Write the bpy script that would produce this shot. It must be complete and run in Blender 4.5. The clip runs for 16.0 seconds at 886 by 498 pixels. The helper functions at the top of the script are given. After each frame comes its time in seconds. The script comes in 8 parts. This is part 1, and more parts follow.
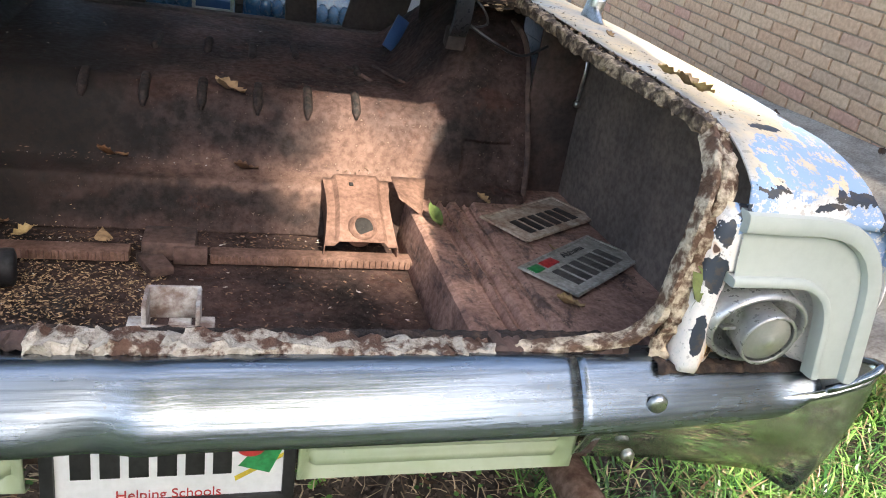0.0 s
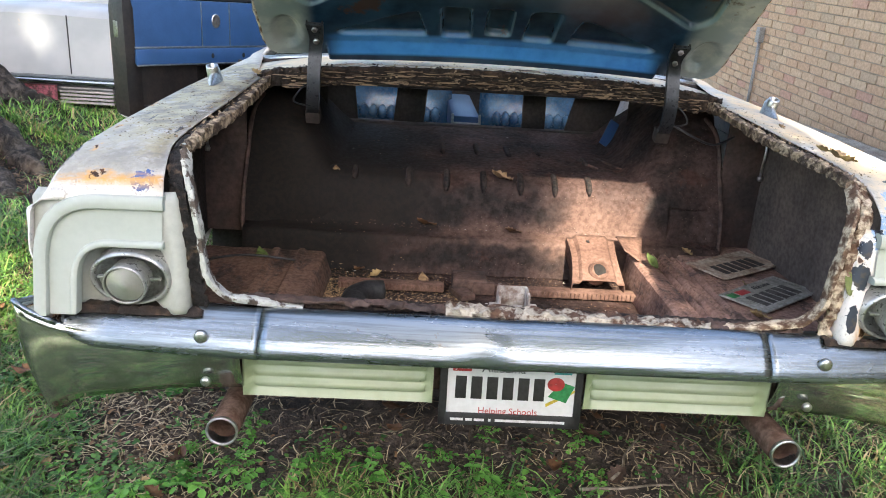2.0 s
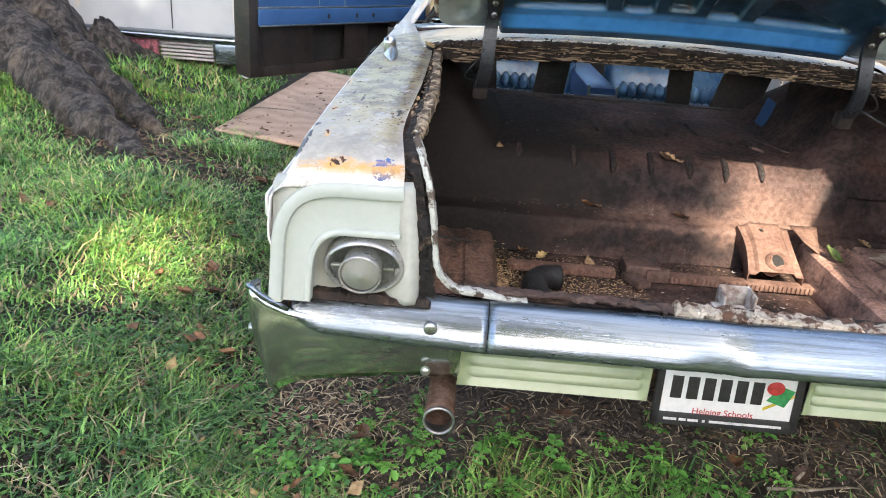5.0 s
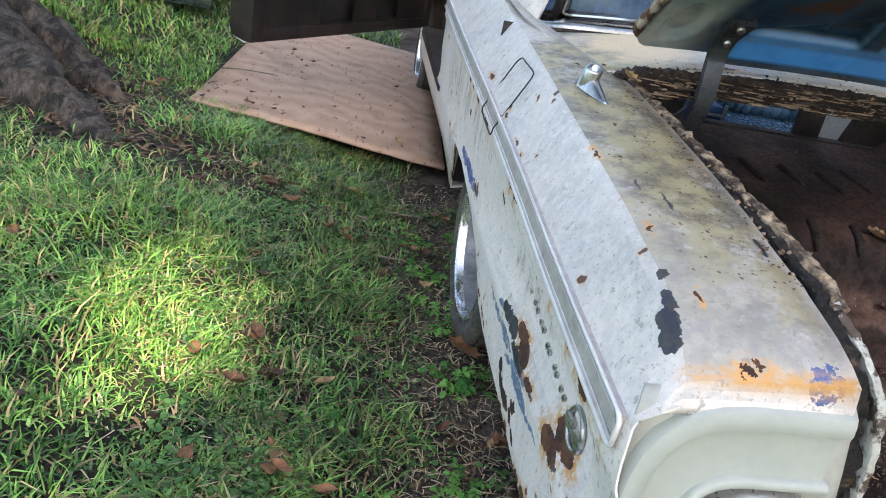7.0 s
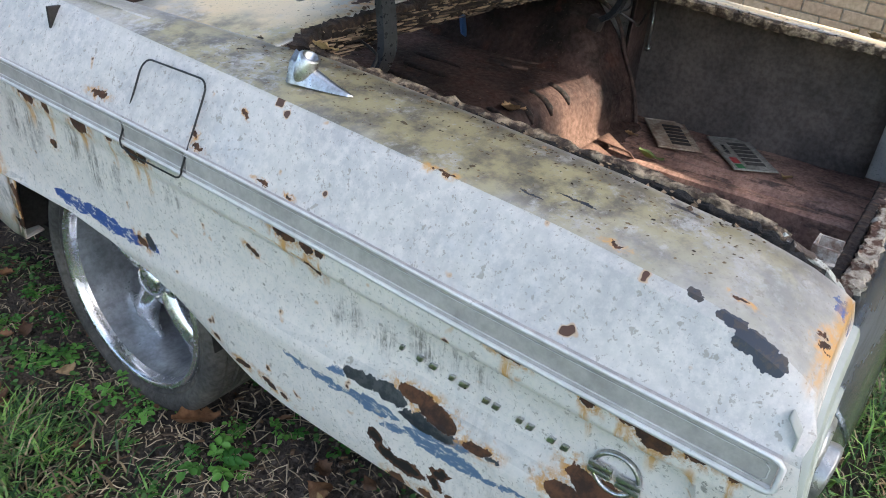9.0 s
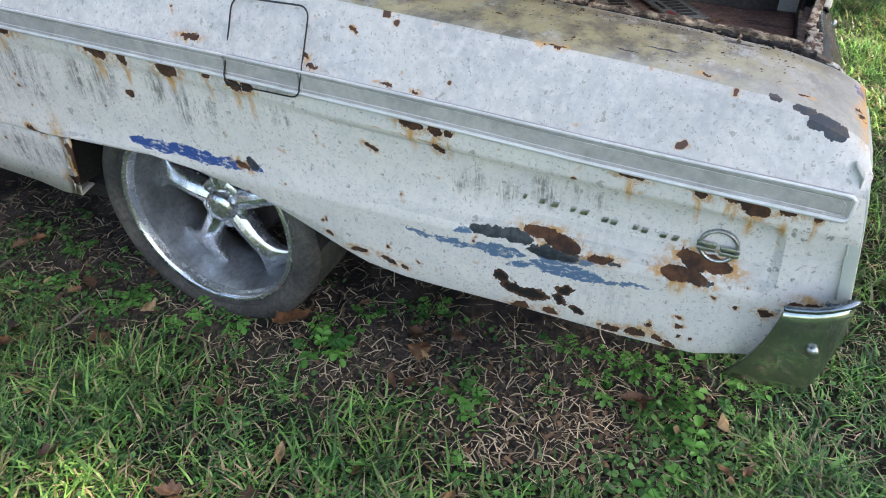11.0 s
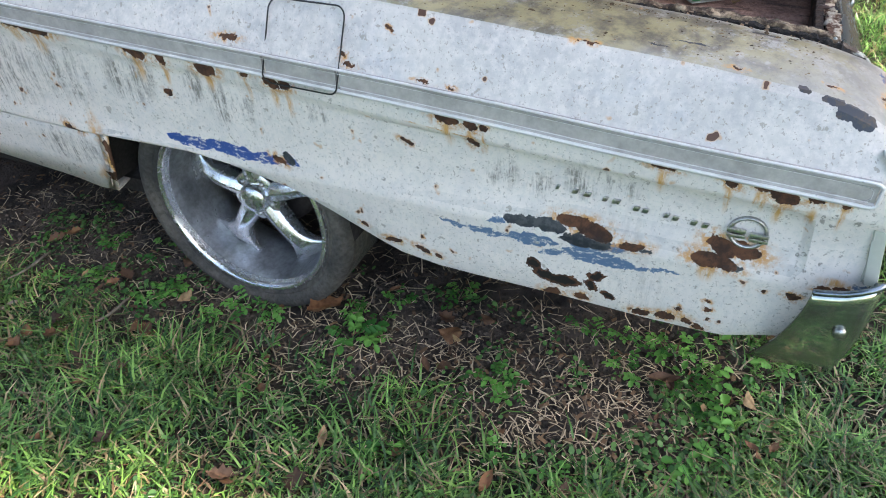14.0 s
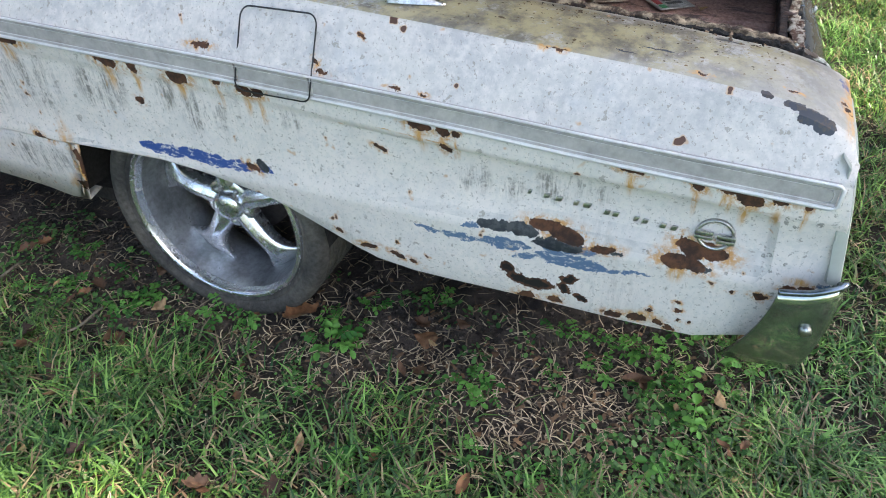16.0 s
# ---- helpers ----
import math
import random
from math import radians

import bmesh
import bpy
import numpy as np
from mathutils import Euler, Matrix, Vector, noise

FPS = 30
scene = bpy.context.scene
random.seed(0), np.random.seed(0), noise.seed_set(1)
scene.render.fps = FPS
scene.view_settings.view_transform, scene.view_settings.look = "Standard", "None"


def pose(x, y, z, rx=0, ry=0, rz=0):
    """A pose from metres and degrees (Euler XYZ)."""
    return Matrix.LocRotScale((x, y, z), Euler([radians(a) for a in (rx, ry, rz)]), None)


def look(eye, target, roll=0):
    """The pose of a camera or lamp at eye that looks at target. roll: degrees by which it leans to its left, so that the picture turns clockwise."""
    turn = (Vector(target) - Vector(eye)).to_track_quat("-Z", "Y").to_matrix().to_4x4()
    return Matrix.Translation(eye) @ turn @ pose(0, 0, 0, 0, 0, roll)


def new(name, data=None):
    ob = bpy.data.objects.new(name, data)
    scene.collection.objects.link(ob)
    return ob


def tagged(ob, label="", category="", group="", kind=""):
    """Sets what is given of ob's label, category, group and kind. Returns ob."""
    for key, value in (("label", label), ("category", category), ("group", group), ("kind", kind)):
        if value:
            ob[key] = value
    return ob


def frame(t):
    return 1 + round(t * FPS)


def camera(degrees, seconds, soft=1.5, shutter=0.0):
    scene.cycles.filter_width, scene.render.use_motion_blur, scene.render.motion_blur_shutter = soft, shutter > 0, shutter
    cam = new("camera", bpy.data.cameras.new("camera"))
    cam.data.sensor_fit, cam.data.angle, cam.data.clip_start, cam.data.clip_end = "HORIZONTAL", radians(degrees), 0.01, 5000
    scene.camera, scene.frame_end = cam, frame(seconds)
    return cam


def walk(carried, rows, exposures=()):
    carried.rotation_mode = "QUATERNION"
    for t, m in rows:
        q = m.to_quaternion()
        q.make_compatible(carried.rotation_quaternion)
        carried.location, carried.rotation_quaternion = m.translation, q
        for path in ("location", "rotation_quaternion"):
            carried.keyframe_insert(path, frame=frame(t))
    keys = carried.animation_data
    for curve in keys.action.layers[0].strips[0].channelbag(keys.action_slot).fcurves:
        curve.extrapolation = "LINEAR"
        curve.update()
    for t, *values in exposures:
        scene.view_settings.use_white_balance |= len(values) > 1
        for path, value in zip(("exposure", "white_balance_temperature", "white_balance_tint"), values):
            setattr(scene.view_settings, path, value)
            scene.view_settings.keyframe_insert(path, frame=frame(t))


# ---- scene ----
cam = camera(62.4, 16.0, soft=1.0)
PATH = [
    (0, (0.073, -0.751, 1.165), (0.63, 0.985, 0.344), 9.7),
    (0.5, (-0.058, -0.977, 1.223), (0.361, 0.819, 0.448), 7.0),
    (0.9, (-0.042, -1.186, 1.247), (0.234, 0.658, 0.523), 5.4),
    (1, (-0.034, -1.239, 1.251), (0.219, 0.611, 0.535), 4.9),
    (1.5, (-0.022, -1.421, 1.285), (0.089, 0.457, 0.606), 3.3),
    (2, (-0.24, -1.426, 1.273), (-0.159, 0.469, 0.638), 3.7),
    (2.5, (-0.456, -1.374, 1.274), (-0.316, 0.526, 0.666), 5.3),
    (3, (-0.539, -1.352, 1.275), (-0.347, 0.552, 0.694), 6.7),
    (3.5, (-0.53, -1.369, 1.3), (-0.354, 0.54, 0.732), 6.6),
    (4, (-0.547, -1.389, 1.301), (-0.428, 0.517, 0.707), 5.9),
    (4.5, (-0.578, -1.392, 1.302), (-0.554, 0.494, 0.636), 4.7),
    (4.7, (-0.591, -1.389, 1.305), (-0.616, 0.48, 0.596), 4.4),
    (6.8, (-1.383, -0.703, 1.347), (-1.188, 1.093, 0.489), 11.9),
    (7, (-1.408, -0.592, 1.33), (-1.096, 1.178, 0.454), 11.9),
    (7.5, (-1.512, -0.299, 1.321), (-0.937, 1.373, 0.388), 12.1),
    (8, (-1.53, -0.12, 1.321), (-0.644, 1.411, 0.389), 10.1),
    (8.5, (-1.656, 0.041, 1.338), (-0.377, 1.272, 0.417), 9.8),
    (8.7, (-1.698, 0.043, 1.356), (-0.312, 1.146, 0.426), 8.8),
    (10.8, (-2.204, 0.262, 1.436), (-0.681, 0.903, 0.309), 0.3),
    (11, (-2.229, 0.282, 1.443), (-0.738, 0.917, 0.271), -0.1),
    (11.5, (-2.263, 0.309, 1.455), (-0.825, 0.951, 0.222), -1.3),
    (12, (-2.278, 0.317, 1.48), (-0.841, 0.984, 0.26), -1.2),
    (12.5, (-2.271, 0.329, 1.48), (-0.838, 0.995, 0.254), -0.9),
    (13, (-2.273, 0.332, 1.484), (-0.824, 0.966, 0.259), -0.3),
    (13.5, (-2.277, 0.323, 1.49), (-0.825, 0.959, 0.271), -0.8),
    (14, (-2.279, 0.327, 1.496), (-0.828, 0.967, 0.277), -1.6),
    (14.5, (-2.275, 0.329, 1.498), (-0.828, 0.969, 0.275), -2.3),
    (15, (-2.276, 0.323, 1.497), (-0.816, 0.947, 0.28), -1.7),
    (15.5, (-2.284, 0.325, 1.5), (-0.806, 0.923, 0.293), -1.1),
    (16, (-2.287, 0.317, 1.503), (-0.804, 0.902, 0.295), -0.9),
]
EXPOSURE = 2.05
walk(cam, [(t, look(eye, target, roll)) for t, eye, target, roll in PATH], exposures=[(0.0, EXPOSURE + 0.15, 7000, 10), (0.5, EXPOSURE, 7000, 10), (1.5, EXPOSURE + 0.18, 7000, 10), (3.0, EXPOSURE + 0.30, 7000, 10), (4.7, EXPOSURE + 0.38, 7000, 10), (7.0, EXPOSURE, 7000, 10), (8.5, EXPOSURE - 0.12, 7000, 10), (11.0, EXPOSURE - 0.03, 7000, 10), (16.0, EXPOSURE + 0.03, 7000, 10)])

# ---- light: a shaded yard under a tree, the sun high behind the car's tail ----
SUN = Vector((0.055, -0.71, 0.70)).normalized()
world = bpy.data.worlds.new("world")
scene.world = world
world.use_nodes = True
wn = world.node_tree.nodes
sky = wn.new("ShaderNodeTexSky")
sky.sky_type = "NISHITA"
sky.sun_disc = False
sky.sun_elevation = math.asin(SUN.z)
sky.sun_rotation = math.atan2(SUN.x, SUN.y)
sky.air_density, sky.dust_density = 1.0, 2.0
wn["Background"].inputs["Strength"].default_value = 0.15
world.node_tree.links.new(sky.outputs["Color"], wn["Background"].inputs["Color"])
sun = new("sun", bpy.data.lights.new("sun", "SUN"))
sun.data.energy, sun.data.angle, sun.data.color = 3.5, radians(0.6), (1.0, 0.93, 0.82)
sun.matrix_world = look(SUN * 30, (0, 0, 0))

# ---- materials ----
class Mat:
    """A small builder of node materials on world positions."""

    def __init__(self, name):
        self.m = bpy.data.materials.new(name)
        self.m.use_nodes = True
        self.t = self.m.node_tree
        self.b = self.t.nodes["Principled BSDF"]
        self._pos = None

    def n(self, kind, **kw):
        node = self.t.nodes.new(kind)
        if "operation" in kw:
            node.operation = kw["operation"]
        if "interpolation_type" in kw:
            node.interpolation_type = kw["interpolation_type"]
        if "data_type" in kw:
            node.data_type = kw["data_type"]
        if "blend_type" in kw:
            node.blend_type = kw["blend_type"]
        return node

    def put(self, sock, v):
        if isinstance(v, bpy.types.NodeSocket):
            self.t.links.new(v, sock)
        elif isinstance(v, (tuple, list)) and len(v) == 3 and sock.type == "RGBA":
            sock.default_value = (*v, 1)
        else:
            sock.default_value = v

    @property
    def pos(self):
        if self._pos is None:
            self._pos = self.n("ShaderNodeNewGeometry").outputs["Position"]
        return self._pos

    def math(self, op, a, b=0.0, c=0.0):
        node = self.n("ShaderNodeMath", operation=op)
        self.put(node.inputs[0], a), self.put(node.inputs[1], b), self.put(node.inputs[2], c)
        return node.outputs[0]

    def vec(self, op, a, b=(0, 0, 0)):
        node = self.n("ShaderNodeVectorMath", operation=op)
        self.put(node.inputs[0], a), self.put(node.inputs[1], b)
        return node.outputs["Value"] if op in ("LENGTH", "DISTANCE", "DOT_PRODUCT") else node.outputs["Vector"]

    def noise(self, scale, detail=4.0, rough=0.6, at=None, stretch=None, colour=False):
        node = self.n("ShaderNodeTexNoise")
        at = at or self.pos
        if stretch:
            at = self.vec("MULTIPLY", at, stretch)
        self.put(node.inputs["Vector"], at)
        self.put(node.inputs["Scale"], scale), self.put(node.inputs["Detail"], detail), self.put(node.inputs["Roughness"], rough)
        return node.outputs["Color" if colour else "Fac"]

    def ramp(self, fac, lo, hi, a=0.0, b=1.0):
        node = self.n("ShaderNodeMapRange", interpolation_type="SMOOTHSTEP")
        for k, v in zip(("Value", "From Min", "From Max", "To Min", "To Max"), (fac, lo, hi, a, b)):
            self.put(node.inputs[k], v)
        return node.outputs["Result"]

    def mix(self, fac, a, b, kind="MIX"):
        node = self.n("ShaderNodeMix", data_type="RGBA", blend_type=kind)
        self.put(node.inputs["Factor"], fac), self.put(node.inputs[6], a), self.put(node.inputs[7], b)
        return node.outputs[2]

    def bump(self, height, strength=0.3, dist=0.01):
        node = self.n("ShaderNodeBump")
        self.put(node.inputs["Height"], height), self.put(node.inputs["Strength"], strength), self.put(node.inputs["Distance"], dist)
        self.put(self.b.inputs["Normal"], node.outputs["Normal"])

    def chips(self, spots, wobble=0.035, scale=38.0):
        """A mask, 1 inside any of the torn spots (x, y, z, rx, ry, rz)."""
        warp = self.vec("MULTIPLY", self.vec("SUBTRACT", self.noise(scale, 3.0, 0.65, colour=True), (0.5, 0.5, 0.5)), (wobble, wobble * 2, wobble * 2))
        p = self.vec("ADD", self.pos, warp)
        least = None
        for x, y, z, rx, ry, rz in spots:
            d = self.vec("LENGTH", self.vec("MULTIPLY", self.vec("SUBTRACT", p, (x, y, z)), (1 / rx, 1 / ry, 1 / rz)))
            least = d if least is None else self.math("MINIMUM", least, d)
        return least

    def patches(self, spots, wobble=0.02, scale=50.0):
        """Like chips, on the flank alone: (y, z, half length, half height, slope); returns 1 at the rim, less inside."""
        w1 = self.vec("SUBTRACT", self.noise(scale, 4.0, 0.7, colour=True), (0.5, 0.5, 0.5))
        p = self.vec("ADD", self.pos, self.vec("MULTIPLY", w1, (0.0, wobble, wobble)))
        least = None
        for y, z, ry, rz, slope in spots:
            d = self.vec("SUBTRACT", p, (0.0, y, z))
            a = self.vec("DOT_PRODUCT", d, (0.0, 1 / ry, 0.0))
            b = self.vec("DOT_PRODUCT", d, (0.0, -slope / rz, 1 / rz))
            q = self.math("MULTIPLY_ADD", a, a, self.math("MULTIPLY", b, b))
            least = q if least is None else self.math("MINIMUM", least, q)
        return self.math("SQRT", least)

    def done(self, colour, rough=0.6, metal=0.0, **kw):
        self.put(self.b.inputs["Base Color"], colour), self.put(self.b.inputs["Roughness"], rough), self.put(self.b.inputs["Metallic"], metal)
        for k, v in kw.items():
            self.put(self.b.inputs[k.replace("_", " ")], v)
        return self.m


def blotchy(name, a, b, scale=8.0, rough=0.7, metal=0.0, bump=0.2, grain=90.0, dist=0.004, lo=0.35, hi=0.65, grit=1.0, **kw):
    m = Mat(name)
    f = m.noise(scale, 6.0, 0.65)
    g = m.noise(grain, 4.0, 0.6)
    c = m.mix(m.ramp(f, lo, hi), a, b)
    c = m.mix(m.ramp(g, 0.3, 0.75, 0.0, grit), c, m.mix(1.0, c, (0.62, 0.6, 0.58), "MULTIPLY"))
    m.bump(m.math("ADD", f, m.math("MULTIPLY", g, 0.5)), bump, dist)
    return m.done(c, m.ramp(g, 0.2, 0.8, rough - 0.1, min(1.0, rough + 0.12)), metal, **kw)


GRIME = [(0.66, 0.665, 0.03, 0.035, 0.0), (0.50, 0.69, 0.05, 0.03, 0.0), (1.72, 0.745, 0.085, 0.075, 0.0), (1.66, 0.76, 0.03, 0.055, 0.0), (1.514, 0.756, 0.03, 0.05, 0.0), (1.44, 0.72, 0.045, 0.065, 0.0), (1.37, 0.72, 0.02, 0.04, 0.0), (1.183, 0.74, 0.025, 0.04, 0.0), (0.746, 0.675, 0.035, 0.04, 0.0), (0.565, 0.695, 0.055, 0.055, 0.0), (1.95, 0.72, 0.10, 0.09, 0.0), (2.15, 0.70, 0.12, 0.10, 0.0), (2.05, 0.47, 0.14, 0.06, 0.0)]


DECK_STAIN = [(-0.84, 0.64, 0.96, 0.16, 0.46, 0.4), (-0.86, 1.05, 1.0, 0.20, 0.42, 0.4), (-0.80, 0.40, 0.95, 0.10, 0.26, 0.4), (0.0, 1.3, 1.05, 0.5, 0.12, 0.3)]


def body_paint(name, rust_spots, bare_spots, blue_spots, algae, warm, wear=0.5, blue=(0.045, 0.10, 0.27), flank=None):
    """Old off-white paint over blue: chalked, stained, with torn chips down to primer and rust."""
    m = Mat(name)
    big = m.noise(2.2, 5.0, 0.6)
    fine = m.noise(60.0, 5.0, 0.65)
    base = m.mix(m.ramp(big, 0.35, 0.7), (0.785, 0.72, 0.670), (0.700, 0.65, 0.611))
    mottle = m.ramp(m.noise(17.0, 6.0, 0.72), 0.42, 0.68)
    base = m.mix(m.math("MULTIPLY", mottle, 0.40), base, (0.56, 0.55, 0.53))
    base = m.mix(m.ramp(m.noise(85.0, 4.0, 0.7), 0.48, 0.62, 0.0, 0.35), base, (0.53, 0.53, 0.515))
    sep = m.n("ShaderNodeSeparateXYZ")
    m.put(sep.inputs[0], m.pos)
    tilt = m.n("ShaderNodeSeparateXYZ")
    m.put(tilt.inputs[0], m.n("ShaderNodeNewGeometry").outputs["True Normal"])
    # the sloping upper side is mixed to a mottled grey
    slope_grey = m.math("MULTIPLY", m.ramp(tilt.outputs["Z"], 0.18, 0.35), m.ramp(m.noise(45.0, 6.0, 0.75), 0.35, 0.62, 0.35, 0.9))
    base = m.mix(slope_grey, base, m.mix(m.ramp(m.noise(7.0, 5.0, 0.65), 0.38, 0.62), (0.42, 0.415, 0.415), (0.54, 0.52, 0.495)))
    # bluish ghosts of the coat below
    ghost = m.ramp(m.noise(3.3, 4.0, 0.6), 0.60, 0.78)
    base = m.mix(m.math("MULTIPLY", ghost, 0.35), base, (0.38, 0.47, 0.60))
    # grime streaks that run down the side
    streak = m.ramp(m.noise(22.0, 7.0, 0.80, stretch=(1.0, 3.0, 0.30)), 0.44, 0.60)
    patch = m.math("MAXIMUM", m.ramp(m.patches(GRIME, 0.07, 9.0), 0.45, 1.25, 1.0, 0.0), m.ramp(m.noise(2.6, 3.0, 0.5), 0.50, 0.72, 0.03, 0.40))
    patch = m.math("MULTIPLY", patch, m.ramp(m.noise(60.0, 4.0, 0.7), 0.38, 0.56, 0.22, 1.0))
    flat = m.n("ShaderNodeSeparateXYZ")
    m.put(flat.inputs[0], m.n("ShaderNodeNewGeometry").outputs["Normal"])
    side = m.ramp(flat.outputs["Z"], 0.75, 0.9, 1.0, 0.0)
    base = m.mix(m.math("MULTIPLY", m.math("MULTIPLY", streak, patch), m.math("MULTIPLY", side, 0.85)), base, (0.13, 0.115, 0.10))
    # lichen and dirt stains on the level top, which is also mixed greyer and warmer
    top = m.ramp(flat.outputs["Z"], 0.60, 0.90)
    film = m.math("MULTIPLY", top, m.ramp(m.noise(9.0, 6.0, 0.7), 0.32, 0.62, 0.35, 0.85))
    base = m.mix(film, base, (0.31, 0.305, 0.275))
    moss = m.math("MULTIPLY", m.ramp(m.math("ADD", m.math("MULTIPLY", m.noise(6.0, 6.0, 0.75), 0.5), m.math("MULTIPLY", m.noise(55.0, 6.0, 0.75), 0.5)), 0.38, 0.50), m.math("MULTIPLY", m.math("MULTIPLY", top, algae), m.ramp(m.chips(DECK_STAIN, 0.14, 9.0), 0.55, 1.25, 1.0, 0.30)))
    base = m.mix(moss, base, m.mix(m.ramp(m.noise(13.0, 6.0, 0.7), 0.4, 0.62), (0.36, 0.305, 0.15), (0.085, 0.070, 0.045)))
    base = m.mix(m.math("MULTIPLY", m.ramp(m.noise(4.0, 5.0, 0.65), 0.40, 0.62), m.math("MULTIPLY", top, warm)), base, (0.72, 0.55, 0.33))
    # speckles
    speck = m.math("MAXIMUM", m.ramp(m.noise(46.0, 3.0, 0.6), 0.65, 0.68), m.ramp(m.noise(140.0, 3.0, 0.65), 0.60, 0.65, 0.0, 0.9))
    base = m.mix(m.math("MULTIPLY", speck, wear), base, (0.24, 0.21, 0.17))
    pin = m.noise(24.0, 2.0, 0.5)
    base = m.mix(m.math("MULTIPLY", m.ramp(pin, 0.685, 0.735), m.math("MULTIPLY", side, wear)), base, (0.55, 0.30, 0.12))
    base = m.mix(m.math("MULTIPLY", m.ramp(pin, 0.735, 0.75), side), base, (0.09, 0.04, 0.025))
    rust_tint = m.noise(30.0, 5.0, 0.7)
    rust = m.mix(m.ramp(rust_tint, 0.35, 0.65), (0.032, 0.015, 0.010), (0.115, 0.047, 0.021))
    height = m.math("MULTIPLY", fine, 0.25)
    rough = m.ramp(big, 0.3, 0.7, 0.42, 0.58)
    if blue_spots:
        d = m.chips(blue_spots, 0.035, 40.0)
        k = m.math("MULTIPLY", m.ramp(d, 0.95, 1.0, 1.0, 0.0), m.ramp(m.noise(55.0, 5.0, 0.75, stretch=(1.0, 0.6, 1.3)), 0.43, 0.48))
        base = m.mix(k, base, blue)
    if flank:
        torn = m.ramp(m.noise(70.0, 6.0, 0.8, stretch=(1.0, 0.55, 1.5)), 0.40, 0.46)
        k = m.math("MULTIPLY", m.ramp(m.patches(flank["blue"], 0.040, 34.0), 0.95, 1.0, 1.0, 0.0), torn)
        base = m.mix(k, base, m.mix(m.ramp(sep.outputs["Y"], 0.9, 1.1), (0.10, 0.17, 0.28), (0.025, 0.075, 0.26)))
        k = m.math("MULTIPLY", m.ramp(m.patches(flank["grey"], 0.012, 90.0), 0.7, 1.05, 0.8, 0.0), m.ramp(m.noise(160.0, 4.0, 0.7), 0.42, 0.52))
        base = m.mix(k, base, (0.20, 0.185, 0.165))
        runs = [(y, z - 0.030 - 0.006 * (i % 4), 0.45 * ry + 0.002, 0.032 + 0.008 * (i % 3), 0.0) for i, (y, z, ry, rz, sl) in enumerate(flank["drip"])]
        runs += [(0.30, 0.545, 0.022, 0.035, 0.0), (0.205, 0.72, 0.012, 0.05, 0.0), (0.85, 0.762, 0.08, 0.0025, 0.09), (0.94, 0.769, 0.02, 0.0025, 0.1), (0.34, 0.40, 0.05, 0.02, 0.0), (0.075, 0.58, 0.03, 0.012, 0.0), (0.06, 0.90, 0.02, 0.03, 0.0)]
        d = m.patches(runs, 0.010, 40.0)
        drip = m.math("MULTIPLY", m.ramp(d, 0.2, 1.15, 1.0, 0.0), m.ramp(m.noise(30.0, 6.0, 0.75, stretch=(1.0, 3.0, 0.3)), 0.34, 0.58))
        base = m.mix(drip, base, (0.58, 0.31, 0.09))
        d = m.patches(flank["rust"], 0.026, 55.0)
        halo = m.math("MULTIPLY", m.ramp(d, 0.95, 2.4, 1.0, 0.0), m.ramp(m.noise(55.0, 5.0, 0.75), 0.42, 0.60))
        base = m.mix(halo, base, (0.52, 0.26, 0.08))
        k = m.ramp(d, 0.96, 1.0, 1.0, 0.0)
        base = m.mix(k, base, rust)
        dark = m.patches(flank["bare"], 0.028, 50.0)
        kb = m.ramp(dark, 0.97, 1.0, 1.0, 0.0)
        kb = m.math("MULTIPLY", kb, m.math("SUBTRACT", 1.0, m.math("MULTIPLY", k, 0.85)))
        base = m.mix(kb, base, m.mix(m.ramp(m.noise(60.0, 5.0, 0.7), 0.42, 0.6), (0.020, 0.026, 0.036), (0.058, 0.062, 0.068)))
        hd = m.patches(flank["hole"], 0.030, 55.0)
        kh = m.ramp(hd, 0.97, 1.0, 1.0, 0.0)
        base = m.mix(kh, base, m.mix(m.ramp(hd, 0.55, 0.75), (0.008, 0.006, 0.005), rust))
        every = m.math("MAXIMUM", m.math("MAXIMUM", k, kb), kh)
        height = m.math("SUBTRACT", height, m.math("MULTIPLY", every, 1.2))
        rough = m.mix(m.math("MAXIMUM", k, kh), rough, (0.9, 0.9, 0.9))
    if rust_spots:
        d = m.chips(rust_spots, 0.026, 60.0)
        halo = m.math("MULTIPLY", m.ramp(d, 0.9, 2.6, 1.0, 0.0), m.ramp(m.noise(30.0, 5.0, 0.7, stretch=(1.0, 1.6, 0.5)), 0.38, 0.60))
        base = m.mix(halo, base, (0.62, 0.32, 0.09))
        k = m.ramp(d, 0.94, 1.0, 1.0, 0.0)
        base = m.mix(k, base, rust)
        height = m.math("SUBTRACT", height, m.math("MULTIPLY", k, 0.6))
        rough = m.mix(k, rough, (0.9, 0.9, 0.9))
    if bare_spots:
        d = m.chips(bare_spots, 0.020, 48.0)
        k = m.ramp(d, 0.96, 1.0, 1.0, 0.0)
        base = m.mix(k, base, m.mix(m.ramp(rust_tint, 0.5, 0.6), (0.028, 0.035, 0.05), (0.06, 0.05, 0.045)))
        height = m.math("SUBTRACT", height, m.math("MULTIPLY", k, 0.8))
    m.bump(height, 0.35, 0.003)
    return m.done(base, rough)


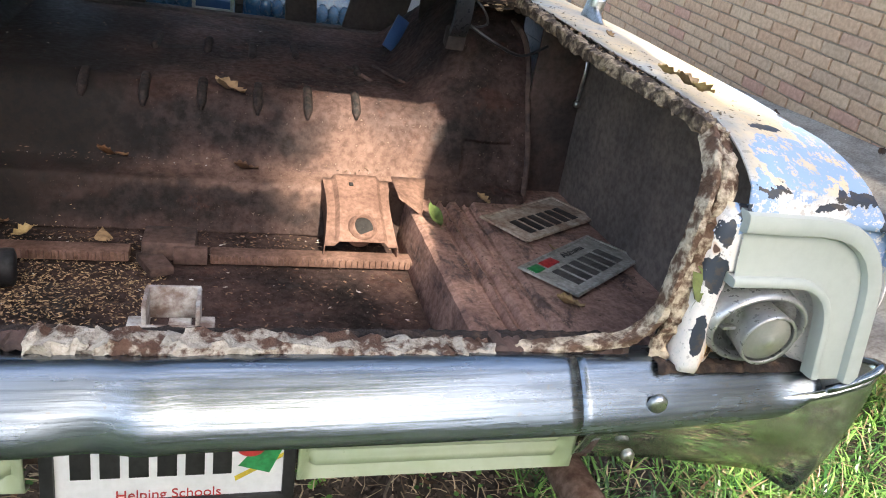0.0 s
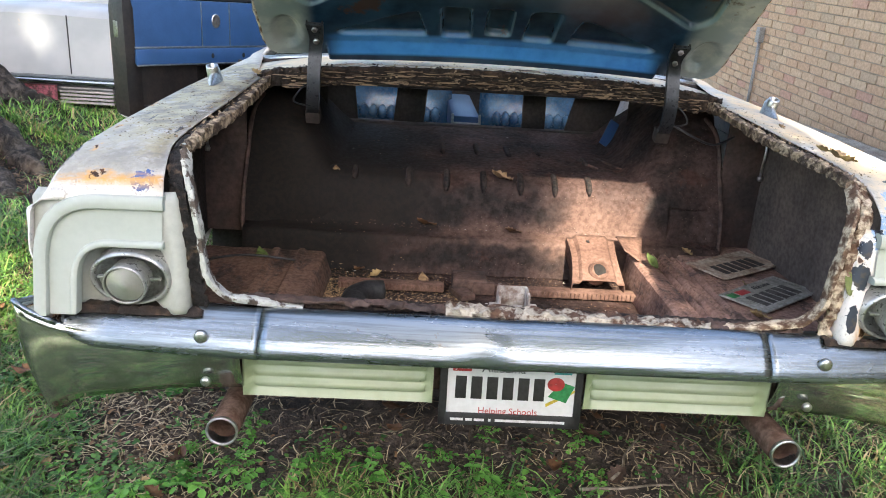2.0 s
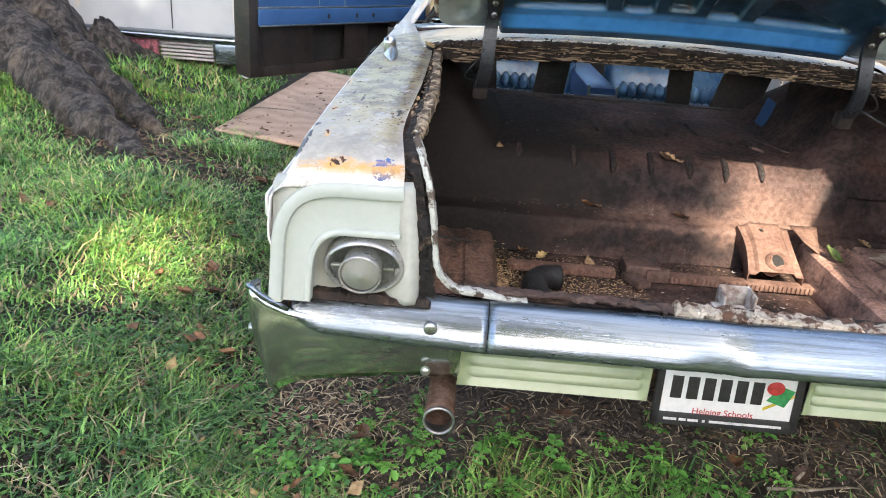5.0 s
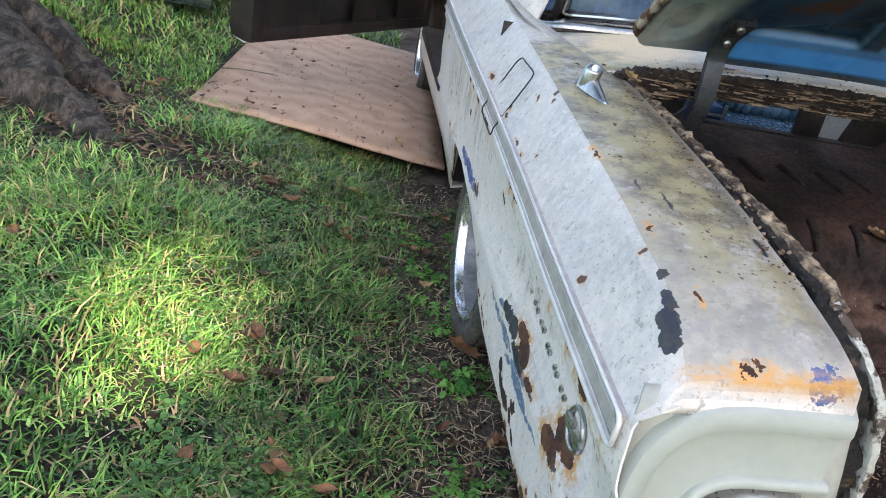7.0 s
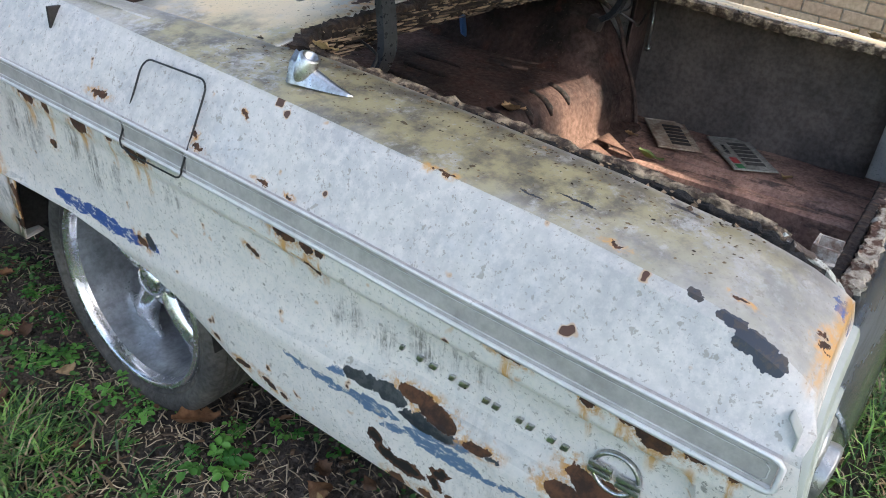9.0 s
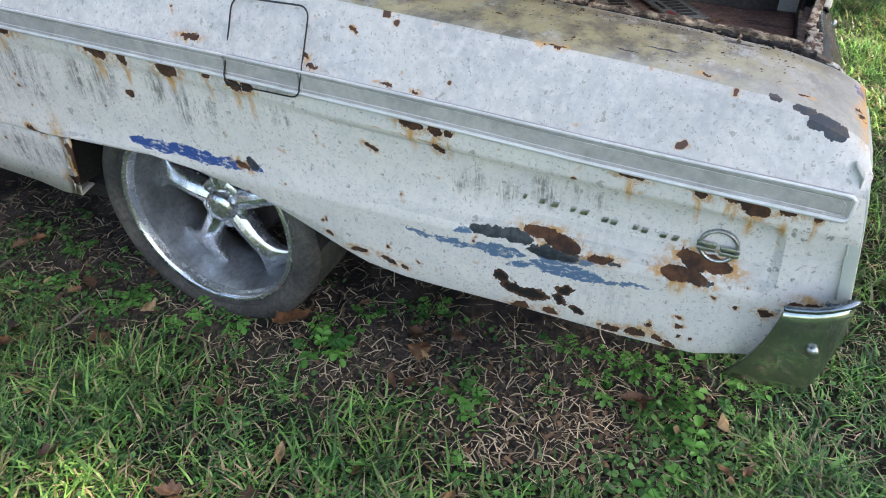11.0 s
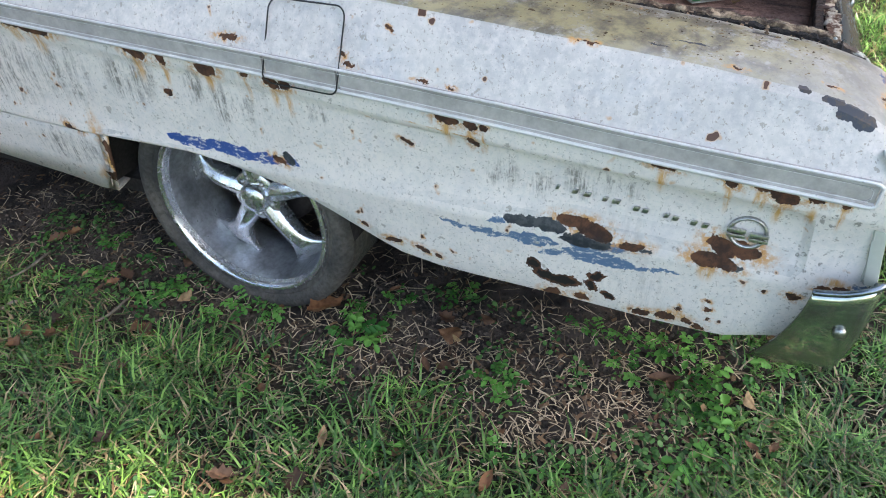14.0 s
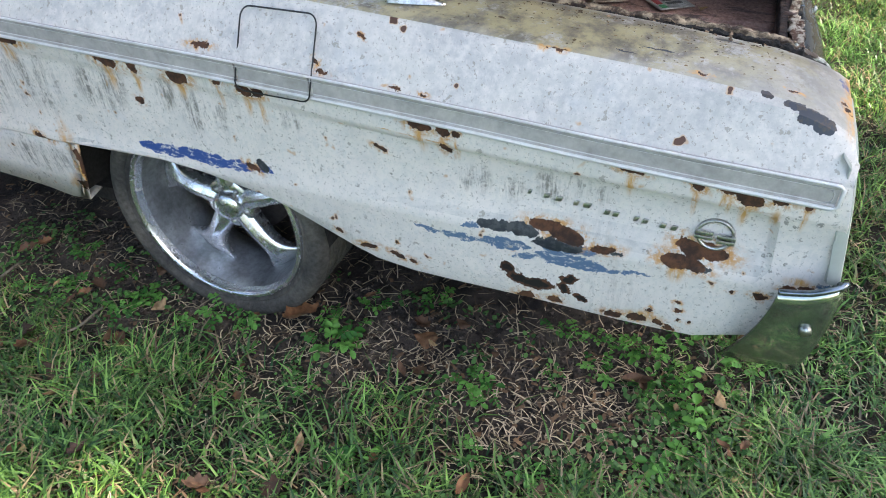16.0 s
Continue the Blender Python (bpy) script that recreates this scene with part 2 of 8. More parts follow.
RUST = blotchy("rusted_trunk_steel", (0.040, 0.026, 0.021), (0.128, 0.074, 0.057), 9.0, 0.78, 0.0, 0.5, 70.0, 0.006)
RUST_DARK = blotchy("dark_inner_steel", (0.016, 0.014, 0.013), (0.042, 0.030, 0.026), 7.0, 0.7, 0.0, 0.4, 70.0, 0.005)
# right-hand wall, painted lighter for the extra light on that side
WALL_GREY = blotchy("brightened_side_wall", (0.085, 0.070, 0.063), (0.165, 0.130, 0.112), 5.0, 0.7, 0.0, 0.3, 60.0, 0.004)
RUST_RED = blotchy("bare_orange_rust", (0.116, 0.060, 0.042), (0.200, 0.114, 0.083), 14.0, 0.85, 0.0, 0.5, 90.0, 0.004)
RUST_SCALE = blotchy("flaking_rust_scale", (0.022, 0.014, 0.011), (0.105, 0.062, 0.040), 26.0, 0.9, 0.0, 1.0, 90.0, 0.010, 0.46, 0.72)
SEAM_SCALE = blotchy("black_seam_scale", (0.012, 0.010, 0.010), (0.21, 0.135, 0.085), 40.0, 0.9, 0.0, 1.0, 90.0, 0.012, 0.50, 0.78)
LIP_SIDE = blotchy("tan_crumbling_lip", (0.07, 0.045, 0.032), (0.56, 0.43, 0.29), 34.0, 0.9, 0.0, 1.0, 90.0, 0.012, 0.42, 0.68)
LIP_PAINT = blotchy("flaked_lip_paint", (0.12, 0.058, 0.034), (0.52, 0.455, 0.365), 24.0, 0.8, 0.0, 1.0, 90.0, 0.012, 0.44, 0.55)
LIP_RUST = blotchy("brown_crumbling_lip", (0.13, 0.070, 0.042), (0.66, 0.55, 0.41), 30.0, 0.9, 0.0, 1.0, 90.0, 0.012, 0.42, 0.60)
STRIKER = blotchy("chipped_striker_paint", (0.20, 0.13, 0.10), (0.55, 0.52, 0.48), 30.0, 0.6, 0.0, 0.5, 80.0, 0.006)
HOUSING = blotchy("grey_brown_housing_steel", (0.042, 0.031, 0.028), (0.115, 0.070, 0.056), 6.0, 0.6, 0.0, 0.4, 60.0, 0.005)
m = Mat("shaded_rusted_steel")
f = m.noise(4.0, 6.0, 0.68)
g = m.noise(60.0, 5.0, 0.65)
c = m.mix(m.ramp(f, 0.34, 0.66), (0.016, 0.012, 0.011), (0.088, 0.053, 0.045))
c = m.mix(m.ramp(m.noise(11.0, 6.0, 0.7), 0.58, 0.72), c, (0.038, 0.033, 0.032))
c = m.mix(m.ramp(m.noise(9.0, 6.0, 0.72), 0.56, 0.66, 0.0, 0.85), c, (0.074, 0.034, 0.025))
# paler rust towards the hump's lower right
pale_rust = m.ramp(m.chips([(0.42, 1.0, 0.56, 0.20, 0.3, 0.12), (0.20, 0.98, 0.50, 0.40, 0.2, 0.05)], 0.10, 5.0), 0.2, 1.5, 1.0, 0.0)
c = m.mix(pale_rust, c, m.mix(m.ramp(m.noise(14.0, 5.0, 0.7), 0.35, 0.65), (0.130, 0.078, 0.060), (0.18, 0.110, 0.085)))
c = m.mix(m.ramp(g, 0.35, 0.70, 0.0, 0.8), c, m.mix(1.0, c, (0.5, 0.47, 0.45), "MULTIPLY"))
c = m.mix(m.ramp(m.noise(120.0, 3.0, 0.6), 0.66, 0.70, 0.0, 0.5), c, (0.26, 0.20, 0.16))
# the left corner is painted near black for the shade under the lid
left_shade = m.ramp(m.chips([(-0.70, 1.35, 0.72, 0.60, 1.0, 0.6), (-0.78, 1.02, 0.70, 0.48, 0.5, 0.5)], 0.22, 4.0), 0.6, 1.2, 1.0, 0.0)
# near-black patches across the hump's face and its lower edge
black_band = m.ramp(m.chips([(-0.25, 1.04, 0.64, 0.50, 0.3, 0.085), (0.10, 1.03, 0.62, 0.22, 0.3, 0.06), (-0.10, 0.94, 0.45, 0.55, 0.06, 0.05), (0.62, 1.03, 0.62, 0.10, 0.2, 0.10)], 0.16, 5.0), 0.45, 1.25, 0.85, 0.0)
c = m.mix(black_band, c, m.mix(m.ramp(m.noise(26.0, 5.0, 0.7), 0.42, 0.62), (0.009, 0.008, 0.008), (0.032, 0.024, 0.022)))
c = m.mix(left_shade, c, m.mix(m.ramp(g, 0.4, 0.6), (0.006, 0.0052, 0.0048), (0.018, 0.014, 0.012)))
m.bump(m.math("ADD", f, m.math("MULTIPLY", g, 0.5)), 0.6, 0.006)
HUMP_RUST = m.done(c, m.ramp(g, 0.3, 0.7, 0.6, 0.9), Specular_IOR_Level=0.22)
LIP_GREY = blotchy("pale_gutter_paint", (0.085, 0.060, 0.045), (0.50, 0.51, 0.47), 24.0, 0.7, 0.0, 0.9, 70.0, 0.008, 0.43, 0.50, grit=0.9)


def shelf_steel(name, lo, hi, dark, spots):
    """Rusted pressed steel with sooty smears running across it."""
    m = Mat(name)
    f = m.noise(5.0, 6.0, 0.7)
    g = m.noise(70.0, 5.0, 0.68)
    c = m.mix(m.ramp(f, 0.35, 0.66), lo, hi)
    c = m.mix(m.ramp(m.noise(10.0, 6.0, 0.72, stretch=(1.6, 0.6, 1.0)), 0.50, 0.64, 0.0, 0.9), c, dark)
    c = m.mix(m.ramp(g, 0.35, 0.68, 0.0, 0.8), c, m.mix(1.0, c, (0.52, 0.49, 0.47), "MULTIPLY"))
    c = m.mix(m.ramp(m.noise(130.0, 3.0, 0.6), 0.66, 0.70, 0.0, spots), c, (0.34, 0.26, 0.20))
    m.bump(m.math("ADD", m.math("MULTIPLY", f, 0.3), g), 0.45, 0.003)
    return m.done(c, m.ramp(g, 0.3, 0.7, 0.55, 0.85))


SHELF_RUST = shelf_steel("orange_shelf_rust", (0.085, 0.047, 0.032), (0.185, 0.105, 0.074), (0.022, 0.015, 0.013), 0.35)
# right shelf colour raised well above the left's, for its stronger light
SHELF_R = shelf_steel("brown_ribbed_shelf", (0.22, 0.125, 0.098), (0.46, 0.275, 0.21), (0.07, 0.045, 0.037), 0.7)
DOOR_DARK = blotchy("greasy_black_door_steel", (0.008, 0.007, 0.0065), (0.034, 0.023, 0.019), 5.0, 0.42, 0.0, 0.3, 60.0, 0.004)
FADED = blotchy("faded_plate_ink", (0.055, 0.052, 0.048), (0.10, 0.09, 0.08), 30.0, 0.7)
m = Mat("worn_chrome")
streak = m.noise(7.0, 6.0, 0.7, stretch=(0.22, 9.0, 22.0))
film = m.noise(4.0, 5.0, 0.65, stretch=(0.4, 2.0, 3.0))
c = m.mix(m.ramp(streak, 0.42, 0.62), (0.225, 0.26, 0.29), (0.155, 0.18, 0.20))
c = m.mix(m.ramp(m.noise(70.0, 3.0, 0.6), 0.66, 0.70, 0.0, 0.6), c, (0.20, 0.18, 0.15))
m.bump(m.math("ADD", m.noise(7.0, 3.0, stretch=(0.5, 1.0, 1.0)), m.math("MULTIPLY", streak, 0.8)), 0.16, 0.006)
CHROME = m.done(c, m.ramp(film, 0.35, 0.65, 0.18, 0.34), 0.90)
m = Mat("hazy_wing_chrome")
smear = m.noise(9.0, 6.0, 0.72)
c = m.mix(m.ramp(smear, 0.38, 0.62), (0.54, 0.56, 0.53), (0.34, 0.365, 0.33))
m.bump(m.noise(14.0, 4.0), 0.08, 0.004)
WING_CHROME = m.done(c, m.ramp(smear, 0.4, 0.6, 0.06, 0.22), 0.94)
CHROME_DULL = blotchy("dull_chrome", (0.66, 0.67, 0.68), (0.42, 0.43, 0.42), 12.0, 0.34, 1.0, 0.15, 120.0, 0.001)
ALLOY = blotchy("polished_alloy", (0.84, 0.85, 0.87), (0.72, 0.73, 0.75), 6.0, 0.22, 0.90, 0.02, 40.0, 0.001, grit=0.25)
BARREL = blotchy("dull_rim_barrel", (0.40, 0.41, 0.43), (0.24, 0.25, 0.26), 9.0, 0.36, 0.6, 0.15, 70.0, 0.001, grit=0.7)
BRUSHED = blotchy("satin_aluminium", (0.50, 0.475, 0.455), (0.40, 0.38, 0.365), 14.0, 0.5, 0.15, 0.05, 60.0, 0.0006, grit=0.5)
BEAD = blotchy("bright_bead", (0.72, 0.71, 0.70), (0.60, 0.59, 0.58), 14.0, 0.35, 0.15, 0.05, 60.0, 0.0006, grit=0.2)
TYRE = blotchy("tyre_rubber", (0.045, 0.043, 0.040), (0.120, 0.108, 0.092), 7.0, 0.9, 0.0, 0.3, 80.0, 0.002)
CREAM = blotchy("cream_lamp_paint", (0.42, 0.445, 0.405), (0.37, 0.40, 0.36), 3.0, 0.42, 0.0, 0.05, 60.0, 0.001, grit=0.12)
TAIL_CREAM = blotchy("chipped_tail_paint", (0.44, 0.45, 0.41), (0.38, 0.39, 0.35), 5.0, 0.5, 0.0, 0.2, 60.0, 0.002, grit=0.3)
LAMP_RING = blotchy("dull_lamp_metal", (0.50, 0.50, 0.485), (0.34, 0.34, 0.33), 20.0, 0.32, 0.65, 0.1, 90.0, 0.001, grit=0.5)
# pale valance paint, tinted green for the light bounced off the grass
VALANCE = blotchy("green_bounce_valance", (0.32, 0.365, 0.25), (0.25, 0.31, 0.17), 3.0, 0.36, 0.0, 0.05, 50.0, 0.001, grit=0.12)
LID_GREY = blotchy("grey_green_lid_paint", (0.13, 0.18, 0.20), (0.24, 0.29, 0.30), 4.0, 0.40, 0.0, 0.12, 60.0, 0.002)
SEAT_BLUE = blotchy("light_blue_vinyl", (0.035, 0.110, 0.225), (0.12, 0.235, 0.36), 4.0, 0.24, 0.0, 0.10, 60.0, 0.002)
DOOR_BLUE = blotchy("deep_blue_door_vinyl", (0.018, 0.068, 0.180), (0.029, 0.090, 0.225), 3.0, 0.42, 0.0, 0.05, 200.0, 0.0006, grit=0.2)
BLACK = blotchy("black_plastic", (0.012, 0.012, 0.013), (0.022, 0.022, 0.024), 9.0, 0.5, 0.0, 0.05)
BLACK_STEEL = blotchy("black_hinge_steel", (0.022, 0.026, 0.032), (0.05, 0.055, 0.062), 9.0, 0.32, 0.3, 0.05)
HOSE = blotchy("dusty_black_rubber", (0.006, 0.006, 0.007), (0.018, 0.018, 0.019), 14.0, 0.7, 0.0, 0.2, 90.0, 0.002)
UNDER = blotchy("underbody_black", (0.010, 0.009, 0.008), (0.022, 0.018, 0.016), 6.0, 0.9)
PLATE_WHITE = blotchy("plate_white", (0.64, 0.64, 0.635), (0.58, 0.59, 0.59), 12.0, 0.4, 0.0, 0.05, grit=0.2)
PLATE_OLD = blotchy("weathered_plate", (0.24, 0.235, 0.20), (0.42, 0.40, 0.36), 22.0, 0.6, 0.0, 0.15)
PLATE_RUSTY = blotchy("rusty_plate", (0.28, 0.185, 0.13), (0.50, 0.42, 0.33), 22.0, 0.75, 0.0, 0.2)
INK = blotchy("plate_ink", (0.012, 0.012, 0.013), (0.02, 0.02, 0.02), 20.0, 0.5, 0.0, 0.02)
INK_RED = blotchy("red_print", (0.45, 0.035, 0.035), (0.38, 0.03, 0.03), 20.0, 0.5, 0.0, 0.02)
INK_GREEN = blotchy("green_print", (0.02, 0.26, 0.08), (0.02, 0.20, 0.06), 20.0, 0.5, 0.0, 0.02)
INK_TEAL = blotchy("teal_sticker", (0.03, 0.36, 0.33), (0.03, 0.30, 0.28), 20.0, 0.5, 0.0, 0.02)
INK_YELLOW = blotchy("yellow_print", (0.60, 0.45, 0.04), (0.5, 0.4, 0.04), 20.0, 0.5, 0.0, 0.02)
PAPER = blotchy("white_print", (0.7, 0.7, 0.7), (0.6, 0.6, 0.6), 20.0, 0.5, 0.0, 0.02)
PINK = blotchy("pink_print", (0.45, 0.12, 0.16), (0.05, 0.02, 0.02), 40.0, 0.6, 0.0, 0.02)


def glass(name, tint=(0.9, 0.95, 0.95), rough=0.02):
    m = Mat(name)
    return m.done(tint, rough, 0.0, Transmission_Weight=1.0, IOR=1.45)


GLASS = glass("window_glass")
m = Mat("milky_lens")
m.bump(m.noise(300.0), 0.15, 0.002)
LENS = m.done(m.mix(m.noise(80.0), (0.30, 0.30, 0.265), (0.44, 0.44, 0.40)), 0.18, 0.0, Transmission_Weight=0.35)

# torn spots on the near flank: y, z, half length, half height, slope
RUST_TRIM = [(2.051, 0.857, 0.038, 0.009, -0.02), (1.983, 0.848, 0.048, 0.010, 0.08), (1.667, 0.837, 0.030, 0.013, 0.24), (1.589, 0.831, 0.013, 0.014, 0.40), (1.461, 0.821, 0.025, 0.014, 0.03), (1.352, 0.825, 0.009, 0.006, -0.00), (1.284, 0.818, 0.020, 0.011, 0.40), (1.248, 0.815, 0.013, 0.009, 0.22), (0.860, 0.801, 0.024, 0.009, 0.11), (0.808, 0.798, 0.015, 0.009, 0.23), (0.779, 0.796, 0.007, 0.007, 0.00), (0.296, 0.778, 0.013, 0.010, 0.40), (0.246, 0.777, 0.010, 0.007, 0.40), (0.234, 0.778, 0.008, 0.008, 0.00), (0.203, 0.768, 0.022, 0.013, 0.22), (0.150, 0.774, 0.015, 0.008, -0.05), (0.103, 0.768, 0.008, 0.005, 0.00), (0.418, 0.784, 0.022, 0.006, 0.08)]
RUST_SIDE = [(0.963, 0.710, 0.016, 0.007, 0.25), (0.805, 0.742, 0.012, 0.015, 0.40), (1.249, 0.798, 0.013, 0.003, -0.13), (1.601, 0.727, 0.013, 0.009, 0.10), (1.386, 0.894, 0.025, 0.006, -0.00), (1.098, 0.893, 0.008, 0.006, 0.40), (1.082, 0.874, 0.014, 0.005, 0.16), (1.004, 0.949, 0.008, 0.005, 0.40), (0.913, 0.865, 0.017, 0.003, -0.00), (0.849, 0.861, 0.008, 0.003, 0.13), (0.940, 0.415, 0.020, 0.009, 0.31), (1.018, 0.422, 0.027, 0.008, -0.12), (0.899, 0.405, 0.010, 0.008, 0.20), (1.994, 0.550, 0.019, 0.016, 0.40), (0.132, 0.526, 0.016, 0.009, 0.15), (0.187, 0.524, 0.007, 0.006, 0.00), (1.310, 0.593, 0.020, 0.010, 0.33)]
RUST_LOW = [(0.414, 0.381, 0.021, 0.012, -0.12), (0.361, 0.390, 0.021, 0.011, -0.14), (0.337, 0.422, 0.007, 0.007, 0.00), (0.314, 0.390, 0.010, 0.009, 0.33), (0.289, 0.379, 0.013, 0.011, 0.26), (0.283, 0.461, 0.007, 0.005, 0.00), (0.279, 0.439, 0.008, 0.007, 0.00), (0.274, 0.411, 0.005, 0.005, 0.00), (0.251, 0.411, 0.005, 0.005, 0.00), (0.240, 0.341, 0.013, 0.005, -0.04), (0.189, 0.350, 0.018, 0.005, -0.15), (0.546, 0.385, 0.017, 0.011, 0.04), (1.094, 0.450, 0.010, 0.007, 0.25), (0.937, 0.453, 0.005, 0.005, 0.00), (0.085, 0.565, 0.016, 0.005, -0.10), (0.057, 0.571, 0.013, 0.006, -0.13), (0.615, 0.377, 0.021, 0.016, -0.12)]
RUST_BADGE = [(0.283, 0.602, 0.029, 0.019, 0.36), (0.245, 0.603, 0.039, 0.017, 0.06), (0.307, 0.571, 0.032, 0.016, 0.03), (0.273, 0.571, 0.029, 0.014, 0.21), (0.577, 0.590, 0.043, 0.013, -0.00), (0.537, 0.577, 0.043, 0.019, 0.17), (0.452, 0.562, 0.028, 0.009, -0.15)]
HOLES = [(0.661, 0.453, 0.020, 0.017, 0.08), (0.636, 0.430, 0.028, 0.017, 0.17), (0.593, 0.424, 0.046, 0.018, -0.09), (0.528, 0.429, 0.017, 0.016, 0.32), (0.518, 0.458, 0.020, 0.015, -0.15), (0.487, 0.409, 0.018, 0.011, 0.27)]
BARE_FLANK = [(0.683, 0.569, 0.055, 0.014, -0.03), (0.633, 0.571, 0.042, 0.016, 0.02), (0.550, 0.551, 0.059, 0.018, -0.02), (0.425, 0.561, 0.015, 0.004, -0.00), (0.252, 0.565, 0.020, 0.007, -0.04), (1.283, 0.600, 0.018, 0.014, 0.40)]
BLUE_FLANK = [(1.568, 0.593, 0.091, 0.016, 0.02), (1.458, 0.591, 0.085, 0.018, 0.07), (1.354, 0.587, 0.043, 0.016, -0.02), (1.277, 0.592, 0.025, 0.010, 0.12), (0.856, 0.519, 0.035, 0.007, 0.12), (0.773, 0.516, 0.057, 0.010, 0.04), (0.743, 0.559, 0.031, 0.007, -0.30), (0.668, 0.524, 0.061, 0.016, -0.07), (0.623, 0.498, 0.030, 0.010, -0.24), (0.521, 0.511, 0.086, 0.019, 0.02), (0.521, 0.544, 0.065, 0.013, -0.16), (0.488, 0.554, 0.029, 0.010, -0.18), (0.410, 0.511, 0.069, 0.005, -0.15), (0.022, 0.581, 0.022, 0.009, -0.30)]
GREY = [(0.130, 0.728, 0.005, 0.006, 0.00), (0.130, 0.717, 0.005, 0.007, 0.00), (0.113, 0.734, 0.006, 0.007, 0.00), (0.111, 0.709, 0.006, 0.006, 0.00), (0.074, 0.726, 0.007, 0.008, 0.00), (0.106, 0.615, 0.005, 0.006, 0.00), (0.129, 0.592, 0.005, 0.004, 0.00), (0.147, 0.617, 0.005, 0.004, 0.00), (0.137, 0.626, 0.004, 0.005, 0.00), (0.206, 0.567, 0.005, 0.004, 0.00), (0.247, 0.693, 0.004, 0.004, 0.00), (0.112, 0.538, 0.006, 0.008, 0.00), (0.109, 0.500, 0.006, 0.005, 0.00), (0.115, 0.473, 0.007, 0.005, 0.00), (0.367, 0.579, 0.010, 0.004, 0.06), (1.030, 0.597, 0.007, 0.005, 0.00), (0.944, 0.645, 0.006, 0.004, 0.00)]
RUST_TRIM = [(y, z - 0.009, ry * 1.15, rz * 1.4, sl) for y, z, ry, rz, sl in RUST_TRIM]
FLANK = {"rust": RUST_TRIM + RUST_SIDE + RUST_LOW + RUST_BADGE, "drip": RUST_TRIM, "hole": HOLES, "bare": BARE_FLANK, "blue": BLUE_FLANK, "grey": GREY}
RUSTY = [(-1.0, 1.905, 0.45, 0.2, 0.016, 0.08), (-1.0, 1.925, 0.39, 0.2, 0.03, 0.02), (-0.900, 0.078, 0.893, 0.020, 0.010, 0.008), (-0.955, 0.33, 0.955, 0.004, 0.012, 0.03), (-0.94, 0.17, 0.945, 0.004, 0.012, 0.03), (-0.965, 0.60, 0.97, 0.004, 0.02, 0.03)]
BARE = [(-0.972, 0.218, 0.938, 0.009, 0.010, 0.03), (-0.980, 0.165, 0.930, 0.009, 0.026, 0.03), (-0.988, 0.135, 0.918, 0.012, 0.030, 0.03), (-0.992, 0.112, 0.907, 0.012, 0.022, 0.03), (-0.80, 0.30, 0.96, 0.004, 0.030, 0.05), (-0.90, 0.42, 0.96, 0.003, 0.03, 0.05), (-0.93, 0.47, 0.96, 0.003, 0.02, 0.05)]
BLUE = [(-0.80, 0.070, 0.89, 0.03, 0.015, 0.03)]
PAINT_L = body_paint("weathered_white_paint", RUSTY, BARE, BLUE, 0.85, 0.0, 0.6, flank=FLANK)
BLUE_R = [(1.0, 0.15, 0.93, 0.09, 0.20, 0.2), (0.86, 0.12, 0.93, 0.07, 0.06, 0.2), (0.78, 0.04, 0.86, 0.03, 0.2, 0.05), (0.99, 0.35, 0.95, 0.05, 0.2, 0.2), (0.72, 0.04, 0.86, 0.02, 0.2, 0.07)]
BARE_R = [(0.748, 0.05, 0.82, 0.012, 0.2, 0.022), (0.765, 0.05, 0.855, 0.010, 0.2, 0.014), (0.738, 0.05, 0.665, 0.012, 0.2, 0.03), (0.90, 0.06, 0.872, 0.03, 0.1, 0.006), (0.81, 0.05, 0.745, 0.012, 0.2, 0.012), (0.785, 0.05, 0.655, 0.010, 0.2, 0.018), (0.86, 0.2, 0.95, 0.03, 0.010, 0.2), (0.97, 0.28, 0.95, 0.012, 0.03, 0.2), (0.745, 0.04, 0.76, 0.018, 0.2, 0.03), (0.77, 0.04, 0.70, 0.015, 0.2, 0.03), (0.79, 0.04, 0.79, 0.02, 0.2, 0.03), (0.95, 0.06, 0.885, 0.05, 0.05, 0.008), (0.80, 0.06, 0.89, 0.03, 0.05, 0.006), (1.02, 0.06, 0.85, 0.03, 0.05, 0.012)]
PAINT_R = body_paint("warm_topped_paint", [(0.8, 0.05, 0.63, 0.03, 0.03, 0.02)], BARE_R, BLUE_R, 0.0, 0.95, 0.5, (0.27, 0.38, 0.57))
PAINT = body_paint("chalky_white_paint", [(0.12, 1.18, 1.04, 0.05, 0.02, 0.05), (-0.5, 1.17, 1.03, 0.05, 0.015, 0.05)], [], [], 0.85, 0.8)

# ---- mesh helpers ----
def mesh_ob(name, verts, faces, material, parent=None, label="", smooth=True):
    me = bpy.data.meshes.new(name)
    me.from_pydata([tuple(v) for v in verts], [], faces)
    me.materials.append(material)
    if smooth:
        me.shade_smooth()
    me.update()
    ob = new(name, me)
    ob.parent = parent
    if label:
        ob["label"] = label
    return ob


def part(name, bm, material, parent, label="", smooth=True):
    me = bpy.data.meshes.new(name)
    bmesh.ops.recalc_face_normals(bm, faces=bm.faces)
    bm.to_mesh(me)
    bm.free()
    me.materials.append(material)
    if smooth:
        me.shade_smooth()
        me.set_sharp_from_angle(angle=radians(38))
    ob = new(name, me)
    ob.parent = parent
    if label:
        ob["label"] = label
    return ob


def thick(ob, t, offset=-1.0):
    mod = ob.modifiers.new("thickness", "SOLIDIFY")
    mod.thickness, mod.offset = t, offset
    return ob


def sharp(ob, deg=38):
    ob.data.set_sharp_from_angle(angle=radians(deg))
    return ob


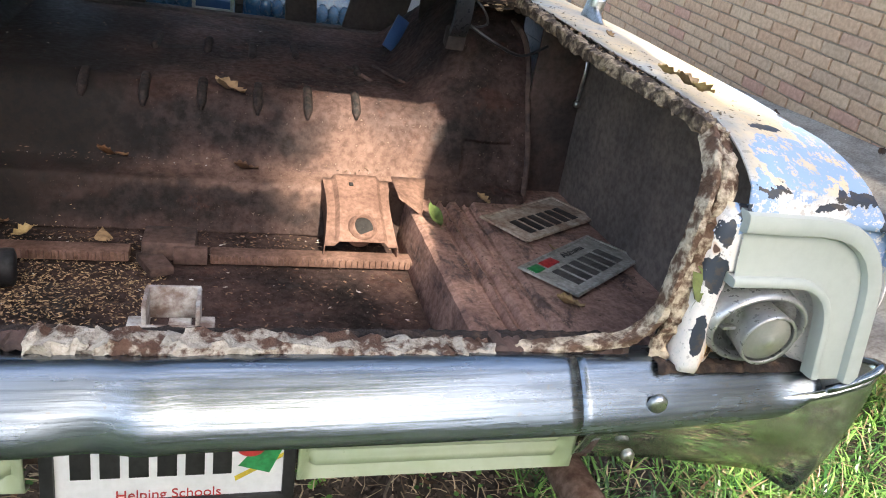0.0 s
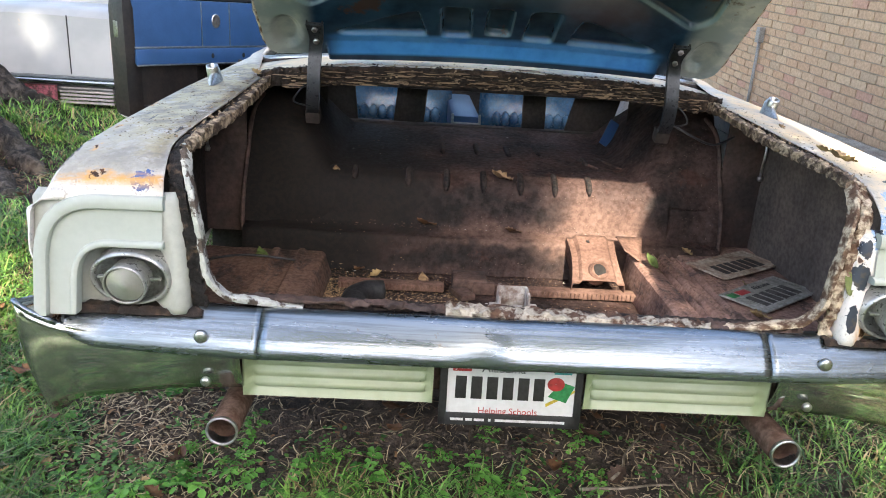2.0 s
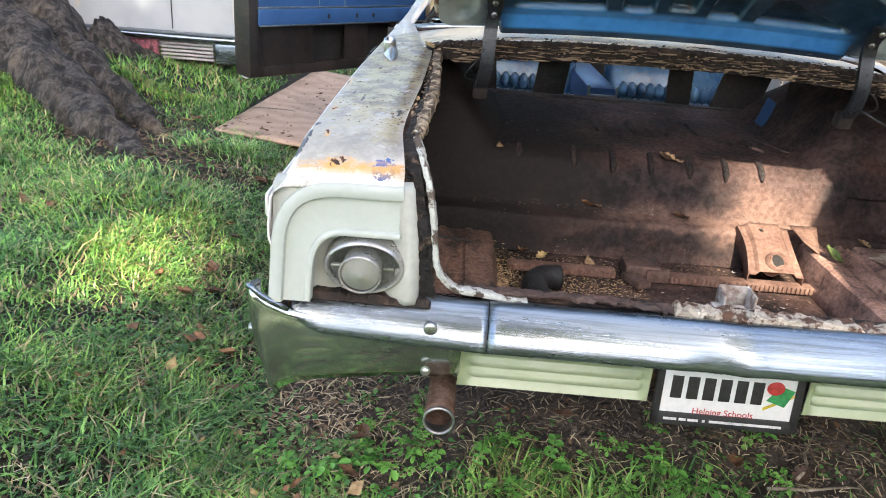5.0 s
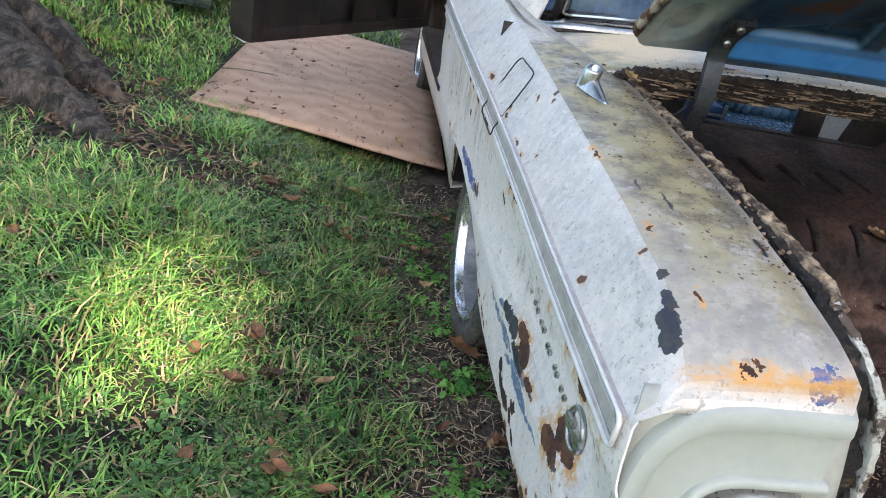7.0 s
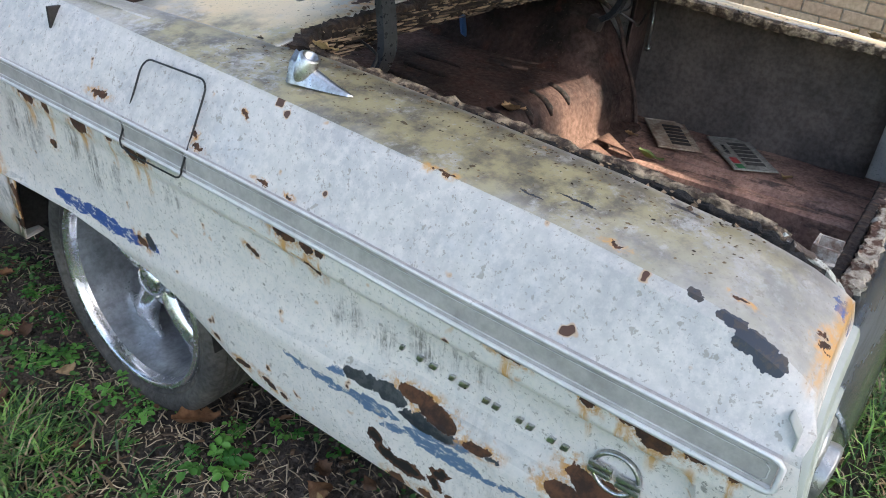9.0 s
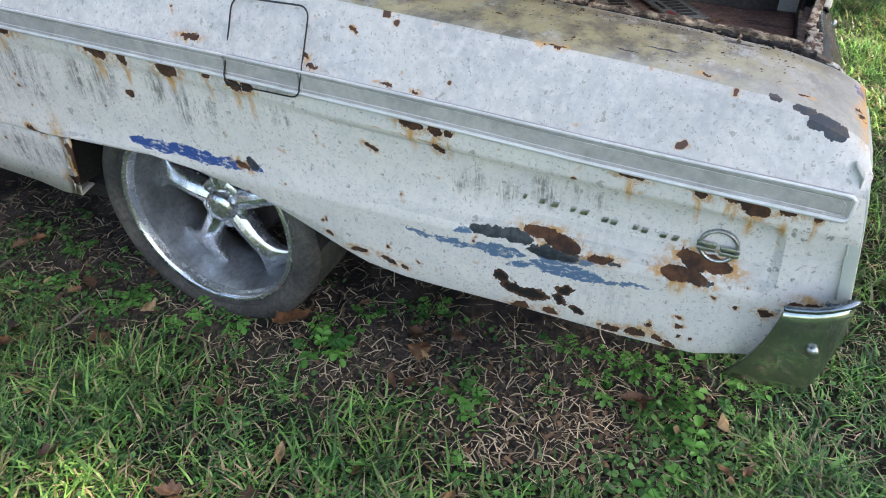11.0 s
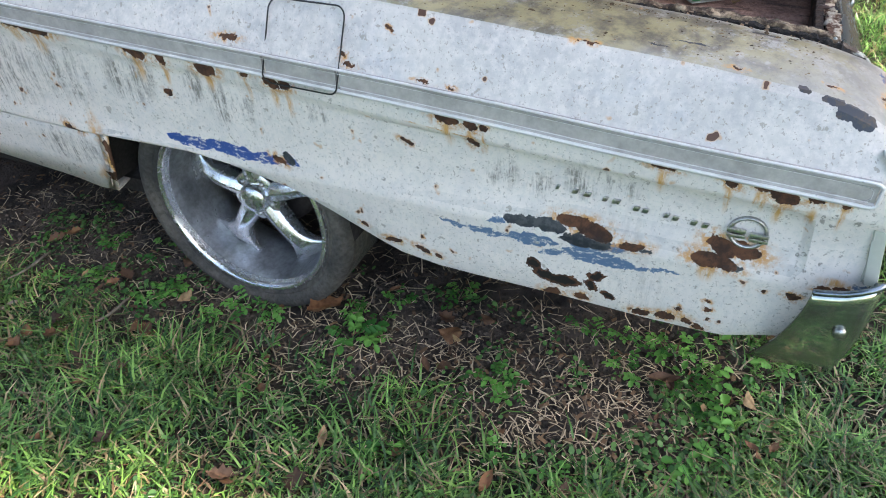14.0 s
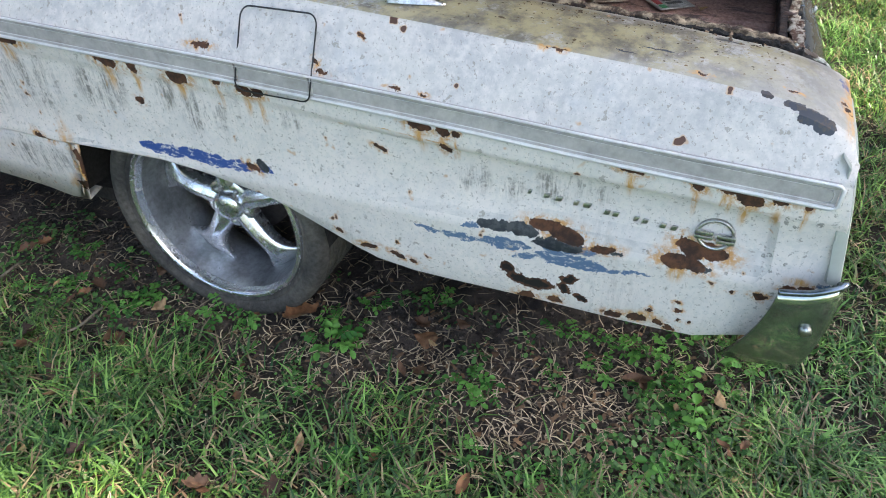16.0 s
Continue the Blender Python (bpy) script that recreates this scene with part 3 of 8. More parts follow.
def grid(rows, close_u=False, close_v=False, caps=False):
    """Vertices and faces of a net of points: a list of rows of equal length."""
    n, k = len(rows), len(rows[0])
    verts = [p for r in rows for p in r]
    faces = []
    for i in range(n if close_u else n - 1):
        for j in range(k if close_v else k - 1):
            a, b = i, (i + 1) % n
            c, d = j, (j + 1) % k
            faces.append((a * k + c, a * k + d, b * k + d, b * k + c))
    if caps:
        faces.append(tuple(range(k - 1, -1, -1)))
        faces.append(tuple((n - 1) * k + j for j in range(k)))
    return verts, faces


def box(bm, c, s, m=None, bev=0.0):
    r = bmesh.ops.create_cube(bm, size=1.0)
    vs = r["verts"]
    bmesh.ops.scale(bm, vec=s, verts=vs)
    if bev > 0:
        es = list({e for v in vs for e in v.link_edges})
        r = bmesh.ops.bevel(bm, geom=es, offset=min(bev, 0.45 * min(s)), segments=2, affect="EDGES", profile=0.6)
        vs = list({v for f in r["faces"] for v in f.verts} | {v for v in vs if v.is_valid})
    if m is not None:
        bmesh.ops.transform(bm, matrix=m, verts=vs)
    bmesh.ops.translate(bm, vec=c, verts=vs)
    return vs


def frames_along(path):
    pts = [Vector(p) for p in path]
    out, up = [], None
    for i, p in enumerate(pts):
        t = (pts[min(i + 1, len(pts) - 1)] - pts[max(i - 1, 0)]).normalized()
        if up is None:
            up = t.orthogonal().normalized()
        up = (up - t * up.dot(t)).normalized()
        out.append((p, up.copy(), t.cross(up)))
    return out


def tube_data(path, r, seg=10, caps=True):
    rs = r if isinstance(r, (list, tuple)) else [r] * len(path)
    rows = []
    for (p, u, v), q in zip(frames_along(path), rs):
        rows.append([p + (u * math.cos(2 * math.pi * k / seg) + v * math.sin(2 * math.pi * k / seg)) * q for k in range(seg)])
    return grid(rows, close_v=True, caps=caps)


def tube(name, path, r, material, parent=None, label="", seg=10):
    v, f = tube_data(path, r, seg)
    return sharp(mesh_ob(name, v, f, material, parent, label), 50)


def lathe(profile, m, seg=40, close=False):
    """Turns (radius, height) round the local z axis, then places it by m."""
    rows = [[m @ Vector((r * math.cos(2 * math.pi * k / seg), r * math.sin(2 * math.pi * k / seg), h)) for k in range(seg)] for r, h in profile]
    return grid(rows, close_v=True, close_u=close)


def lerp_table(table, x):
    xs = [a for a, *_ in table]
    out = [float(np.interp(x, xs, [row[i] for row in table])) for i in range(1, len(table[0]))]
    return out[0] if len(out) == 1 else out


def smooth_table(table, n):
    """n points evenly along a Catmull-Rom line through the table's points."""
    pts = [Vector(p) for p in table]
    k = len(pts)
    out = []
    for i in range(n):
        s = i / (n - 1) * (k - 1)
        j = min(int(s), k - 2)
        u = s - j
        p0, p1, p2, p3 = pts[max(j - 1, 0)], pts[j], pts[j + 1], pts[min(j + 2, k - 1)]
        out.append(0.5 * (2 * p1 + (p2 - p0) * u + (2 * p0 - 5 * p1 + 4 * p2 - p3) * u * u + (3 * p1 - p0 - 3 * p2 + p3) * u ** 3))
    return out


def sstep(a, b, x):
    t = min(1.0, max(0.0, (x - a) / (b - a)))
    return t * t * (3 - 2 * t)


def fbm(x, y, z=0.0, scale=1.0, octaves=4):
    return noise.fractal(Vector((x, y, z)) * scale, 0.7, 2.1, octaves)


def empty(name, label, category, group="", at=(0, 0, 0)):
    ob = new(name)
    ob.location = at
    return tagged(ob, label, category, group)

# ---- the old car: its tail at y = 0, its nose at y = 5.3 ----
car = empty("car", "derelict white two-door coupe with its rusted-out trunk standing open on grass", "car")

# height of the shoulder crease, its half width, of the trim band and of the bottom edge along the car
SHOULDER = [(0.0, 0.878, 0.988), (0.03, 0.900, 0.986), (0.07, 0.918, 0.983), (0.14, 0.933, 0.980), (0.4, 0.952, 0.975), (0.85, 0.980, 0.968), (1.3, 1.002, 0.955), (2.0, 1.035, 0.94), (2.7, 1.075, 0.93), (4.2, 1.11, 0.93), (5.25, 1.03, 0.93)]
TRIM = [(0.0, 0.813), (0.3, 0.823), (0.5, 0.832), (0.75, 0.847), (1.0, 0.859), (1.3, 0.871), (1.6, 0.881), (2.0, 0.894), (2.7, 0.925), (4.2, 0.96), (5.25, 0.92)]
COVE = [(0.0, 0.730), (0.18, 0.732), (0.45, 0.738), (0.77, 0.754), (0.95, 0.766), (1.3, 0.79), (2.7, 0.84)]
BOTTOM = [(0.0, 0.42), (0.12, 0.390), (0.21, 0.362), (0.40, 0.360), (0.59, 0.365), (0.85, 0.364), (0.97, 0.368), (1.06, 0.400), (1.19, 0.455), (1.31, 0.502), (1.47, 0.530), (1.6, 0.542), (1.86, 0.535), (1.9, 0.53), (2.7, 0.545)]
REAR = [(0.30, 0.09), (0.60, 0.012), (0.72, 0.028), (0.83, 0.048), (0.90, 0.064), (0.92, 0.076), (0.935, 0.092), (0.95, 0.105), (1.0, 0.11)]
INNER = [(0.0, 0.762), (0.05, 0.772), (0.10, 0.780), (0.22, 0.782), (0.62, 0.770), (1.05, 0.770), (1.13, 0.800)]


def flank(y, inner=None):
    """The cross-section of the right flank at y, from the trunk's edge down, as (x, z)."""
    zs, xs = lerp_table(SHOULDER, y)
    zt = lerp_table(TRIM, y)
    zb = lerp_table(BOTTOM, y)
    xi = lerp_table(INNER, y) if inner is None else inner
    cz = lerp_table(COVE, y)
    fade = 1.0 - min(1.0, max(0.0, (y - 0.62) / 0.55))
    row = [
        (xi, zs + 0.016), (xi + 0.05, zs + 0.015), (0.5 * (xi + xs), zs + 0.012), (xs - 0.03, zs + 0.005), (xs - 0.004, zs + 0.001), (xs + 0.008, zs - 0.012),
        (0.55 * xs + 0.45 * 1.031, 0.55 * zs + 0.45 * zt), (1.031, zt + 0.012), (1.035, zt), (1.037, zt - 0.044), (1.037, zt - 0.052)]
    # the hollowed panel with a rounded rear end, the ridge under it, the tuck to the bottom edge
    low = [(1.036, cz + 0.007), (1.034, cz), (1.031, cz - 0.007), (1.028, cz - 0.016), (1.026, cz - 0.028), (1.023, 0.695), (1.019, 0.66), (1.017, 0.625), (1.017, 0.595), (1.020, 0.572), (1.022, 0.556), (1.021, 0.544), (1.016, 0.52),
           (1.013, 0.5 * (0.52 + zb)), (1.007, zb + 0.02), (1.000, zb + 0.004), (0.980, zb)]
    for i, (x, z) in enumerate(low):
        z = max(z, zb + 0.004 * (len(low) - 1 - i))
        r = 0.035
        dy, dz = max(0.0, 0.118 + r - y), max(0.0, z - (cz - 0.004 - r))
        edge = r - math.hypot(dy, dz) if dy > 0 and dz > 0 else min(y - 0.118, cz - 0.004 - z)
        deep = min(1.0, max(0.0, edge / 0.016)) * min(1.0, max(0.0, (z - 0.552) / 0.10))
        row.append((x - 0.019 * fade * deep * deep * (3 - 2 * deep), z))
    return row


YS = [0.0, 0.02, 0.05, 0.09, 0.112, 0.120, 0.128, 0.136, 0.146, 0.16, 0.20, 0.26, 0.33, 0.4, 0.5, 0.6, 0.7, 0.8, 0.9, 1.0, 1.06, 1.13, 1.19, 1.25, 1.31, 1.39, 1.47, 1.55, 1.60, 1.65, 1.70, 1.75, 1.80, 1.86, 1.93, 2.0, 2.07, 2.15, 2.22, 2.3, 2.38, 2.45, 2.52, 2.6, 2.65]


def quarter(side, material, label):
    rows = []
    for y in YS:
        if y > 1.13:
            k = min(1.0, (y - 1.13) / 0.5)
            inner = 0.80 + 0.08 * k
        else:
            inner = None
        row = []
        for x, z in flank(y, inner):
            yr = lerp_table(REAR, z)
            yy = yr + (y / 0.4) * (0.4 - yr) if y < 0.4 else y
            if y > 1.4 and 0.56 < z < lerp_table(TRIM, y) - 0.06:
                x += 0.010 * fbm(yy * 4.5, z * 1.6, 6.0) * min(1.0, (y - 1.4) / 0.3)
            row.append((side * x, yy, z))
        rows.append(row)
    # the top rolls down over the tail to the lamp arch
    roll = []
    for t in (1.0, 0.75, 0.5, 0.25):
        row = []
        for x, y, z in rows[0]:
            zz = z - max(0.0, z - 0.842) * t
            row.append((x, y - (0.010 * math.sin(t * math.pi / 2) if z > 0.842 else 0.0), zz))
        roll.append(row)
    rows = roll + rows
    v, f = grid(rows)
    if side > 0:
        f = [q[::-1] for q in f]
    ob = sharp(mesh_ob("quarter_panel", v, f, material, car, label), 22)
    return thick(ob, 0.004, 1.0 if side < 0 else 1.0)


quarter(-1, PAINT_L, "chalky white rear fender with rust holes and blue undercoat")
quarter(1, PAINT_R, "white rear fender, cream on top, flaking to blue")


def strip_between(name, ys, top, bot, x0, x1, material, label, side=-1):
    """A raised band along the flank with a rolled edge."""
    rows = []
    for y in ys:
        a, b = lerp_table(top, y), lerp_table(bot, y)
        rows.append([(side * x0, y, a), (side * x1, y, a - 0.003), (side * x1, y, a - 0.007), (side * (x1 - 0.003), y, a - 0.010), (side * (x1 - 0.003), y, b + 0.010),
                     (side * x1, y, b + 0.007), (side * x1, y, b + 0.003), (side * x0, y, b)])
    v, f = grid(rows, caps=True)
    if side < 0:
        f = [q[::-1] for q in f]
    return sharp(mesh_ob(name, v, f, material, car, label), 30)


TRIM_T = [(y, z + 0.004) for y, z in TRIM]
TRIM_B = [(y, z - 0.046) for y, z in TRIM]
for side in (-1, 1):
    for a, b in ((0.065, 1.100), (1.110, 1.286), (1.294, 2.645)):
        strip_between("side_trim", list(np.linspace(a, b, 12)), TRIM_T, TRIM_B, 1.030, 1.045, BRUSHED, "grey brushed metal trim band", side)
    for r_, hi_, lo_, x_ in ((0.0048, 0.003, -0.045, 1.0440), (0.0010, -0.007, -0.035, 1.0430)):
        ys_ = np.linspace(2.645, 0.075, 40)
        e_ = 0.060 if r_ > 0.003 else 0.072
        line = [(side * x_, y, lerp_table(TRIM, y) + hi_) for y in ys_]
        line += [(side * x_, e_ + 0.006, lerp_table(TRIM, e_) + hi_ - 0.001), (side * x_, e_, lerp_table(TRIM, e_) + hi_ - 0.007), (side * x_, e_, lerp_table(TRIM, e_) + lo_ + 0.007), (side * x_, e_ + 0.006, lerp_table(TRIM, e_) + lo_ + 0.001)]
        line += [(side * x_, y, lerp_table(TRIM, y) + lo_) for y in ys_[::-1]]
        v, f = tube_data(line, [r_ * 0.6] * 40 + [r_ * 0.8] * 4 + [r_] * 40, 6)
        mesh_ob("trim_bead", v, f, BEAD, car, "bright bead round the trim band")

# fuel filler door, near side: a groove round a plate
def rounded_loop(y0, y1, z0, z1, r, n=5):
    pts = []
    for cy, cz, a in ((y1 - r, z1 - r, 0), (y0 + r, z1 - r, 90), (y0 + r, z0 + r, 180), (y1 - r, z0 + r, 270)):
        for k in range(n + 1):
            t = radians(a + 90 * k / n)
            pts.append((cy + r * math.cos(t), cz + r * math.sin(t)))
    return pts


def flank_x(y, z):
    sec = flank(y)
    zz = [p[1] for p in sec][::-1]
    xx = [p[0] for p in sec][::-1]
    return float(np.interp(z, zz, xx))


loop = rounded_loop(1.104, 1.290, 0.810, 0.978, 0.022)
path = [(-(flank_x(y, z) + (0.0135 if lerp_table(TRIM, y) - 0.056 < z < lerp_table(TRIM, y) + 0.012 else 0.0095)), y, z) for y, z in loop]
path.append(path[0])
tube("fuel_door_gap", path, 0.0019, BLACK, car, "dark gap round the fuel door", 6)

# a row of worn bright bars on the flank
for y, z, w in ((0.623, 0.663, 0.008), (0.586, 0.660, 0.012), (0.560, 0.658, 0.014), (0.523, 0.656, 0.010), (0.500, 0.655, 0.016), (0.458, 0.648, 0.012), (0.440, 0.647, 0.012), (0.398, 0.646, 0.010), (0.380, 0.644, 0.012), (0.344, 0.642, 0.012), (0.322, 0.641, 0.012)):
    bm = bmesh.new()
    box(bm, (0, 0, 0), (0.006, w, 0.011), Matrix.Identity(4), 0.002)
    for q in bm.verts:
        q.co.y -= 0.35 * q.co.z
    bmesh.ops.transform(bm, matrix=Matrix.Translation((-(flank_x(y, z) + 0.003), y, z)), verts=bm.verts)
    part("badge_bar", bm, CHROME_DULL, car, "plain bright badge bar")

# round flank emblem: a ring with two bars
turn = Matrix.Translation((-(flank_x(0.243, 0.645) + 0.001), 0.243, 0.645)) @ pose(0, 0, 0, 0, -90, 0)
v, f = lathe([(0.030, 0.0), (0.037, 0.0), (0.037, 0.006), (0.0335, 0.009), (0.030, 0.006)], turn, 28, True)
mesh_ob("emblem_ring", v, f, CHROME_DULL, car, "chrome ring emblem")
for dy in (-0.017, 0.017):
    for dz in (-0.007, 0.004):
        bm = bmesh.new()
        box(bm, (-(flank_x(0.243, 0.645) + 0.008), 0.243 + dy * 1.25, 0.642 + dz + dy * 0.10), (0.008, 0.036, 0.009), None, 0.003)
        part("emblem_bar", bm, CHROME_DULL, car)

# rocker panel ahead of the near wheel, torn at its rear end
def rocker(side):
    rows = []
    for i, y in enumerate([1.885, 1.905, 1.915, 1.93, 1.95, 1.98, 2.1, 2.4, 2.65, 3.2, 3.8, 3.95]):
        z0 = 0.335 + 0.035 * min(1.0, max(0.0, (y - 1.95) / 0.4)) + (0.01 * fbm(y * 9, 0.3) if i < 6 else 0)
        cut = 0.0
        w = 0.015 * math.sin(i * 2.3) if i < 5 else 0.0
        rows.append([(side * 1.004, y, 0.548), (side * (1.000 + 0.3 * w), y + 0.012 + w, 0.50), (side * 0.992, y + 0.03 * (i < 6) + w, 0.43), (side * 0.982, y + 0.055 * (i < 6), z0), (side * 0.93, y + 0.055 * (i < 6), z0 + 0.01)])
    v, f = grid(rows)
    if side > 0:
        f = [q[::-1] for q in f]
    thick(mesh_ob("rocker_panel", v, f, PAINT_L if side < 0 else PAINT, car), 0.004, 1.0)
    # sill top in the door opening
    bm = bmesh.new()
    box(bm, (side * 0.93, 3.3, 0.53), (0.16, 1.3, 0.05), None, 0.01)
    part("door_sill", bm, RUST_DARK, car)


rocker(-1), rocker(1)

# the deck between trunk opening and rear window, arched across
def arch(x, edge, crown):
    return edge + crown * (1 - abs(x / 0.81) ** 3)


rows = []
for y, edge, crown in ((1.12, 1.008, 0.060), (1.16, 1.010, 0.060), (1.25, 1.013, 0.060), (1.36, 1.017, 0.058), (1.47, 1.020, 0.056), (1.56, 1.022, 0.054)):
    rows.append([(x, y, arch(x, edge, crown)) for x in np.linspace(-0.90, 0.90, 37)])
v, f = grid(rows)
thick(mesh_ob("deck_panel", v, f, PAINT, car, "white deck strip littered with bits of leaf"), 0.004, -1.0)

# roof, pillars and glass
def shell(name, rows, material, label=""):
    v, f = grid(rows)
    return thick(sharp(mesh_ob(name, v, f, material, car, label), 30), 0.012, -1.0)


rows = []
for t in np.linspace(0, 1, 9):
    y = 2.10 + 1.22 * t
    rows.append([(x * (0.66 - 0.03 * abs(t - 0.4)), y, 1.47 - 0.055 * abs(x) ** 3 - 0.05 * (t - 0.5) ** 2) for x in np.linspace(-1, 1, 15)])
shell("roof", rows, PAINT, "white roof panel")
for side in (-1, 1):
    rows = []
    for t in np.linspace(0, 1, 7):
        rows.append([(side * (0.895 - 0.235 * t), 1.60 + 0.50 * t, 1.022 + 0.400 * t), (side * (0.915 - 0.245 * t), 1.85 + 0.42 * t, 1.030 + 0.397 * t), (side * (0.905 - 0.245 * t), 2.18 + 0.24 * t, 1.045 + 0.38 * t)])
    if side < 0:
        rows = rows[::-1]
    shell("roof_pillar", rows, PAINT)
    tube("windscreen_pillar", [(side * 0.82, 4.02, 1.11), (side * 0.73, 3.62, 1.31), (side * 0.63, 3.28, 1.44)], 0.028, PAINT, car)
rows = []
for t in np.linspace(0, 1, 9):
    rows.append([(x * (0.86 - 0.21 * t), 1.50 + 0.10 * abs(x) ** 2.5 + 0.56 * t, 1.055 + 0.395 * t - 0.05 * abs(x) ** 3) for x in np.linspace(-1, 1, 25)])
v, f = grid(rows)
ob = mesh_ob("rear_window", v, f, GLASS, car, "curved rear window glass")
thick(ob, 0.005).visible_shadow = False
rim_path = [(x * 0.88, 1.475 + 0.115 * abs(x) ** 2.5, 1.062 - 0.045 * abs(x) ** 3) for x in np.linspace(-1, 1, 25)]
v, f = tube_data(rim_path, 0.016, 8)
mesh_ob("window_trim", v, f, CHROME_DULL, car, "pitted bright window moulding")
rim_path = [(p[0] * 1.01, p[1] - 0.022, p[2] - 0.008 + 0.004 * fbm(p[0] * 9, 1)) for p in rim_path]
v, f = tube_data(rim_path, [0.010 + 0.005 * abs(fbm(p[0] * 14, 2)) for p in rim_path], 6)
mesh_ob("window_channel", v, f, RUST_SCALE, car, "rusted seam under the rear window")
rows = []
for t in np.linspace(0, 1, 7):
    rows.append([(x * (0.80 - 0.17 * t), 4.02 - 0.74 * t, 1.11 + 0.34 * t - 0.03 * abs(x) ** 3) for x in np.linspace(-1, 1, 13)])
v, f = grid(rows)
ob = thick(mesh_ob("windscreen", v, f, GLASS, car), 0.005)
ob.visible_shadow = False

# front half: fenders, bonnet, nose, closed far door
for side in (-1, 1):
    rows = []
    for y in [3.98, 4.1, 4.18, 4.25, 4.35, 4.45, 4.57, 4.7, 4.8, 4.9, 4.96, 5.05, 5.15, 5.25]:
        zs, xs = lerp_table(SHOULDER, y)
        d = abs(y - 4.57)
        zb = 0.36 if d > 0.40 else 0.36 + 0.30 * math.sqrt(max(0.0, 1 - (d / 0.40) ** 2))
        rows.append([(side * x, y, z) for x, z in ((0.78, zs + 0.01), (xs - 0.02, zs + 0.004), (xs, zs - 0.01), (1.02, 0.94), (1.025, 0.88), (1.012, 0.76), (1.008, max(0.56, zb + 0.03)), (0.99, zb))])
    v, f = grid(rows)
    if side > 0:
        f = [q[::-1] for q in f]
    thick(sharp(mesh_ob("front_fender", v, f, PAINT, car), 25), 0.004, 1.0)
rows = [[(x * 0.79, y, 1.12 - 0.10 * ((y - 3.95) / 1.3) ** 2 + 0.02 * (1 - x * x)) for x in np.linspace(-1, 1, 11)] for y in np.linspace(3.95, 5.25, 9)]
shell("bonnet", rows, PAINT, "white bonnet")
bm = bmesh.new()
box(bm, (0, 5.22, 0.72), (1.86, 0.06, 0.52), None, 0.02)
part("nose", bm, PAINT, car)
v, f = tube_data([(x, 5.29 - 0.06 * abs(x) ** 4, 0.46) for x in np.linspace(-1.02, 1.02, 13)], 0.055, 10)
mesh_ob("front_bumper", v, f, CHROME, car, "chrome front bumper")
rows = [[(x, y, z) for x, z in ((0.93, 1.09), (0.96, 1.06), (1.03, 0.93), (1.035, 0.87), (1.015, 0.70), (1.01, 0.60), (0.995, 0.44))] for y in np.linspace(2.66, 3.97, 6)]
v, f = grid(rows)
thick(sharp(mesh_ob("far_door", v, [q[::-1] for q in f], PAINT, car, "closed white door"), 25), 0.03, 1.0)

# floor pan and dark underside
bm = bmesh.new()
box(bm, (0, 3.0, 0.30), (1.80, 2.3, 0.05), None, 0.01)
part("floor_pan", bm, UNDER, car)
for nm, c, sz in (("engine_block", (0, 4.6, 0.45), (1.3, 1.2, 0.45)), ("fuel_tank", (0, 1.0, 0.30), (1.0, 1.3, 0.03)), ("rear_axle", (0, 1.55, 0.33), (1.5, 0.09, 0.09)), ("frame_rail", (-0.52, 1.4, 0.30), (0.10, 2.2, 0.09)), ("frame_rail", (0.52, 1.4, 0.30), (0.10, 2.2, 0.09))):
    bm = bmesh.new()
    box(bm, c, sz, None, 0.02)
    part(nm, bm, UNDER, car)
bm = bmesh.new()
box(bm, (0, 4.0, 0.75), (1.7, 0.05, 0.5), None, 0.01)
part("firewall", bm, RUST_DARK, car)

# ---- tail: lamp surrounds, lamps, lower panel ----
def corner_path(pts, n=8):
    """Through pts (x, z); every inner point is rounded by its radius."""
    out = [Vector(pts[0][:2])]
    for i in range(1, len(pts) - 1):
        p, r = Vector(pts[i][:2]), pts[i][2]
        a = p + (Vector(pts[i - 1][:2]) - p).normalized() * r
        b = p + (Vector(pts[i + 1][:2]) - p).normalized() * r
        out += [a.lerp(p, t).lerp(p.lerp(b, t), t) for t in np.linspace(0, 1, n)]
    out.append(Vector(pts[-1][:2]))
    return out


def moulding(name, pts, w, depth, side, y0, material, lean=0.15):
    """A rounded bar of width w that follows a rounded arch in the rear face."""
    path = corner_path(pts)
    rows = []
    for i, p in enumerate(path):
        t = (path[min(i + 1, len(path) - 1)] - path[max(i - 1, 0)]).normalized()
        nrm = Vector((t.y, -t.x))
        row = []
        for s, d in ((-0.5, 0.0), (-0.5, 0.75), (-0.42, 1.0), (-0.2, 1.1), (0.2, 1.1), (0.42, 1.0), (0.5, 0.75), (0.5, 0.0)):
            q = p + nrm * s * w
            row.append((side * q.x, y0 + lean * (q.y - 0.62) - depth * d + 0.002, q.y))
        rows.append(row)
    v, f = grid(rows, caps=True)
    if side > 0:
        f = [q[::-1] for q in f]
    return sharp(mesh_ob(name, v, f, material, car), 40)


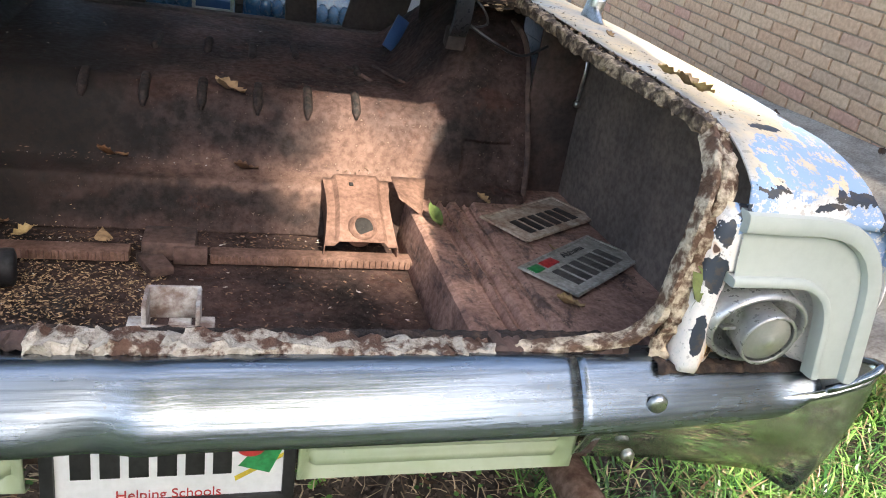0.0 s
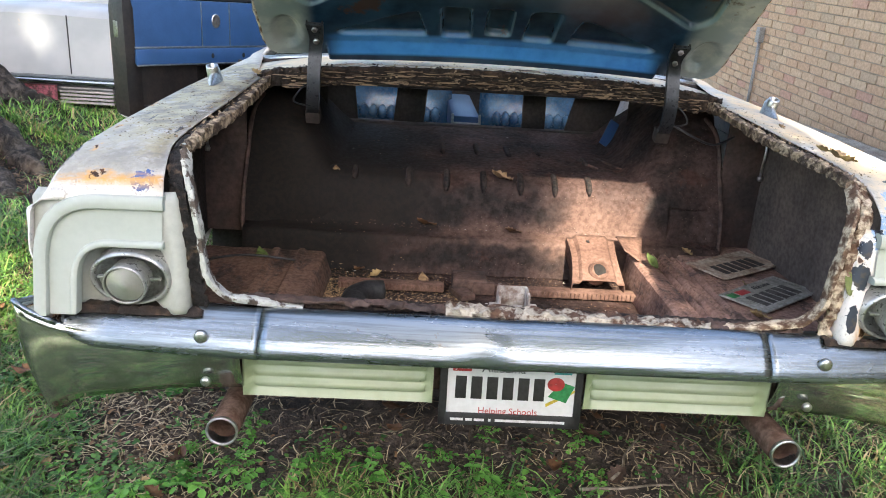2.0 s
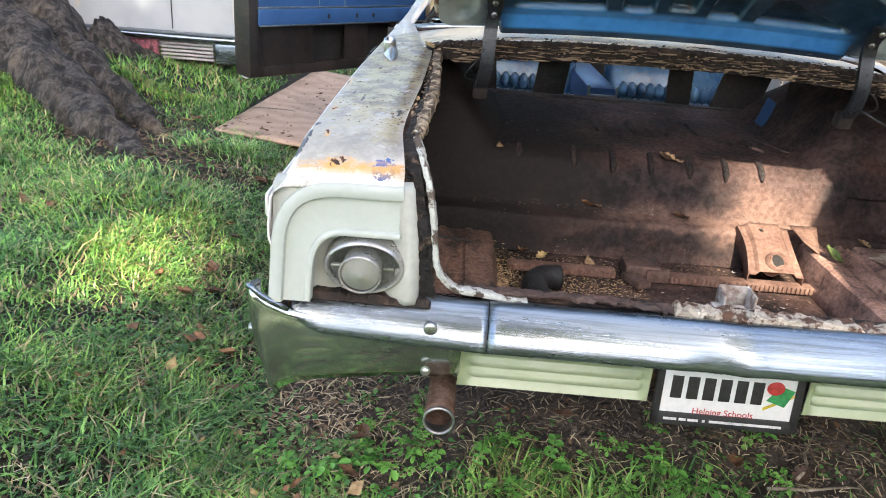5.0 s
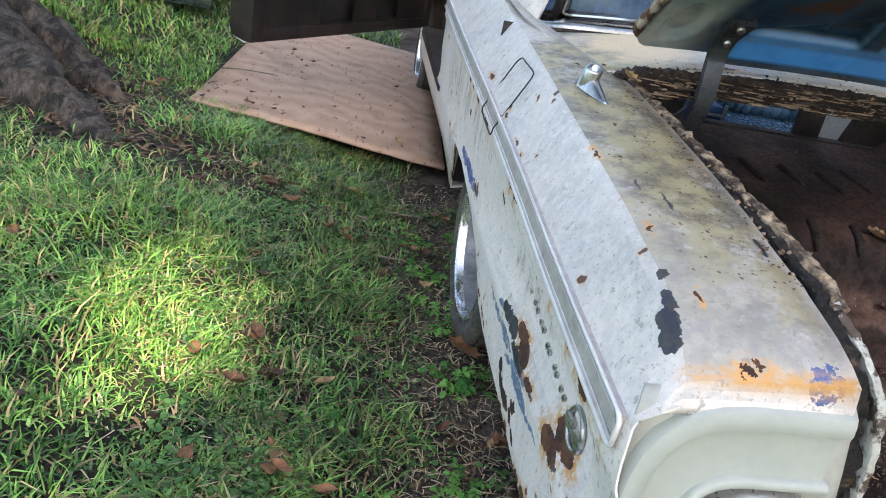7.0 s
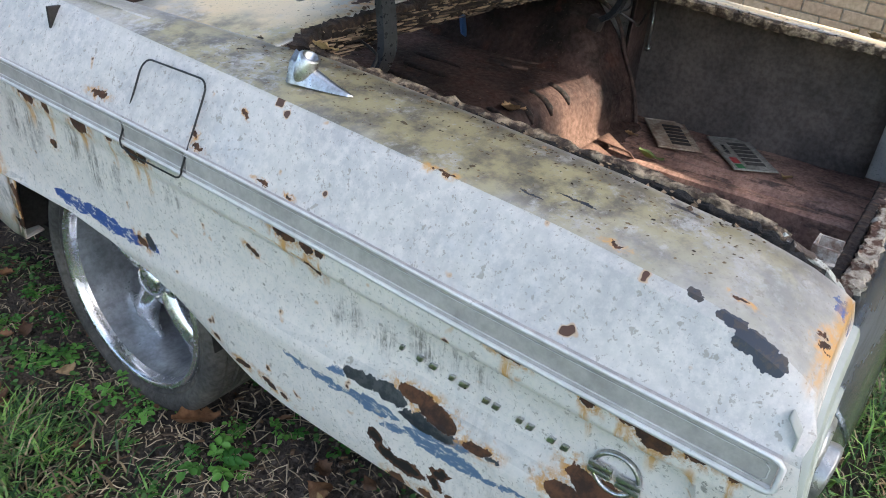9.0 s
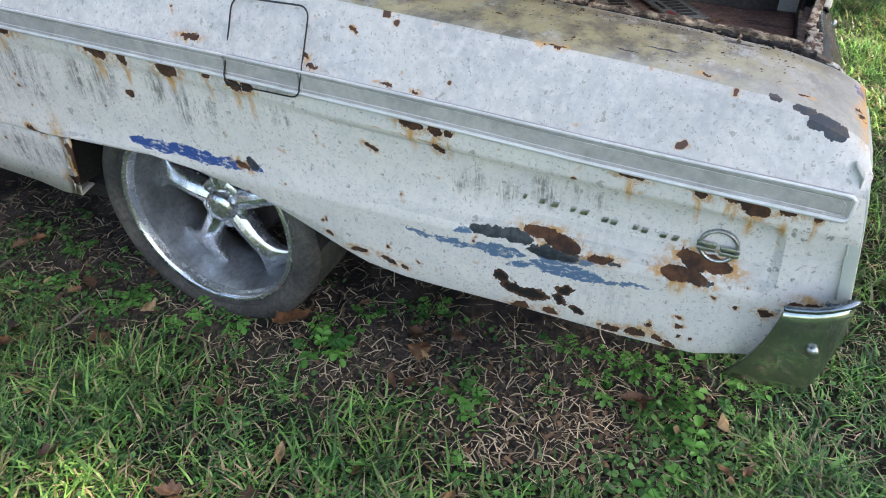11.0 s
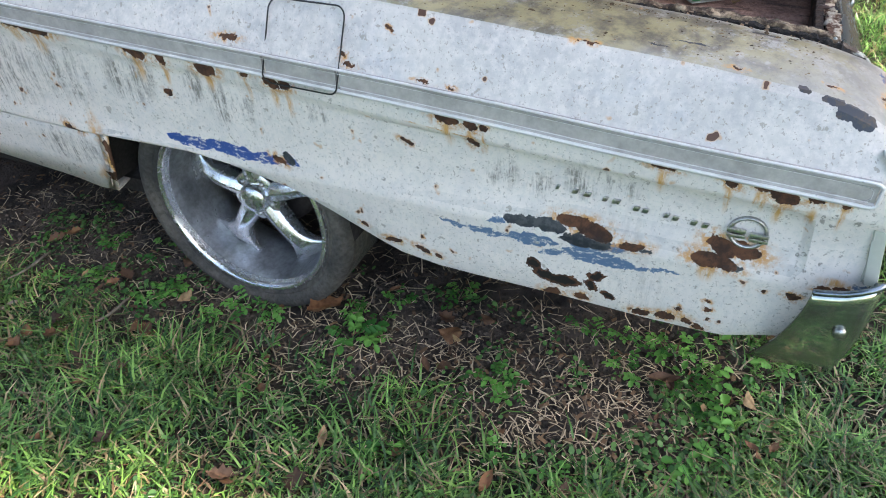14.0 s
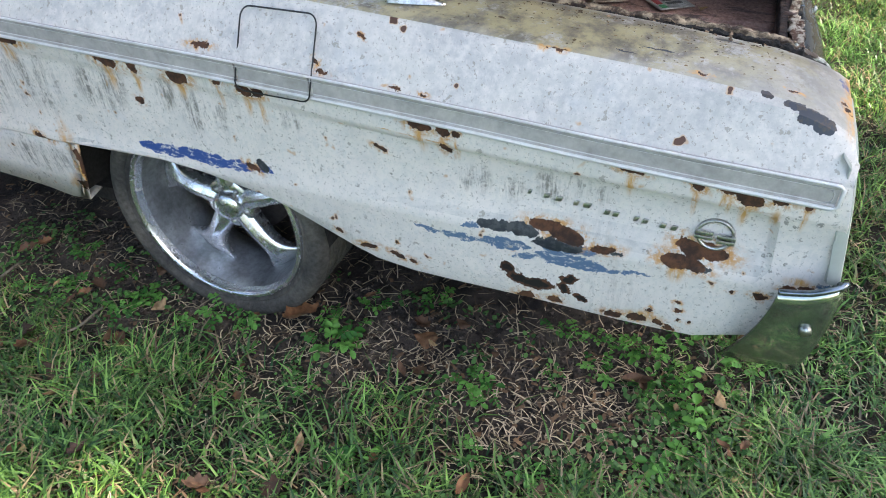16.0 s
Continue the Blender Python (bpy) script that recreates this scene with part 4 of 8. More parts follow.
for side in (-1, 1):
    paint = PAINT_L if side < 0 else PAINT_R
    # rear face behind the mouldings: from the trunk edge to the flank
    rows = []
    for back, z in ((0.034, 0.604), (0.034, 0.618), (0.035, 0.64), (0.040, 0.67), (0.043, 0.70), (0.048, 0.735), (0.053, 0.77), (0.060, 0.81), (0.060, 0.845), (0.075, 0.862)):
        xi = lerp_table([(0.58, 0.734), (0.64, 0.733), (0.72, 0.736), (0.85, 0.752), (0.935, 0.778)], z)
        fall = max(0.0, (z - 0.85) / 0.096)
        rows.append([(side * min(x, 1.030 - 0.055 * fall), back + (0.045 if 0.77 < x < 0.955 and z < 0.745 else 0.0) + (0.050 if x < xi - 0.012 else 0.006 if x < xi else 0.0), z - 0.012 * fall * max(0.0, (x - 0.80) / 0.2)) for x in (xi - 0.016, xi - 0.008, xi + 0.012, 0.80, 0.83, 0.86, 0.90, 0.94, 0.98, 1.030)])
    v, f = grid(rows)
    if side > 0:
        f = [q[::-1] for q in f]
    thick(mesh_ob("tail_panel", v, f, TAIL_CREAM if side < 0 else paint, car, "painted tail panel flaking beside the lamp"), 0.003, -1.0)
    moulding("lamp_surround", [(0.760, 0.845), (1.012, 0.843, 0.12), (1.017, 0.60)], 0.030, 0.022, side, 0.030, CREAM)
    moulding("lamp_surround_inner", [(0.762, 0.757), (0.944, 0.757, 0.075), (0.950, 0.605)], 0.015, 0.024, side, 0.036, CREAM)
    # textured panel between the two arches
    path_o = corner_path([(0.766, 0.828), (1.004, 0.826, 0.11), (1.008, 0.60)])
    path_i = corner_path([(0.766, 0.760), (0.948, 0.760, 0.075), (0.954, 0.60)])
    rows = [[(side * p.x, 0.022 + 0.15 * (p.y - 0.62), p.y) for p in (a, a.lerp(b, 0.5), b)] for a, b in zip(path_o, path_i)]
    v, f = grid(rows)
    if side > 0:
        f = [q[::-1] for q in f]
    mesh_ob("lamp_panel", v, f, CREAM, car, "cream dimpled panel")
    # the lamp
    lamp = new("tail_lamp")
    lamp.parent = car
    lamp["label"] = "round clear tail lamp in a chrome bezel"
    m = Matrix.Translation((side * 0.835, 0.062, 0.684)) @ pose(0, 0, 0, 98, 0, 0) @ Matrix.Diagonal((1.36, 1.0, 1.0, 1.0))
    v, f = lathe([(0.054, -0.02), (0.0545, 0.022), (0.0565, 0.030), (0.060, 0.030), (0.063, 0.022), (0.0635, -0.02)], m, 36)
    mesh_ob("bezel", v, f, LAMP_RING, lamp, "pale dull oval bezel")
    v, f = lathe([(0.0, -0.010), (0.02, -0.008), (0.042, 0.0), (0.0545, 0.012)], m, 36)
    mesh_ob("reflector", v, f, CHROME_DULL, lamp)
    m2 = Matrix.Translation((side * 0.840, 0.056, 0.679)) @ pose(0, 0, 0, 98, 0, 0)
    v, f = lathe([(0.040, -0.02), (0.043, 0.02), (0.0455, 0.040), (0.0440, 0.045), (0.0405, 0.042)], m2, 36)
    mesh_ob("inner_ring", v, f, LAMP_RING, lamp)
    v, f = lathe([(0.0, 0.046), (0.008, 0.047), (0.010, 0.043), (0.018, 0.045), (0.020, 0.041), (0.028, 0.043), (0.030, 0.039), (0.037, 0.040), (0.041, 0.034)], m2, 36)
    mesh_ob("lens", v, f, LENS, lamp, "milky round lens")
    for s in (-1, 1):
        bm = bmesh.new()
        box(bm, (side * 0.838 + s * 0.055, 0.040, 0.682), (0.022, 0.012, 0.006), None, 0.002)
        part("lens_clip", bm, CHROME_DULL, lamp)
    # rust under the lamp
    rows = []
    for x in np.linspace(0.69, 0.995, 40):
        up = 0.014 * abs(fbm(x * 14, side)) + 0.004 * fbm(x * 60, side)
        rows.append([(side * x, 0.085, 0.606 + up), (side * x, 0.050 - 0.6 * up, 0.607 + up), (side * x, 0.040 - 0.5 * up, 0.600), (side * x, 0.05, 0.594)])
    v, f = grid(rows)
    thick(sharp(mesh_ob("lamp_ledge", v, f, RUST_SCALE, car, "ragged rusty ledge under the lamp"), 40), 0.003)

# ---- bumper ----
bumper = new("rear_bumper")
bumper.parent = car
bumper["label"] = "bright chrome rear bumper, dented near the middle"
PROFILE = [(0.085, 0.604), (0.05, 0.613), (0.041, 0.6125), (0.031, 0.607), (0.020, 0.597), (0.009, 0.5865), (-0.001, 0.576), (-0.010, 0.565), (-0.0175, 0.553), (-0.0225, 0.541), (-0.0245, 0.532), (-0.022, 0.525), (-0.012, 0.519), (0.02, 0.515), (0.085, 0.515)]


def bumper_bar(x0, x1, n):
    rows = []
    for x in np.linspace(x0, x1, n):
        d = math.exp(-((x + 0.075) / 0.05) ** 2)
        e = math.exp(-((x + 0.02) / 0.03) ** 2)
        bow = 0.018 * (x / 0.6) ** 2
        rows.append([(x, y + bow + 0.014 * d * max(0.0, 0.60 - z) / 0.08 - 0.006 * e, z + 0.010 * (1 - (x / 0.6) ** 2) - 0.006 * d * (0.56 > z)) for y, z in PROFILE])
    return grid(rows)


v, f = bumper_bar(-0.562, 0.562, 61)
thick(sharp(mesh_ob("centre_bar", v, f, CHROME, bumper), 50), 0.004, -1.0)
for side in (-1, 1):
    # end bar: runs to the corner and dies there
    rows = []
    for t in np.linspace(0, 1, 28):
        x = 0.5635 + t * 0.4225
        k = max(0.0, (t - 0.80) / 0.20)
        rows.append([(side * x, y + 0.018 * (x / 0.6) ** 2 - 0.02 * k * 0.3, 0.565 + (z - 0.565) * (1 - 0.35 * k * k) + 0.026 * k * k) for y, z in PROFILE])
    v, f = grid(rows)
    if side < 0:
        f = [q[::-1] for q in f]
    thick(sharp(mesh_ob("end_bar", v, f, CHROME, bumper), 50), 0.004, -1.0)
    # wing: the deep wrap-round below and at the corner
    plan = smooth_table([(0.615, 0.045, 0), (0.75, 0.038, 0), (0.88, 0.030, 0), (0.97, 0.020, 0), (1.030, 0.006, 0), (1.064, 0.004, 0), (1.080, 0.030, 0), (1.083, 0.060, 0), (1.082, 0.090, 0), (1.080, 0.112, 0)], 34)
    tops = [0.545, 0.545, 0.55, 0.572, 0.604, 0.632, 0.622, 0.608, 0.600, 0.594]
    bots = [0.405, 0.402, 0.386, 0.376, 0.366, 0.360, 0.352, 0.345, 0.342, 0.340]
    rows = []
    for i, p in enumerate(plan):
        s = i / 33 * 9
        zt, zb = float(np.interp(s, range(10), tops)), float(np.interp(s, range(10), bots))
        q = plan[min(i + 1, 33)] - plan[max(i - 1, 0)]
        nrm = Vector((-q.y, q.x, 0)).normalized()
        row = []
        for t in np.linspace(0, 1, 9):
            turn = sstep(10.0, 26.0, i)
            tuck = 0.070 * t ** 1.6
            w = p - nrm * 0.006 * math.sin(t * math.pi) + Vector((-tuck * turn, 0.6 * tuck * (1.0 - turn), 0))
            row.append((side * w.x, w.y + 0.065 * t ** 1.5 * max(0.0, (i - 22) / 11), zt + (zb - zt) * t))
        rows.append(row)
    v, f = grid(rows)
    if side < 0:
        f = [q[::-1] for q in f]
    thick(mesh_ob("wing", v, f, WING_CHROME, bumper, "chrome wrap-round corner wing"), 0.005, -1.0)
    top_edge = [Vector(r[0]) for r in rows][12:]
    v, f = tube_data(top_edge, 0.0065, 8)
    mesh_ob("wing_bead", v, f, CHROME, bumper)
    # bolts
    for bx, by, bz, r in ((0.685, 0.010, 0.566, 0.015), (0.690, 0.046, 0.438, 0.011)):
        m = Matrix.Translation((side * bx, by, bz)) @ pose(0, 0, 0, 90, 0, 0)
        v, f = lathe([(r, -0.004), (r, 0.003), (r * 0.8, 0.006), (r * 0.4, 0.0075), (0.0005, 0.008)], m, 18)
        mesh_ob("bolt", v, f, CHROME_DULL, bumper)
    m = Matrix.Translation((side * 1.077, 0.044, 0.512)) @ pose(0, 0, 0, 0, side * 90, 0)
    v, f = lathe([(0.012, -0.004), (0.012, 0.004), (0.008, 0.007), (0.0005, 0.008)], m, 18)
    mesh_ob("bolt", v, f, CHROME_DULL, bumper)

RUST_PIPE = blotchy("pitted_exhaust_rust", (0.10, 0.05, 0.032), (0.20, 0.13, 0.10), 30.0, 0.85, 0.2, 0.4, 90.0)
# ribbed lower panels beside the plate
for side in (-1, 1):
    rows = []
    xs = [0.178, 0.182, 0.195, 0.205, 0.58, 0.595, 0.612, 0.617]
    zs = [0.515, 0.500, 0.490, 0.484, 0.478, 0.470, 0.464, 0.456, 0.450, 0.442, 0.436, 0.428, 0.422, 0.414, 0.408, 0.388, 0.380]
    for i, z in enumerate(zs):
        rib = 0.013 if i in (4, 5, 8, 9, 12, 13) else 0.0
        row = []
        for j, x in enumerate(xs):
            edge = 0.012 if j in (0, 1, 6, 7) or i in (0, 1, 15, 16) else 0.0
            row.append((side * x, 0.100 - edge - (rib if 3 <= j <= 4 else 0.0) + (0.02 if i == 16 else 0), z))
        rows.append(row)
    v, f = grid(rows)
    if side > 0:
        f = [q[::-1] for q in f]
    thick(sharp(mesh_ob("valance", v, f, VALANCE, car, "pale ribbed lower panel"), 70), 0.004, 1.0)
    # exhaust
    v, f = tube_data([(side * 0.60, 1.0, 0.33), (side * 0.63, 0.55, 0.325), (side * 0.645, 0.30, 0.325), (side * 0.650, 0.06, 0.326), (side * 0.651, 0.020, 0.328)], [0.029, 0.030, 0.032, 0.035, 0.0355], 24, False)
    # black disc inside the pipe, put there for the shade of its bore
    pv, pf = lathe([(0.0005, 0.0), (0.0315, 0.0)], Matrix.Translation((side * 0.650, 0.110, 0.326)) @ pose(0, 0, 0, 90, 0, 0), 20)
    mesh_ob("exhaust_hole", pv, pf, UNDER, car)
    thick(mesh_ob("exhaust_pipe", v, f, RUST_PIPE, car, "rusty exhaust tailpipe"), 0.004, -1.0)
    v, f = lathe([(0.0355, 0.0), (0.0365, 0.006), (0.0360, 0.010), (0.0318, 0.010), (0.0312, 0.004), (0.0312, -0.02)], Matrix.Translation((side * 0.651, 0.026, 0.328)) @ pose(0, 0, 0, 90, 0, 0), 24)
    mesh_ob("exhaust_rim", v, f, CHROME_DULL, car, "worn bright rim of the tailpipe")

# ---- rear plate in its black frame ----
def plate_face(parent, m, w, h, face, bars, bar_mat):
    bm = bmesh.new()
    box(bm, (0, 0, 0), (w, h, 0.003), None, 0.001)
    bmesh.ops.transform(bm, matrix=m, verts=bm.verts)
    part("plate", bm, face, parent)
    for n, (x0, x1, y0, y1) in enumerate(bars):
        bm = bmesh.new()
        box(bm, ((x0 + x1) / 2, (y0 + y1) / 2, 0.002), (x1 - x0, y1 - y0, 0.0022), None, 0.0008)
        bmesh.ops.transform(bm, matrix=m, verts=bm.verts)
        part("number_bar", bm, bar_mat, parent)


def word(text, size, m, material, parent, name="lettering", squeeze=1.0):
    cu = bpy.data.curves.new(name, "FONT")
    cu.body, cu.size, cu.extrude, cu.align_x, cu.align_y = text, size, 0.0006, "CENTER", "CENTER"
    ob = bpy.data.objects.new(name, cu)
    scene.collection.objects.link(ob)
    bpy.context.view_layer.update()
    me = bpy.data.meshes.new_from_object(ob.evaluated_get(bpy.context.evaluated_depsgraph_get()))
    bpy.data.objects.remove(ob)
    me.materials.clear()
    me.materials.append(material)
    me.transform(m @ Matrix.Diagonal((squeeze, 1, 1, 1)))
    out = new(name, me)
    out.parent = parent
    return out


rear_plate = new("rear_plate")
rear_plate.parent = car
rear_plate["label"] = "white number plate with red apple emblem in black frame"
PM = Matrix.Translation((0.007, 0.098, 0.418)) @ pose(0, 0, 0, 84, 0, 0)
NUM = [(-0.132 + 0.037 * i, -0.106 + 0.037 * i, -0.022, 0.034) for i in range(6)]
plate_face(rear_plate, PM, 0.308, 0.150, PLATE_WHITE, NUM, INK)
bm = bmesh.new()
for c, s in (((0, -0.073, 0.003), (0.338, 0.030, 0.010)), ((-0.160, 0.0, 0.003), (0.018, 0.172, 0.010)), ((0.160, 0.0, 0.003), (0.018, 0.172, 0.010)), ((0, 0.079, 0.003), (0.338, 0.014, 0.010))):
    box(bm, c, s, None, 0.003)
bmesh.ops.transform(bm, matrix=PM, verts=bm.verts)
part("plate_frame", bm, BLACK, rear_plate, "black plastic plate frame")
word("Helping Schools", 0.022, PM @ Matrix.Translation((-0.005, -0.052, 0.0022)), INK_RED, rear_plate)
word("Alabama", 0.030, PM @ Matrix.Translation((-0.02, 0.055, 0.0022)), INK, rear_plate)
bm = bmesh.new()
box(bm, (-0.118, 0.058, 0.002), (0.044, 0.024, 0.002), None, 0.0005)
bmesh.ops.transform(bm, matrix=PM, verts=bm.verts)
part("month_sticker", bm, INK_RED, rear_plate)
word("JAN", 0.018, PM @ Matrix.Translation((-0.118, 0.058, 0.0036)), PAPER, rear_plate)
bm = bmesh.new()
box(bm, (0.120, 0.058, 0.002), (0.042, 0.022, 0.002), None, 0.0005)
bmesh.ops.transform(bm, matrix=PM, verts=bm.verts)
part("year_sticker", bm, INK_TEAL, rear_plate)
bm = bmesh.new()
for i, (a, b) in enumerate(((-0.140, -0.110), (-0.104, -0.088), (-0.084, -0.060), (-0.050, -0.044), (-0.034, 0.132))):
    box(bm, ((a + b) / 2, -0.0725, 0.0085), (b - a, 0.006, 0.001))
bmesh.ops.transform(bm, matrix=PM, verts=bm.verts)
part("frame_print", bm, PAPER, rear_plate)
# apple, book and pencil
v, f = lathe([(0.0005, 0.0), (0.012, 0.0015), (0.017, 0.0005), (0.018, 0.0)], PM @ Matrix.Translation((0.105, 0.022, 0.0025)) @ Matrix.Diagonal((1.15, 0.95, 1, 1)), 20)
mesh_ob("apple", v, f, INK_RED, rear_plate)
for nm, pts, mat_, h in (("book", [(0.088, -0.010), (0.132, -0.024), (0.150, 0.018), (0.118, 0.028)], INK_GREEN, 0.0022), ("pencil", [(0.085, -0.036), (0.150, 0.002), (0.152, 0.010), (0.083, -0.028)], INK_YELLOW, 0.0019)):
    bm = bmesh.new()
    lo = [bm.verts.new((x, y, 0.0005)) for x, y in pts]
    hi = [bm.verts.new((x, y, h)) for x, y in pts]
    bm.faces.new(hi), bm.faces.new(lo[::-1])
    for i in range(4):
        bm.faces.new((lo[i], lo[(i + 1) % 4], hi[(i + 1) % 4], hi[i]))
    bmesh.ops.transform(bm, matrix=PM, verts=bm.verts)
    part(nm, bm, mat_, rear_plate, smooth=False)

# ---- wheels ----
def wheel(side, y, big=True):
    w = new("wheel")
    w.parent = car
    w["label"] = "polished five-spoke alloy wheel with low tyre"
    m = Matrix.Translation((side * 0.828, y - 0.006, 0.333)) @ pose(0, 0, 0, 0, side * 90, 0)
    r, R = 0.280, 0.353
    tyre = [(r, 0.105), (r + 0.010, 0.116), (r + 0.016, 0.114), (r + 0.030, 0.124), (R - 0.022, 0.122), (R - 0.010, 0.114), (R - 0.002, 0.100)]
    for g in (0.090, 0.060, 0.022, -0.016, -0.054, -0.090):
        tyre += [(R, g), (R - 0.007, g - 0.003), (R - 0.007, g - 0.009), (R, g - 0.012)]
    tyre += [(R - 0.02, -0.120), (r + 0.02, -0.124), (r, -0.105)]
    v, f = lathe(tyre, m, 90)
    sharp(mesh_ob("tyre", v, f, TYRE, w, "worn low-profile tyre with a mossy tread"), 50)
    v, f = lathe([(r + 0.001, 0.106), (r - 0.001, 0.114), (r - 0.006, 0.1185), (r - 0.013, 0.117), (r - 0.017, 0.110), (r - 0.019, 0.098), (r - 0.022, 0.088)], m, 90)
    mesh_ob("rim_lip", v, f, ALLOY, w, "bright polished rim lip")
    v, f = lathe([(r - 0.022, 0.088), (r - 0.026, 0.060), (r - 0.030, 0.020), (r - 0.034, -0.01), (r - 0.042, -0.05), (r - 0.042, -0.10), (r, -0.105)], m, 90)
    mesh_ob("rim_barrel", v, f, BARREL, w, "dull grey dirt-spattered rim barrel")
    for k in range(5):
        a = math.radians(72 * k + 3)
        rows = []
        for t in np.linspace(0, 1, 22):
            rad = 0.030 + t * (r - 0.066)
            half = 0.037 - 0.007 * math.sin(t * 3.0) + 0.070 * max(0.0, (t - 0.55) / 0.45) ** 2.4
            base = 0.028 - 0.012 * t + 0.012 * math.sin(t * math.pi) - 0.014 * max(0.0, (t - 0.75) / 0.25) ** 2
            row = []
            for q, hh in ((-1.0, -0.045), (-1.0, -0.014), (-0.93, -0.006), (-0.72, 0.001), (-0.40, 0.006), (-0.10, 0.010), (0, 0.0115), (0.10, 0.010), (0.40, 0.006), (0.72, 0.001), (0.93, -0.006), (1.0, -0.014), (1.0, -0.045)):
                flat = 1.0 - 0.75 * t ** 3
                row.append(m @ Vector((rad * math.cos(a) - q * half * math.sin(a), rad * math.sin(a) + q * half * math.cos(a), base + hh * flat - 0.012 * (1 - flat) * abs(q))))
            rows.append(row)
        v, f = grid(rows)
        sharp(mesh_ob("spoke", v, f, ALLOY, w, "polished wide-footed spoke"), 55)
    v, f = lathe([(0.080, 0.0), (0.078, 0.028), (0.066, 0.034), (0.048, 0.034), (0.046, 0.046), (0.042, 0.053), (0.032, 0.060), (0.015, 0.063), (0.0005, 0.064)], m, 40)
    sharp(mesh_ob("hub_cap", v, f, ALLOY, w, "domed centre cap"), 40)
    for k in range(5):
        a = math.radians(72 * k + 39)
        v, f = lathe([(0.010, 0.01), (0.010, 0.034), (0.006, 0.040), (0.0004, 0.041)], m @ Matrix.Translation((0.057 * math.cos(a), 0.057 * math.sin(a), 0)), 6)
        mesh_ob("wheel_nut", v, f, CHROME_DULL, w)
    v, f = lathe([(0.0005, -0.055), (0.13, -0.055), (0.14, -0.065), (0.14, -0.10)], m, 32)
    mesh_ob("brake_drum", v, f, RUST_DARK, w)
    return w


for s in (-1, 1):
    wheel(s, 1.548), wheel(s, 4.57)
    # wheel-arch liner
    rows = [[(s * x, 1.55 + 0.40 * math.cos(t), 0.36 + 0.36 * math.sin(t)) for x in (0.62, 0.98)] for t in np.linspace(0.0, math.pi, 14)]
    v, f = grid(rows)
    mesh_ob("wheel_arch", v, f, UNDER, car)

# bright badge-like tips on the fender tops
for s in (-1, 1):
    orn = new("fender_tip")
    orn.parent = car
    orn["label"] = "bright pointed fender-top fitting with a bolt"
    rows = []
    for t in np.linspace(0, 1, 12):
        y = 0.972 - 0.115 * t
        w_ = 0.024 * (1 - t) ** 0.6 + 0.001
        hh = 0.050 * (1 - t) ** 1.3 + 0.003
        z0 = lerp_table(SHOULDER, y)[0] + 0.012
        xx = 0.897 - 0.018 * t
        rows.append([(s * (xx - w_), y, z0), (s * (xx - 0.6 * w_), y, z0 + 0.7 * hh), (s * xx, y, z0 + hh), (s * (xx + 0.6 * w_), y, z0 + 0.7 * hh), (s * (xx + w_), y, z0)])
    v, f = grid(rows, caps=True)
    if s < 0:
        f = [q[::-1] for q in f]
    mesh_ob("tip", v, f, CHROME_DULL, orn)
    v, f = lathe([(0.019, 0.0), (0.019, 0.045), (0.015, 0.048), (0.011, 0.047), (0.010, 0.030), (0.0005, 0.030)], Matrix.Translation((s * 0.897, 0.958, lerp_table(SHOULDER, 0.96)[0] + 0.018)) @ pose(0, 0, 0, 25, 0, 0), 16)
    mesh_ob("socket", v, f, CHROME_DULL, orn)

# ---- trunk opening: flaking gutter all round ----
def rough_sweep(name, path, w, h, material, label, seed, amp=0.006, n=None, up=(0, 0, 1)):
    """A ragged rusted bar along path, torn and blistered."""
    n = n or max(12, int(sum((Vector(a) - Vector(b)).length for a, b in zip(path, path[1:])) / 0.008))
    pts = smooth_table(path, n)
    rows = []
    for i, p in enumerate(pts):
        t = (pts[min(i + 1, n - 1)] - pts[max(i - 1, 0)]).normalized()
        s = t.cross(Vector(up)).normalized()
        u = s.cross(t)
        row = []
        for k in range(12):
            a = 2 * math.pi * k / 12
            q = p + s * math.copysign(abs(math.cos(a)) ** 0.42, math.cos(a)) * w / 2 + u * math.copysign(abs(math.sin(a)) ** 0.42, math.sin(a)) * h / 2
            d = noise.noise_vector(q * 24 + Vector((seed, 0, 0))) * amp * 0.35 + noise.noise_vector(q * 85 + Vector((0, seed, 0))) * amp * 0.8
            row.append(q + d)
        rows.append(row)
    v, f = grid(rows, close_v=True, caps=True)
    return sharp(mesh_ob(name, v, f, material, car, label), 35)


